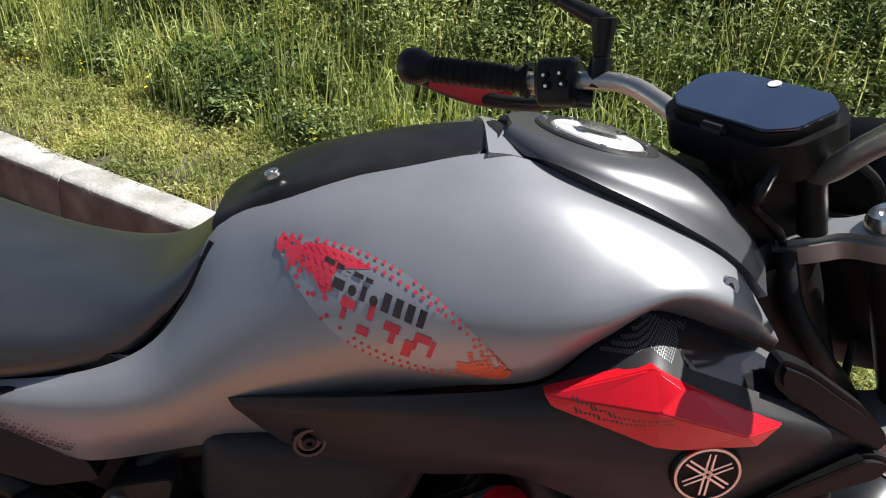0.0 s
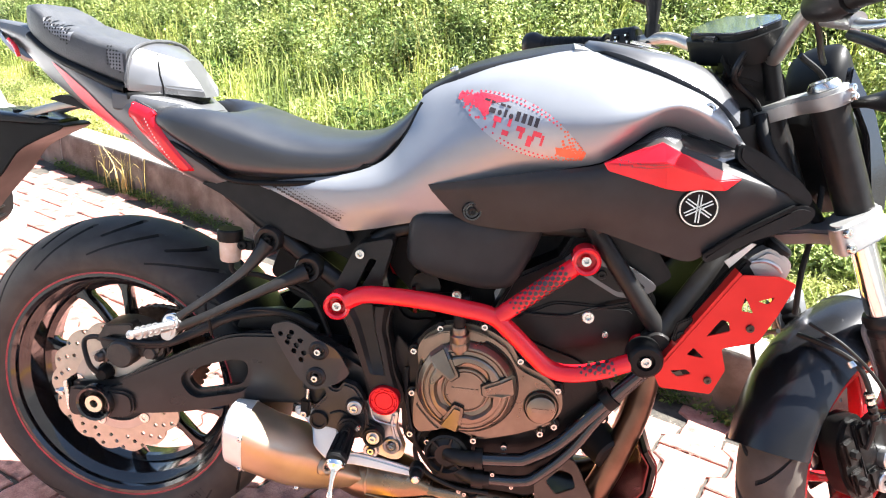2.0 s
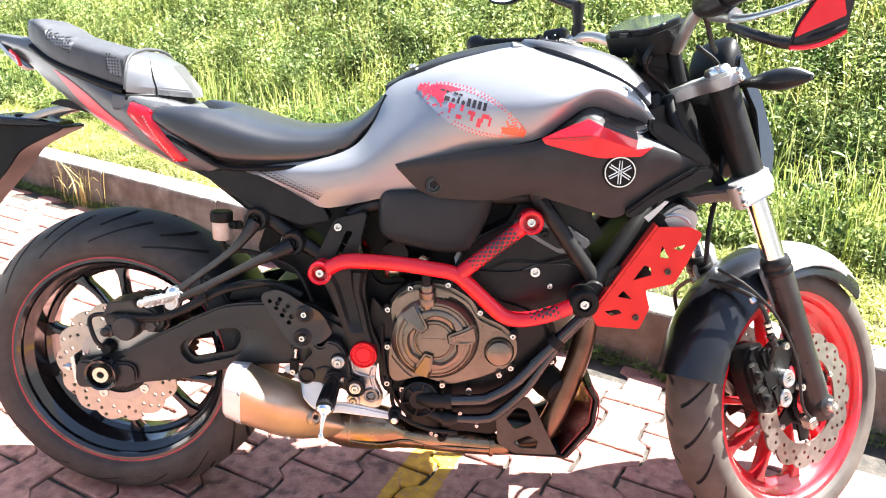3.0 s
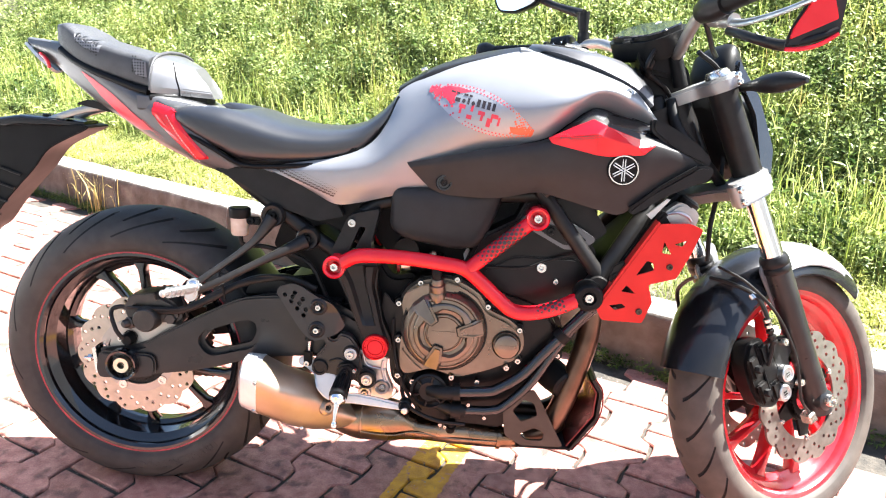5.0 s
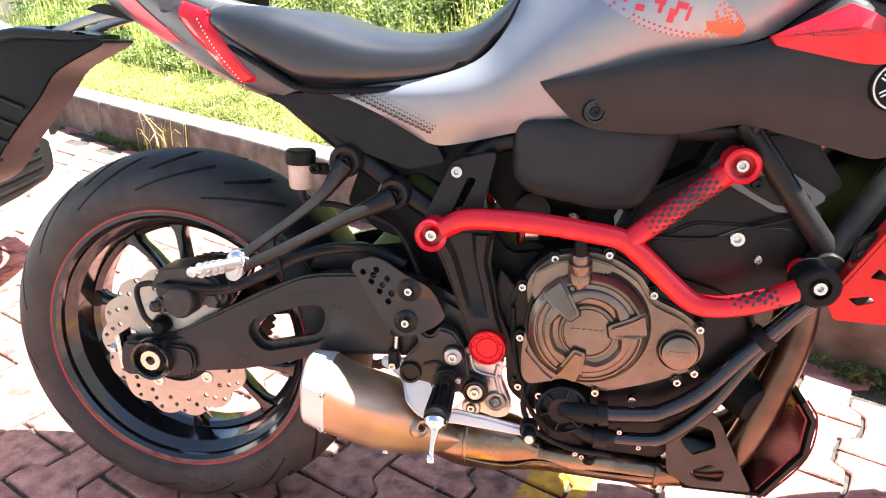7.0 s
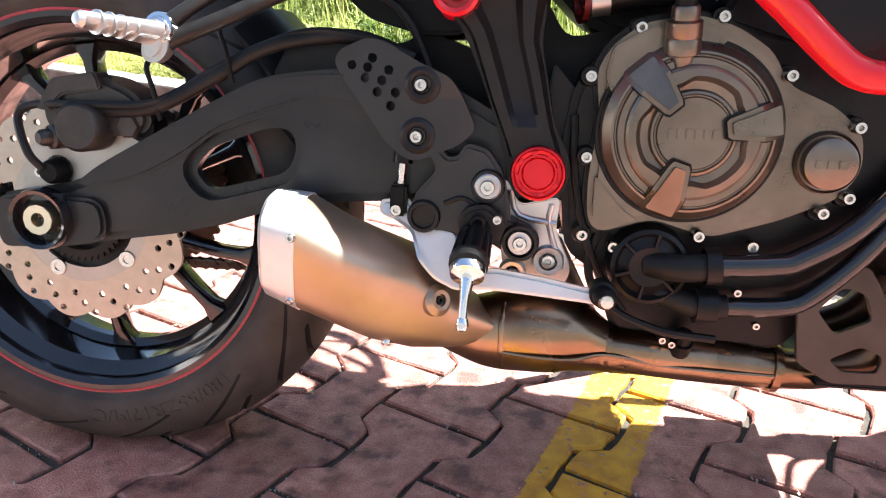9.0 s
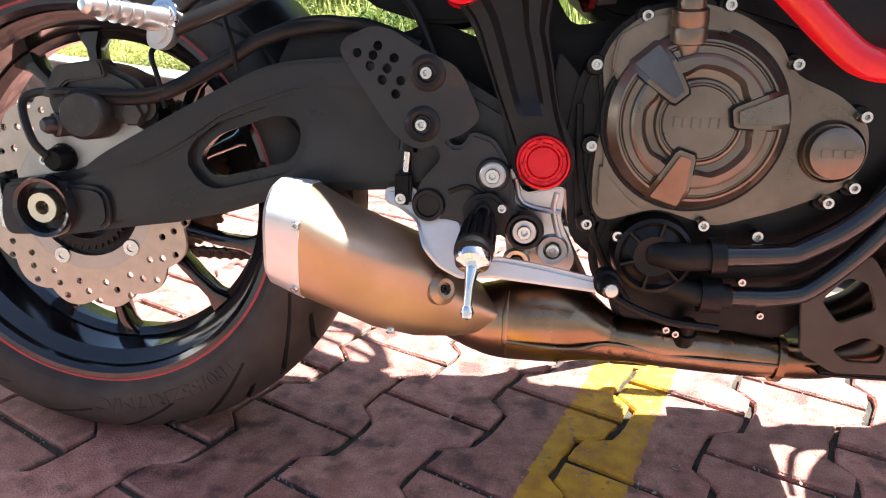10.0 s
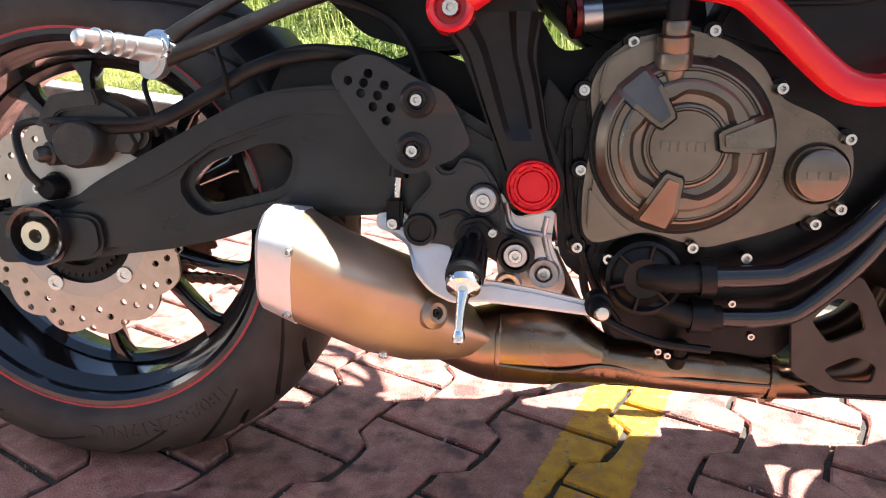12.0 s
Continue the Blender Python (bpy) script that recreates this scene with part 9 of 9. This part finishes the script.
blades("tall_grass", p, 0.34 + 0.1 * rg.random(len(p)), 0.0026, M["blade"], "tall yellow-green grass standing in the weeds", "grass", 0.7)
p, a, d = spots(5600, -2.4, 6.4, 0.16, 1.05, 0.05)
h = rg.uniform(0.015, 0.06, len(p)) + 0.05 * np.clip(d - 0.4, 0, 1)
leaves("ground_herbs", p, h, np.full(len(p), 0.038), 34, 0.013, M["herb"], "low yellow-green creeping herbs beside the kerb", "weeds")
p, a, d = spots(19000, -2.4, 6.4, 0.19, 1.0, 0.03)
blades("short_grass", p, 0.07 + 0.05 * (d - 0.2), 0.0016, M["blade"], "short trodden green grass beside the kerb", "grass", 1.2)
p, a, d = spots(11000, -2.4, 6.4, 0.19, 0.95, 0.06)
blades("dry_grass", p, np.full(len(p), 0.06), 0.0015, M["dry"], "dry straw-coloured grass beside the kerb", "grass", 1.6)
p, a, d = spots(900, -2.6, 4.8, 1.0, 3.6, 0.2)
blades("dry_stalks", p, np.full(len(p), 0.55), 0.0016, M["dry"], "dry pale stalks standing in the weeds", "grass", 0.7)
p, a, d = spots(90, -2.2, 4.2, 0.6, 2.6, 0.3)
h = 0.12 + 0.2 * rg.random(len(p))
leaves("yellow_flowers", p + np.array([0, 0, 0.1]), h * 0.4, np.full(len(p), 0.012), 5, 0.014, M["petal"], "small yellow flowers among the weeds", "flowers")
# weeds at the foot of the kerb
n = 420
aa_ = np.concatenate([rg.uniform(-1.2, 0.25, n // 2), rg.uniform(1.9, 3.4, n - n // 2)])
p = np.array(KERB) + aa_[:, None] * np.array(KDIR) + rg.uniform(-0.05, -0.004, n)[:, None] * np.array(KOUT)
leaves("kerb_weeds", p, rg.uniform(0.01, 0.05, n), np.full(n, 0.012), 12, 0.012, M["leafdark"], "small weeds growing in the gap at the kerb's foot", "weeds")
n = 34
p = np.array(KERB) + rg.normal(2.75, 0.1, n)[:, None] * np.array(KDIR) + rg.uniform(-0.05, -0.01, n)[:, None] * np.array(KOUT)
blades("dry_tuft", p, np.full(n, 0.26), 0.0022, M["dry"], "dry grass tuft growing at the kerb's foot", "grass", 1.1)


# ---- paving blocks ----
PTURN = radians(-25.5)
PDIR = Vector((math.cos(PTURN), math.sin(PTURN), 0))  # along the straight joints
PUP = Vector((-PDIR.y, PDIR.x, 0))
PW, PL, JOINT, PTHICK = 0.1425, 0.2275, 0.0044, 0.03


def paver_mesh(seed, half=None):
    """An interlocking block with stepped sides and worn edges; its top lies at z = 0."""
    r = random.Random(seed)
    s = 0.0175
    side = [(-0.5, s), (-0.3, s * 0.9), (-0.2, -s * 0.9), (0.0, -s), (0.2, -s * 0.9), (0.3, s * 0.9), (0.5, s)]
    # broad ends and a narrow waist on both long sides, so that neighbours, half a block on, fit
    right = [(PW / 2 - JOINT + k, t * (PL - 2 * JOINT)) for t, k in side]
    left = [(-PW / 2 + JOINT - k, t * (PL - 2 * JOINT)) for t, k in reversed(side)]
    loop = right + left
    pts = []
    for i, (x, y) in enumerate(loop):
        x2, y2 = loop[(i + 1) % len(loop)]
        for t in ((0.0, 0.5) if math.hypot(x2 - x, y2 - y) > 0.03 else (0.0,)):
            pts.append((x + (x2 - x) * t + r.uniform(-1, 1) * 0.0022, y + (y2 - y) * t + r.uniform(-1, 1) * 0.0022))
    bm = bmesh.new()
    top = bm.faces.new([bm.verts.new((x, y, 0)) for x, y in pts])
    if top.normal.z < 0:
        top.normal_flip()
    low = bmesh.ops.extrude_face_region(bm, geom=[top])
    for g in low["geom"]:
        if isinstance(g, bmesh.types.BMVert):
            g.co.z = -PTHICK
    bmesh.ops.recalc_face_normals(bm, faces=bm.faces)
    rim = [e for e in bm.edges if all(v.co.z > -1e-6 for v in e.verts)]
    bmesh.ops.bevel(bm, geom=rim, offset=0.003, segments=1, affect="EDGES")
    finish(bm, 25)
    me = bpy.data.meshes.new("paver")
    bm.to_mesh(me)
    bm.free()
    me.materials.append(M["paver"])
    return me


paver_kinds = [paver_mesh(20 + k) for k in range(8)]
rp = random.Random(11)
near, far = [], []
ROT = Matrix.Rotation(PTURN, 4, "Z")
PZERO = PDIR * 0.199 + PUP * (0.107 + 0.5 * PL)
for i in range(-34, 35):
    for j in range(-30, 31):
        off = PDIR * (i * PW) + PUP * ((j + (0.5 if i % 2 else 0.0)) * PL)
        at = PZERO + off
        d = (at - KERB).dot(KOUT)
        if d > -0.075 or d < -2.14:
            continue
        m = Matrix.Translation(at + Vector((0, 0, rp.uniform(-0.0025, 0.0)))) @ ROT @ Matrix.Rotation(rp.uniform(-0.012, 0.012), 4, "Z") @ Matrix.Rotation(rp.uniform(-0.008, 0.008), 4, "X")
        here = (-1.05 < at.x < 1.75 and -0.55 < at.y < 1.6)
        dist = (at - Vector((0.35, 0.2, 0))).length
        (near if here else far).append((dist, m))
near.sort(key=lambda q: q[0])
far += near[290:]
for k, (_, m) in enumerate(near[:290]):
    ob = new("paver", paver_kinds[rp.randrange(8)])
    ob.parent = pavement
    ob.matrix_local = m
bm = bmesh.new()
for _, m in far:
    tmp = paver_kinds[rp.randrange(8)].copy()
    tmp.transform(m)
    bm.from_mesh(tmp)
    bpy.data.meshes.remove(tmp)
grit = bmesh.new()
for _, m in near[:290]:
    for _ in range(30):
        side_ = rp.choice((-1, 1))
        if rp.random() < 0.6:
            q = Vector((side_ * (PW / 2 + rp.uniform(-0.012, 0.012)), rp.uniform(-0.5, 0.5) * PL, 0))
        else:
            q = Vector((rp.uniform(-0.5, 0.5) * PW, side_ * (PL / 2 + rp.uniform(-0.004, 0.004)), 0))
        q.z = rp.uniform(-0.006, -0.0005)
        if rp.random() < 0.12:
            q = Vector((rp.uniform(-0.4, 0.4) * PW, rp.uniform(-0.4, 0.4) * PL, 0.0005))
        q = m @ q
        r = rp.uniform(0.0012, 0.0032)
        ax = [Vector((rp.gauss(0, 1), rp.gauss(0, 1), rp.gauss(0, 1))).normalized() * r * rp.uniform(0.6, 1.2) for _ in range(3)]
        vs = [grit.verts.new(q + sg * a_) for a_ in ax for sg in (1, -1)]
        for tri_ in ((0, 2, 4), (2, 1, 4), (1, 3, 4), (3, 0, 4), (2, 0, 5), (1, 2, 5), (3, 1, 5), (0, 3, 5)):
            grit.faces.new([vs[i] for i in tri_])
tagged(part("grit", grit, "grit", pavement, sharp=10), kind="stuff")
rest = part("paver_field", bm, "paver", pavement, sharp=25)
tagged(rest, kind="stuff")
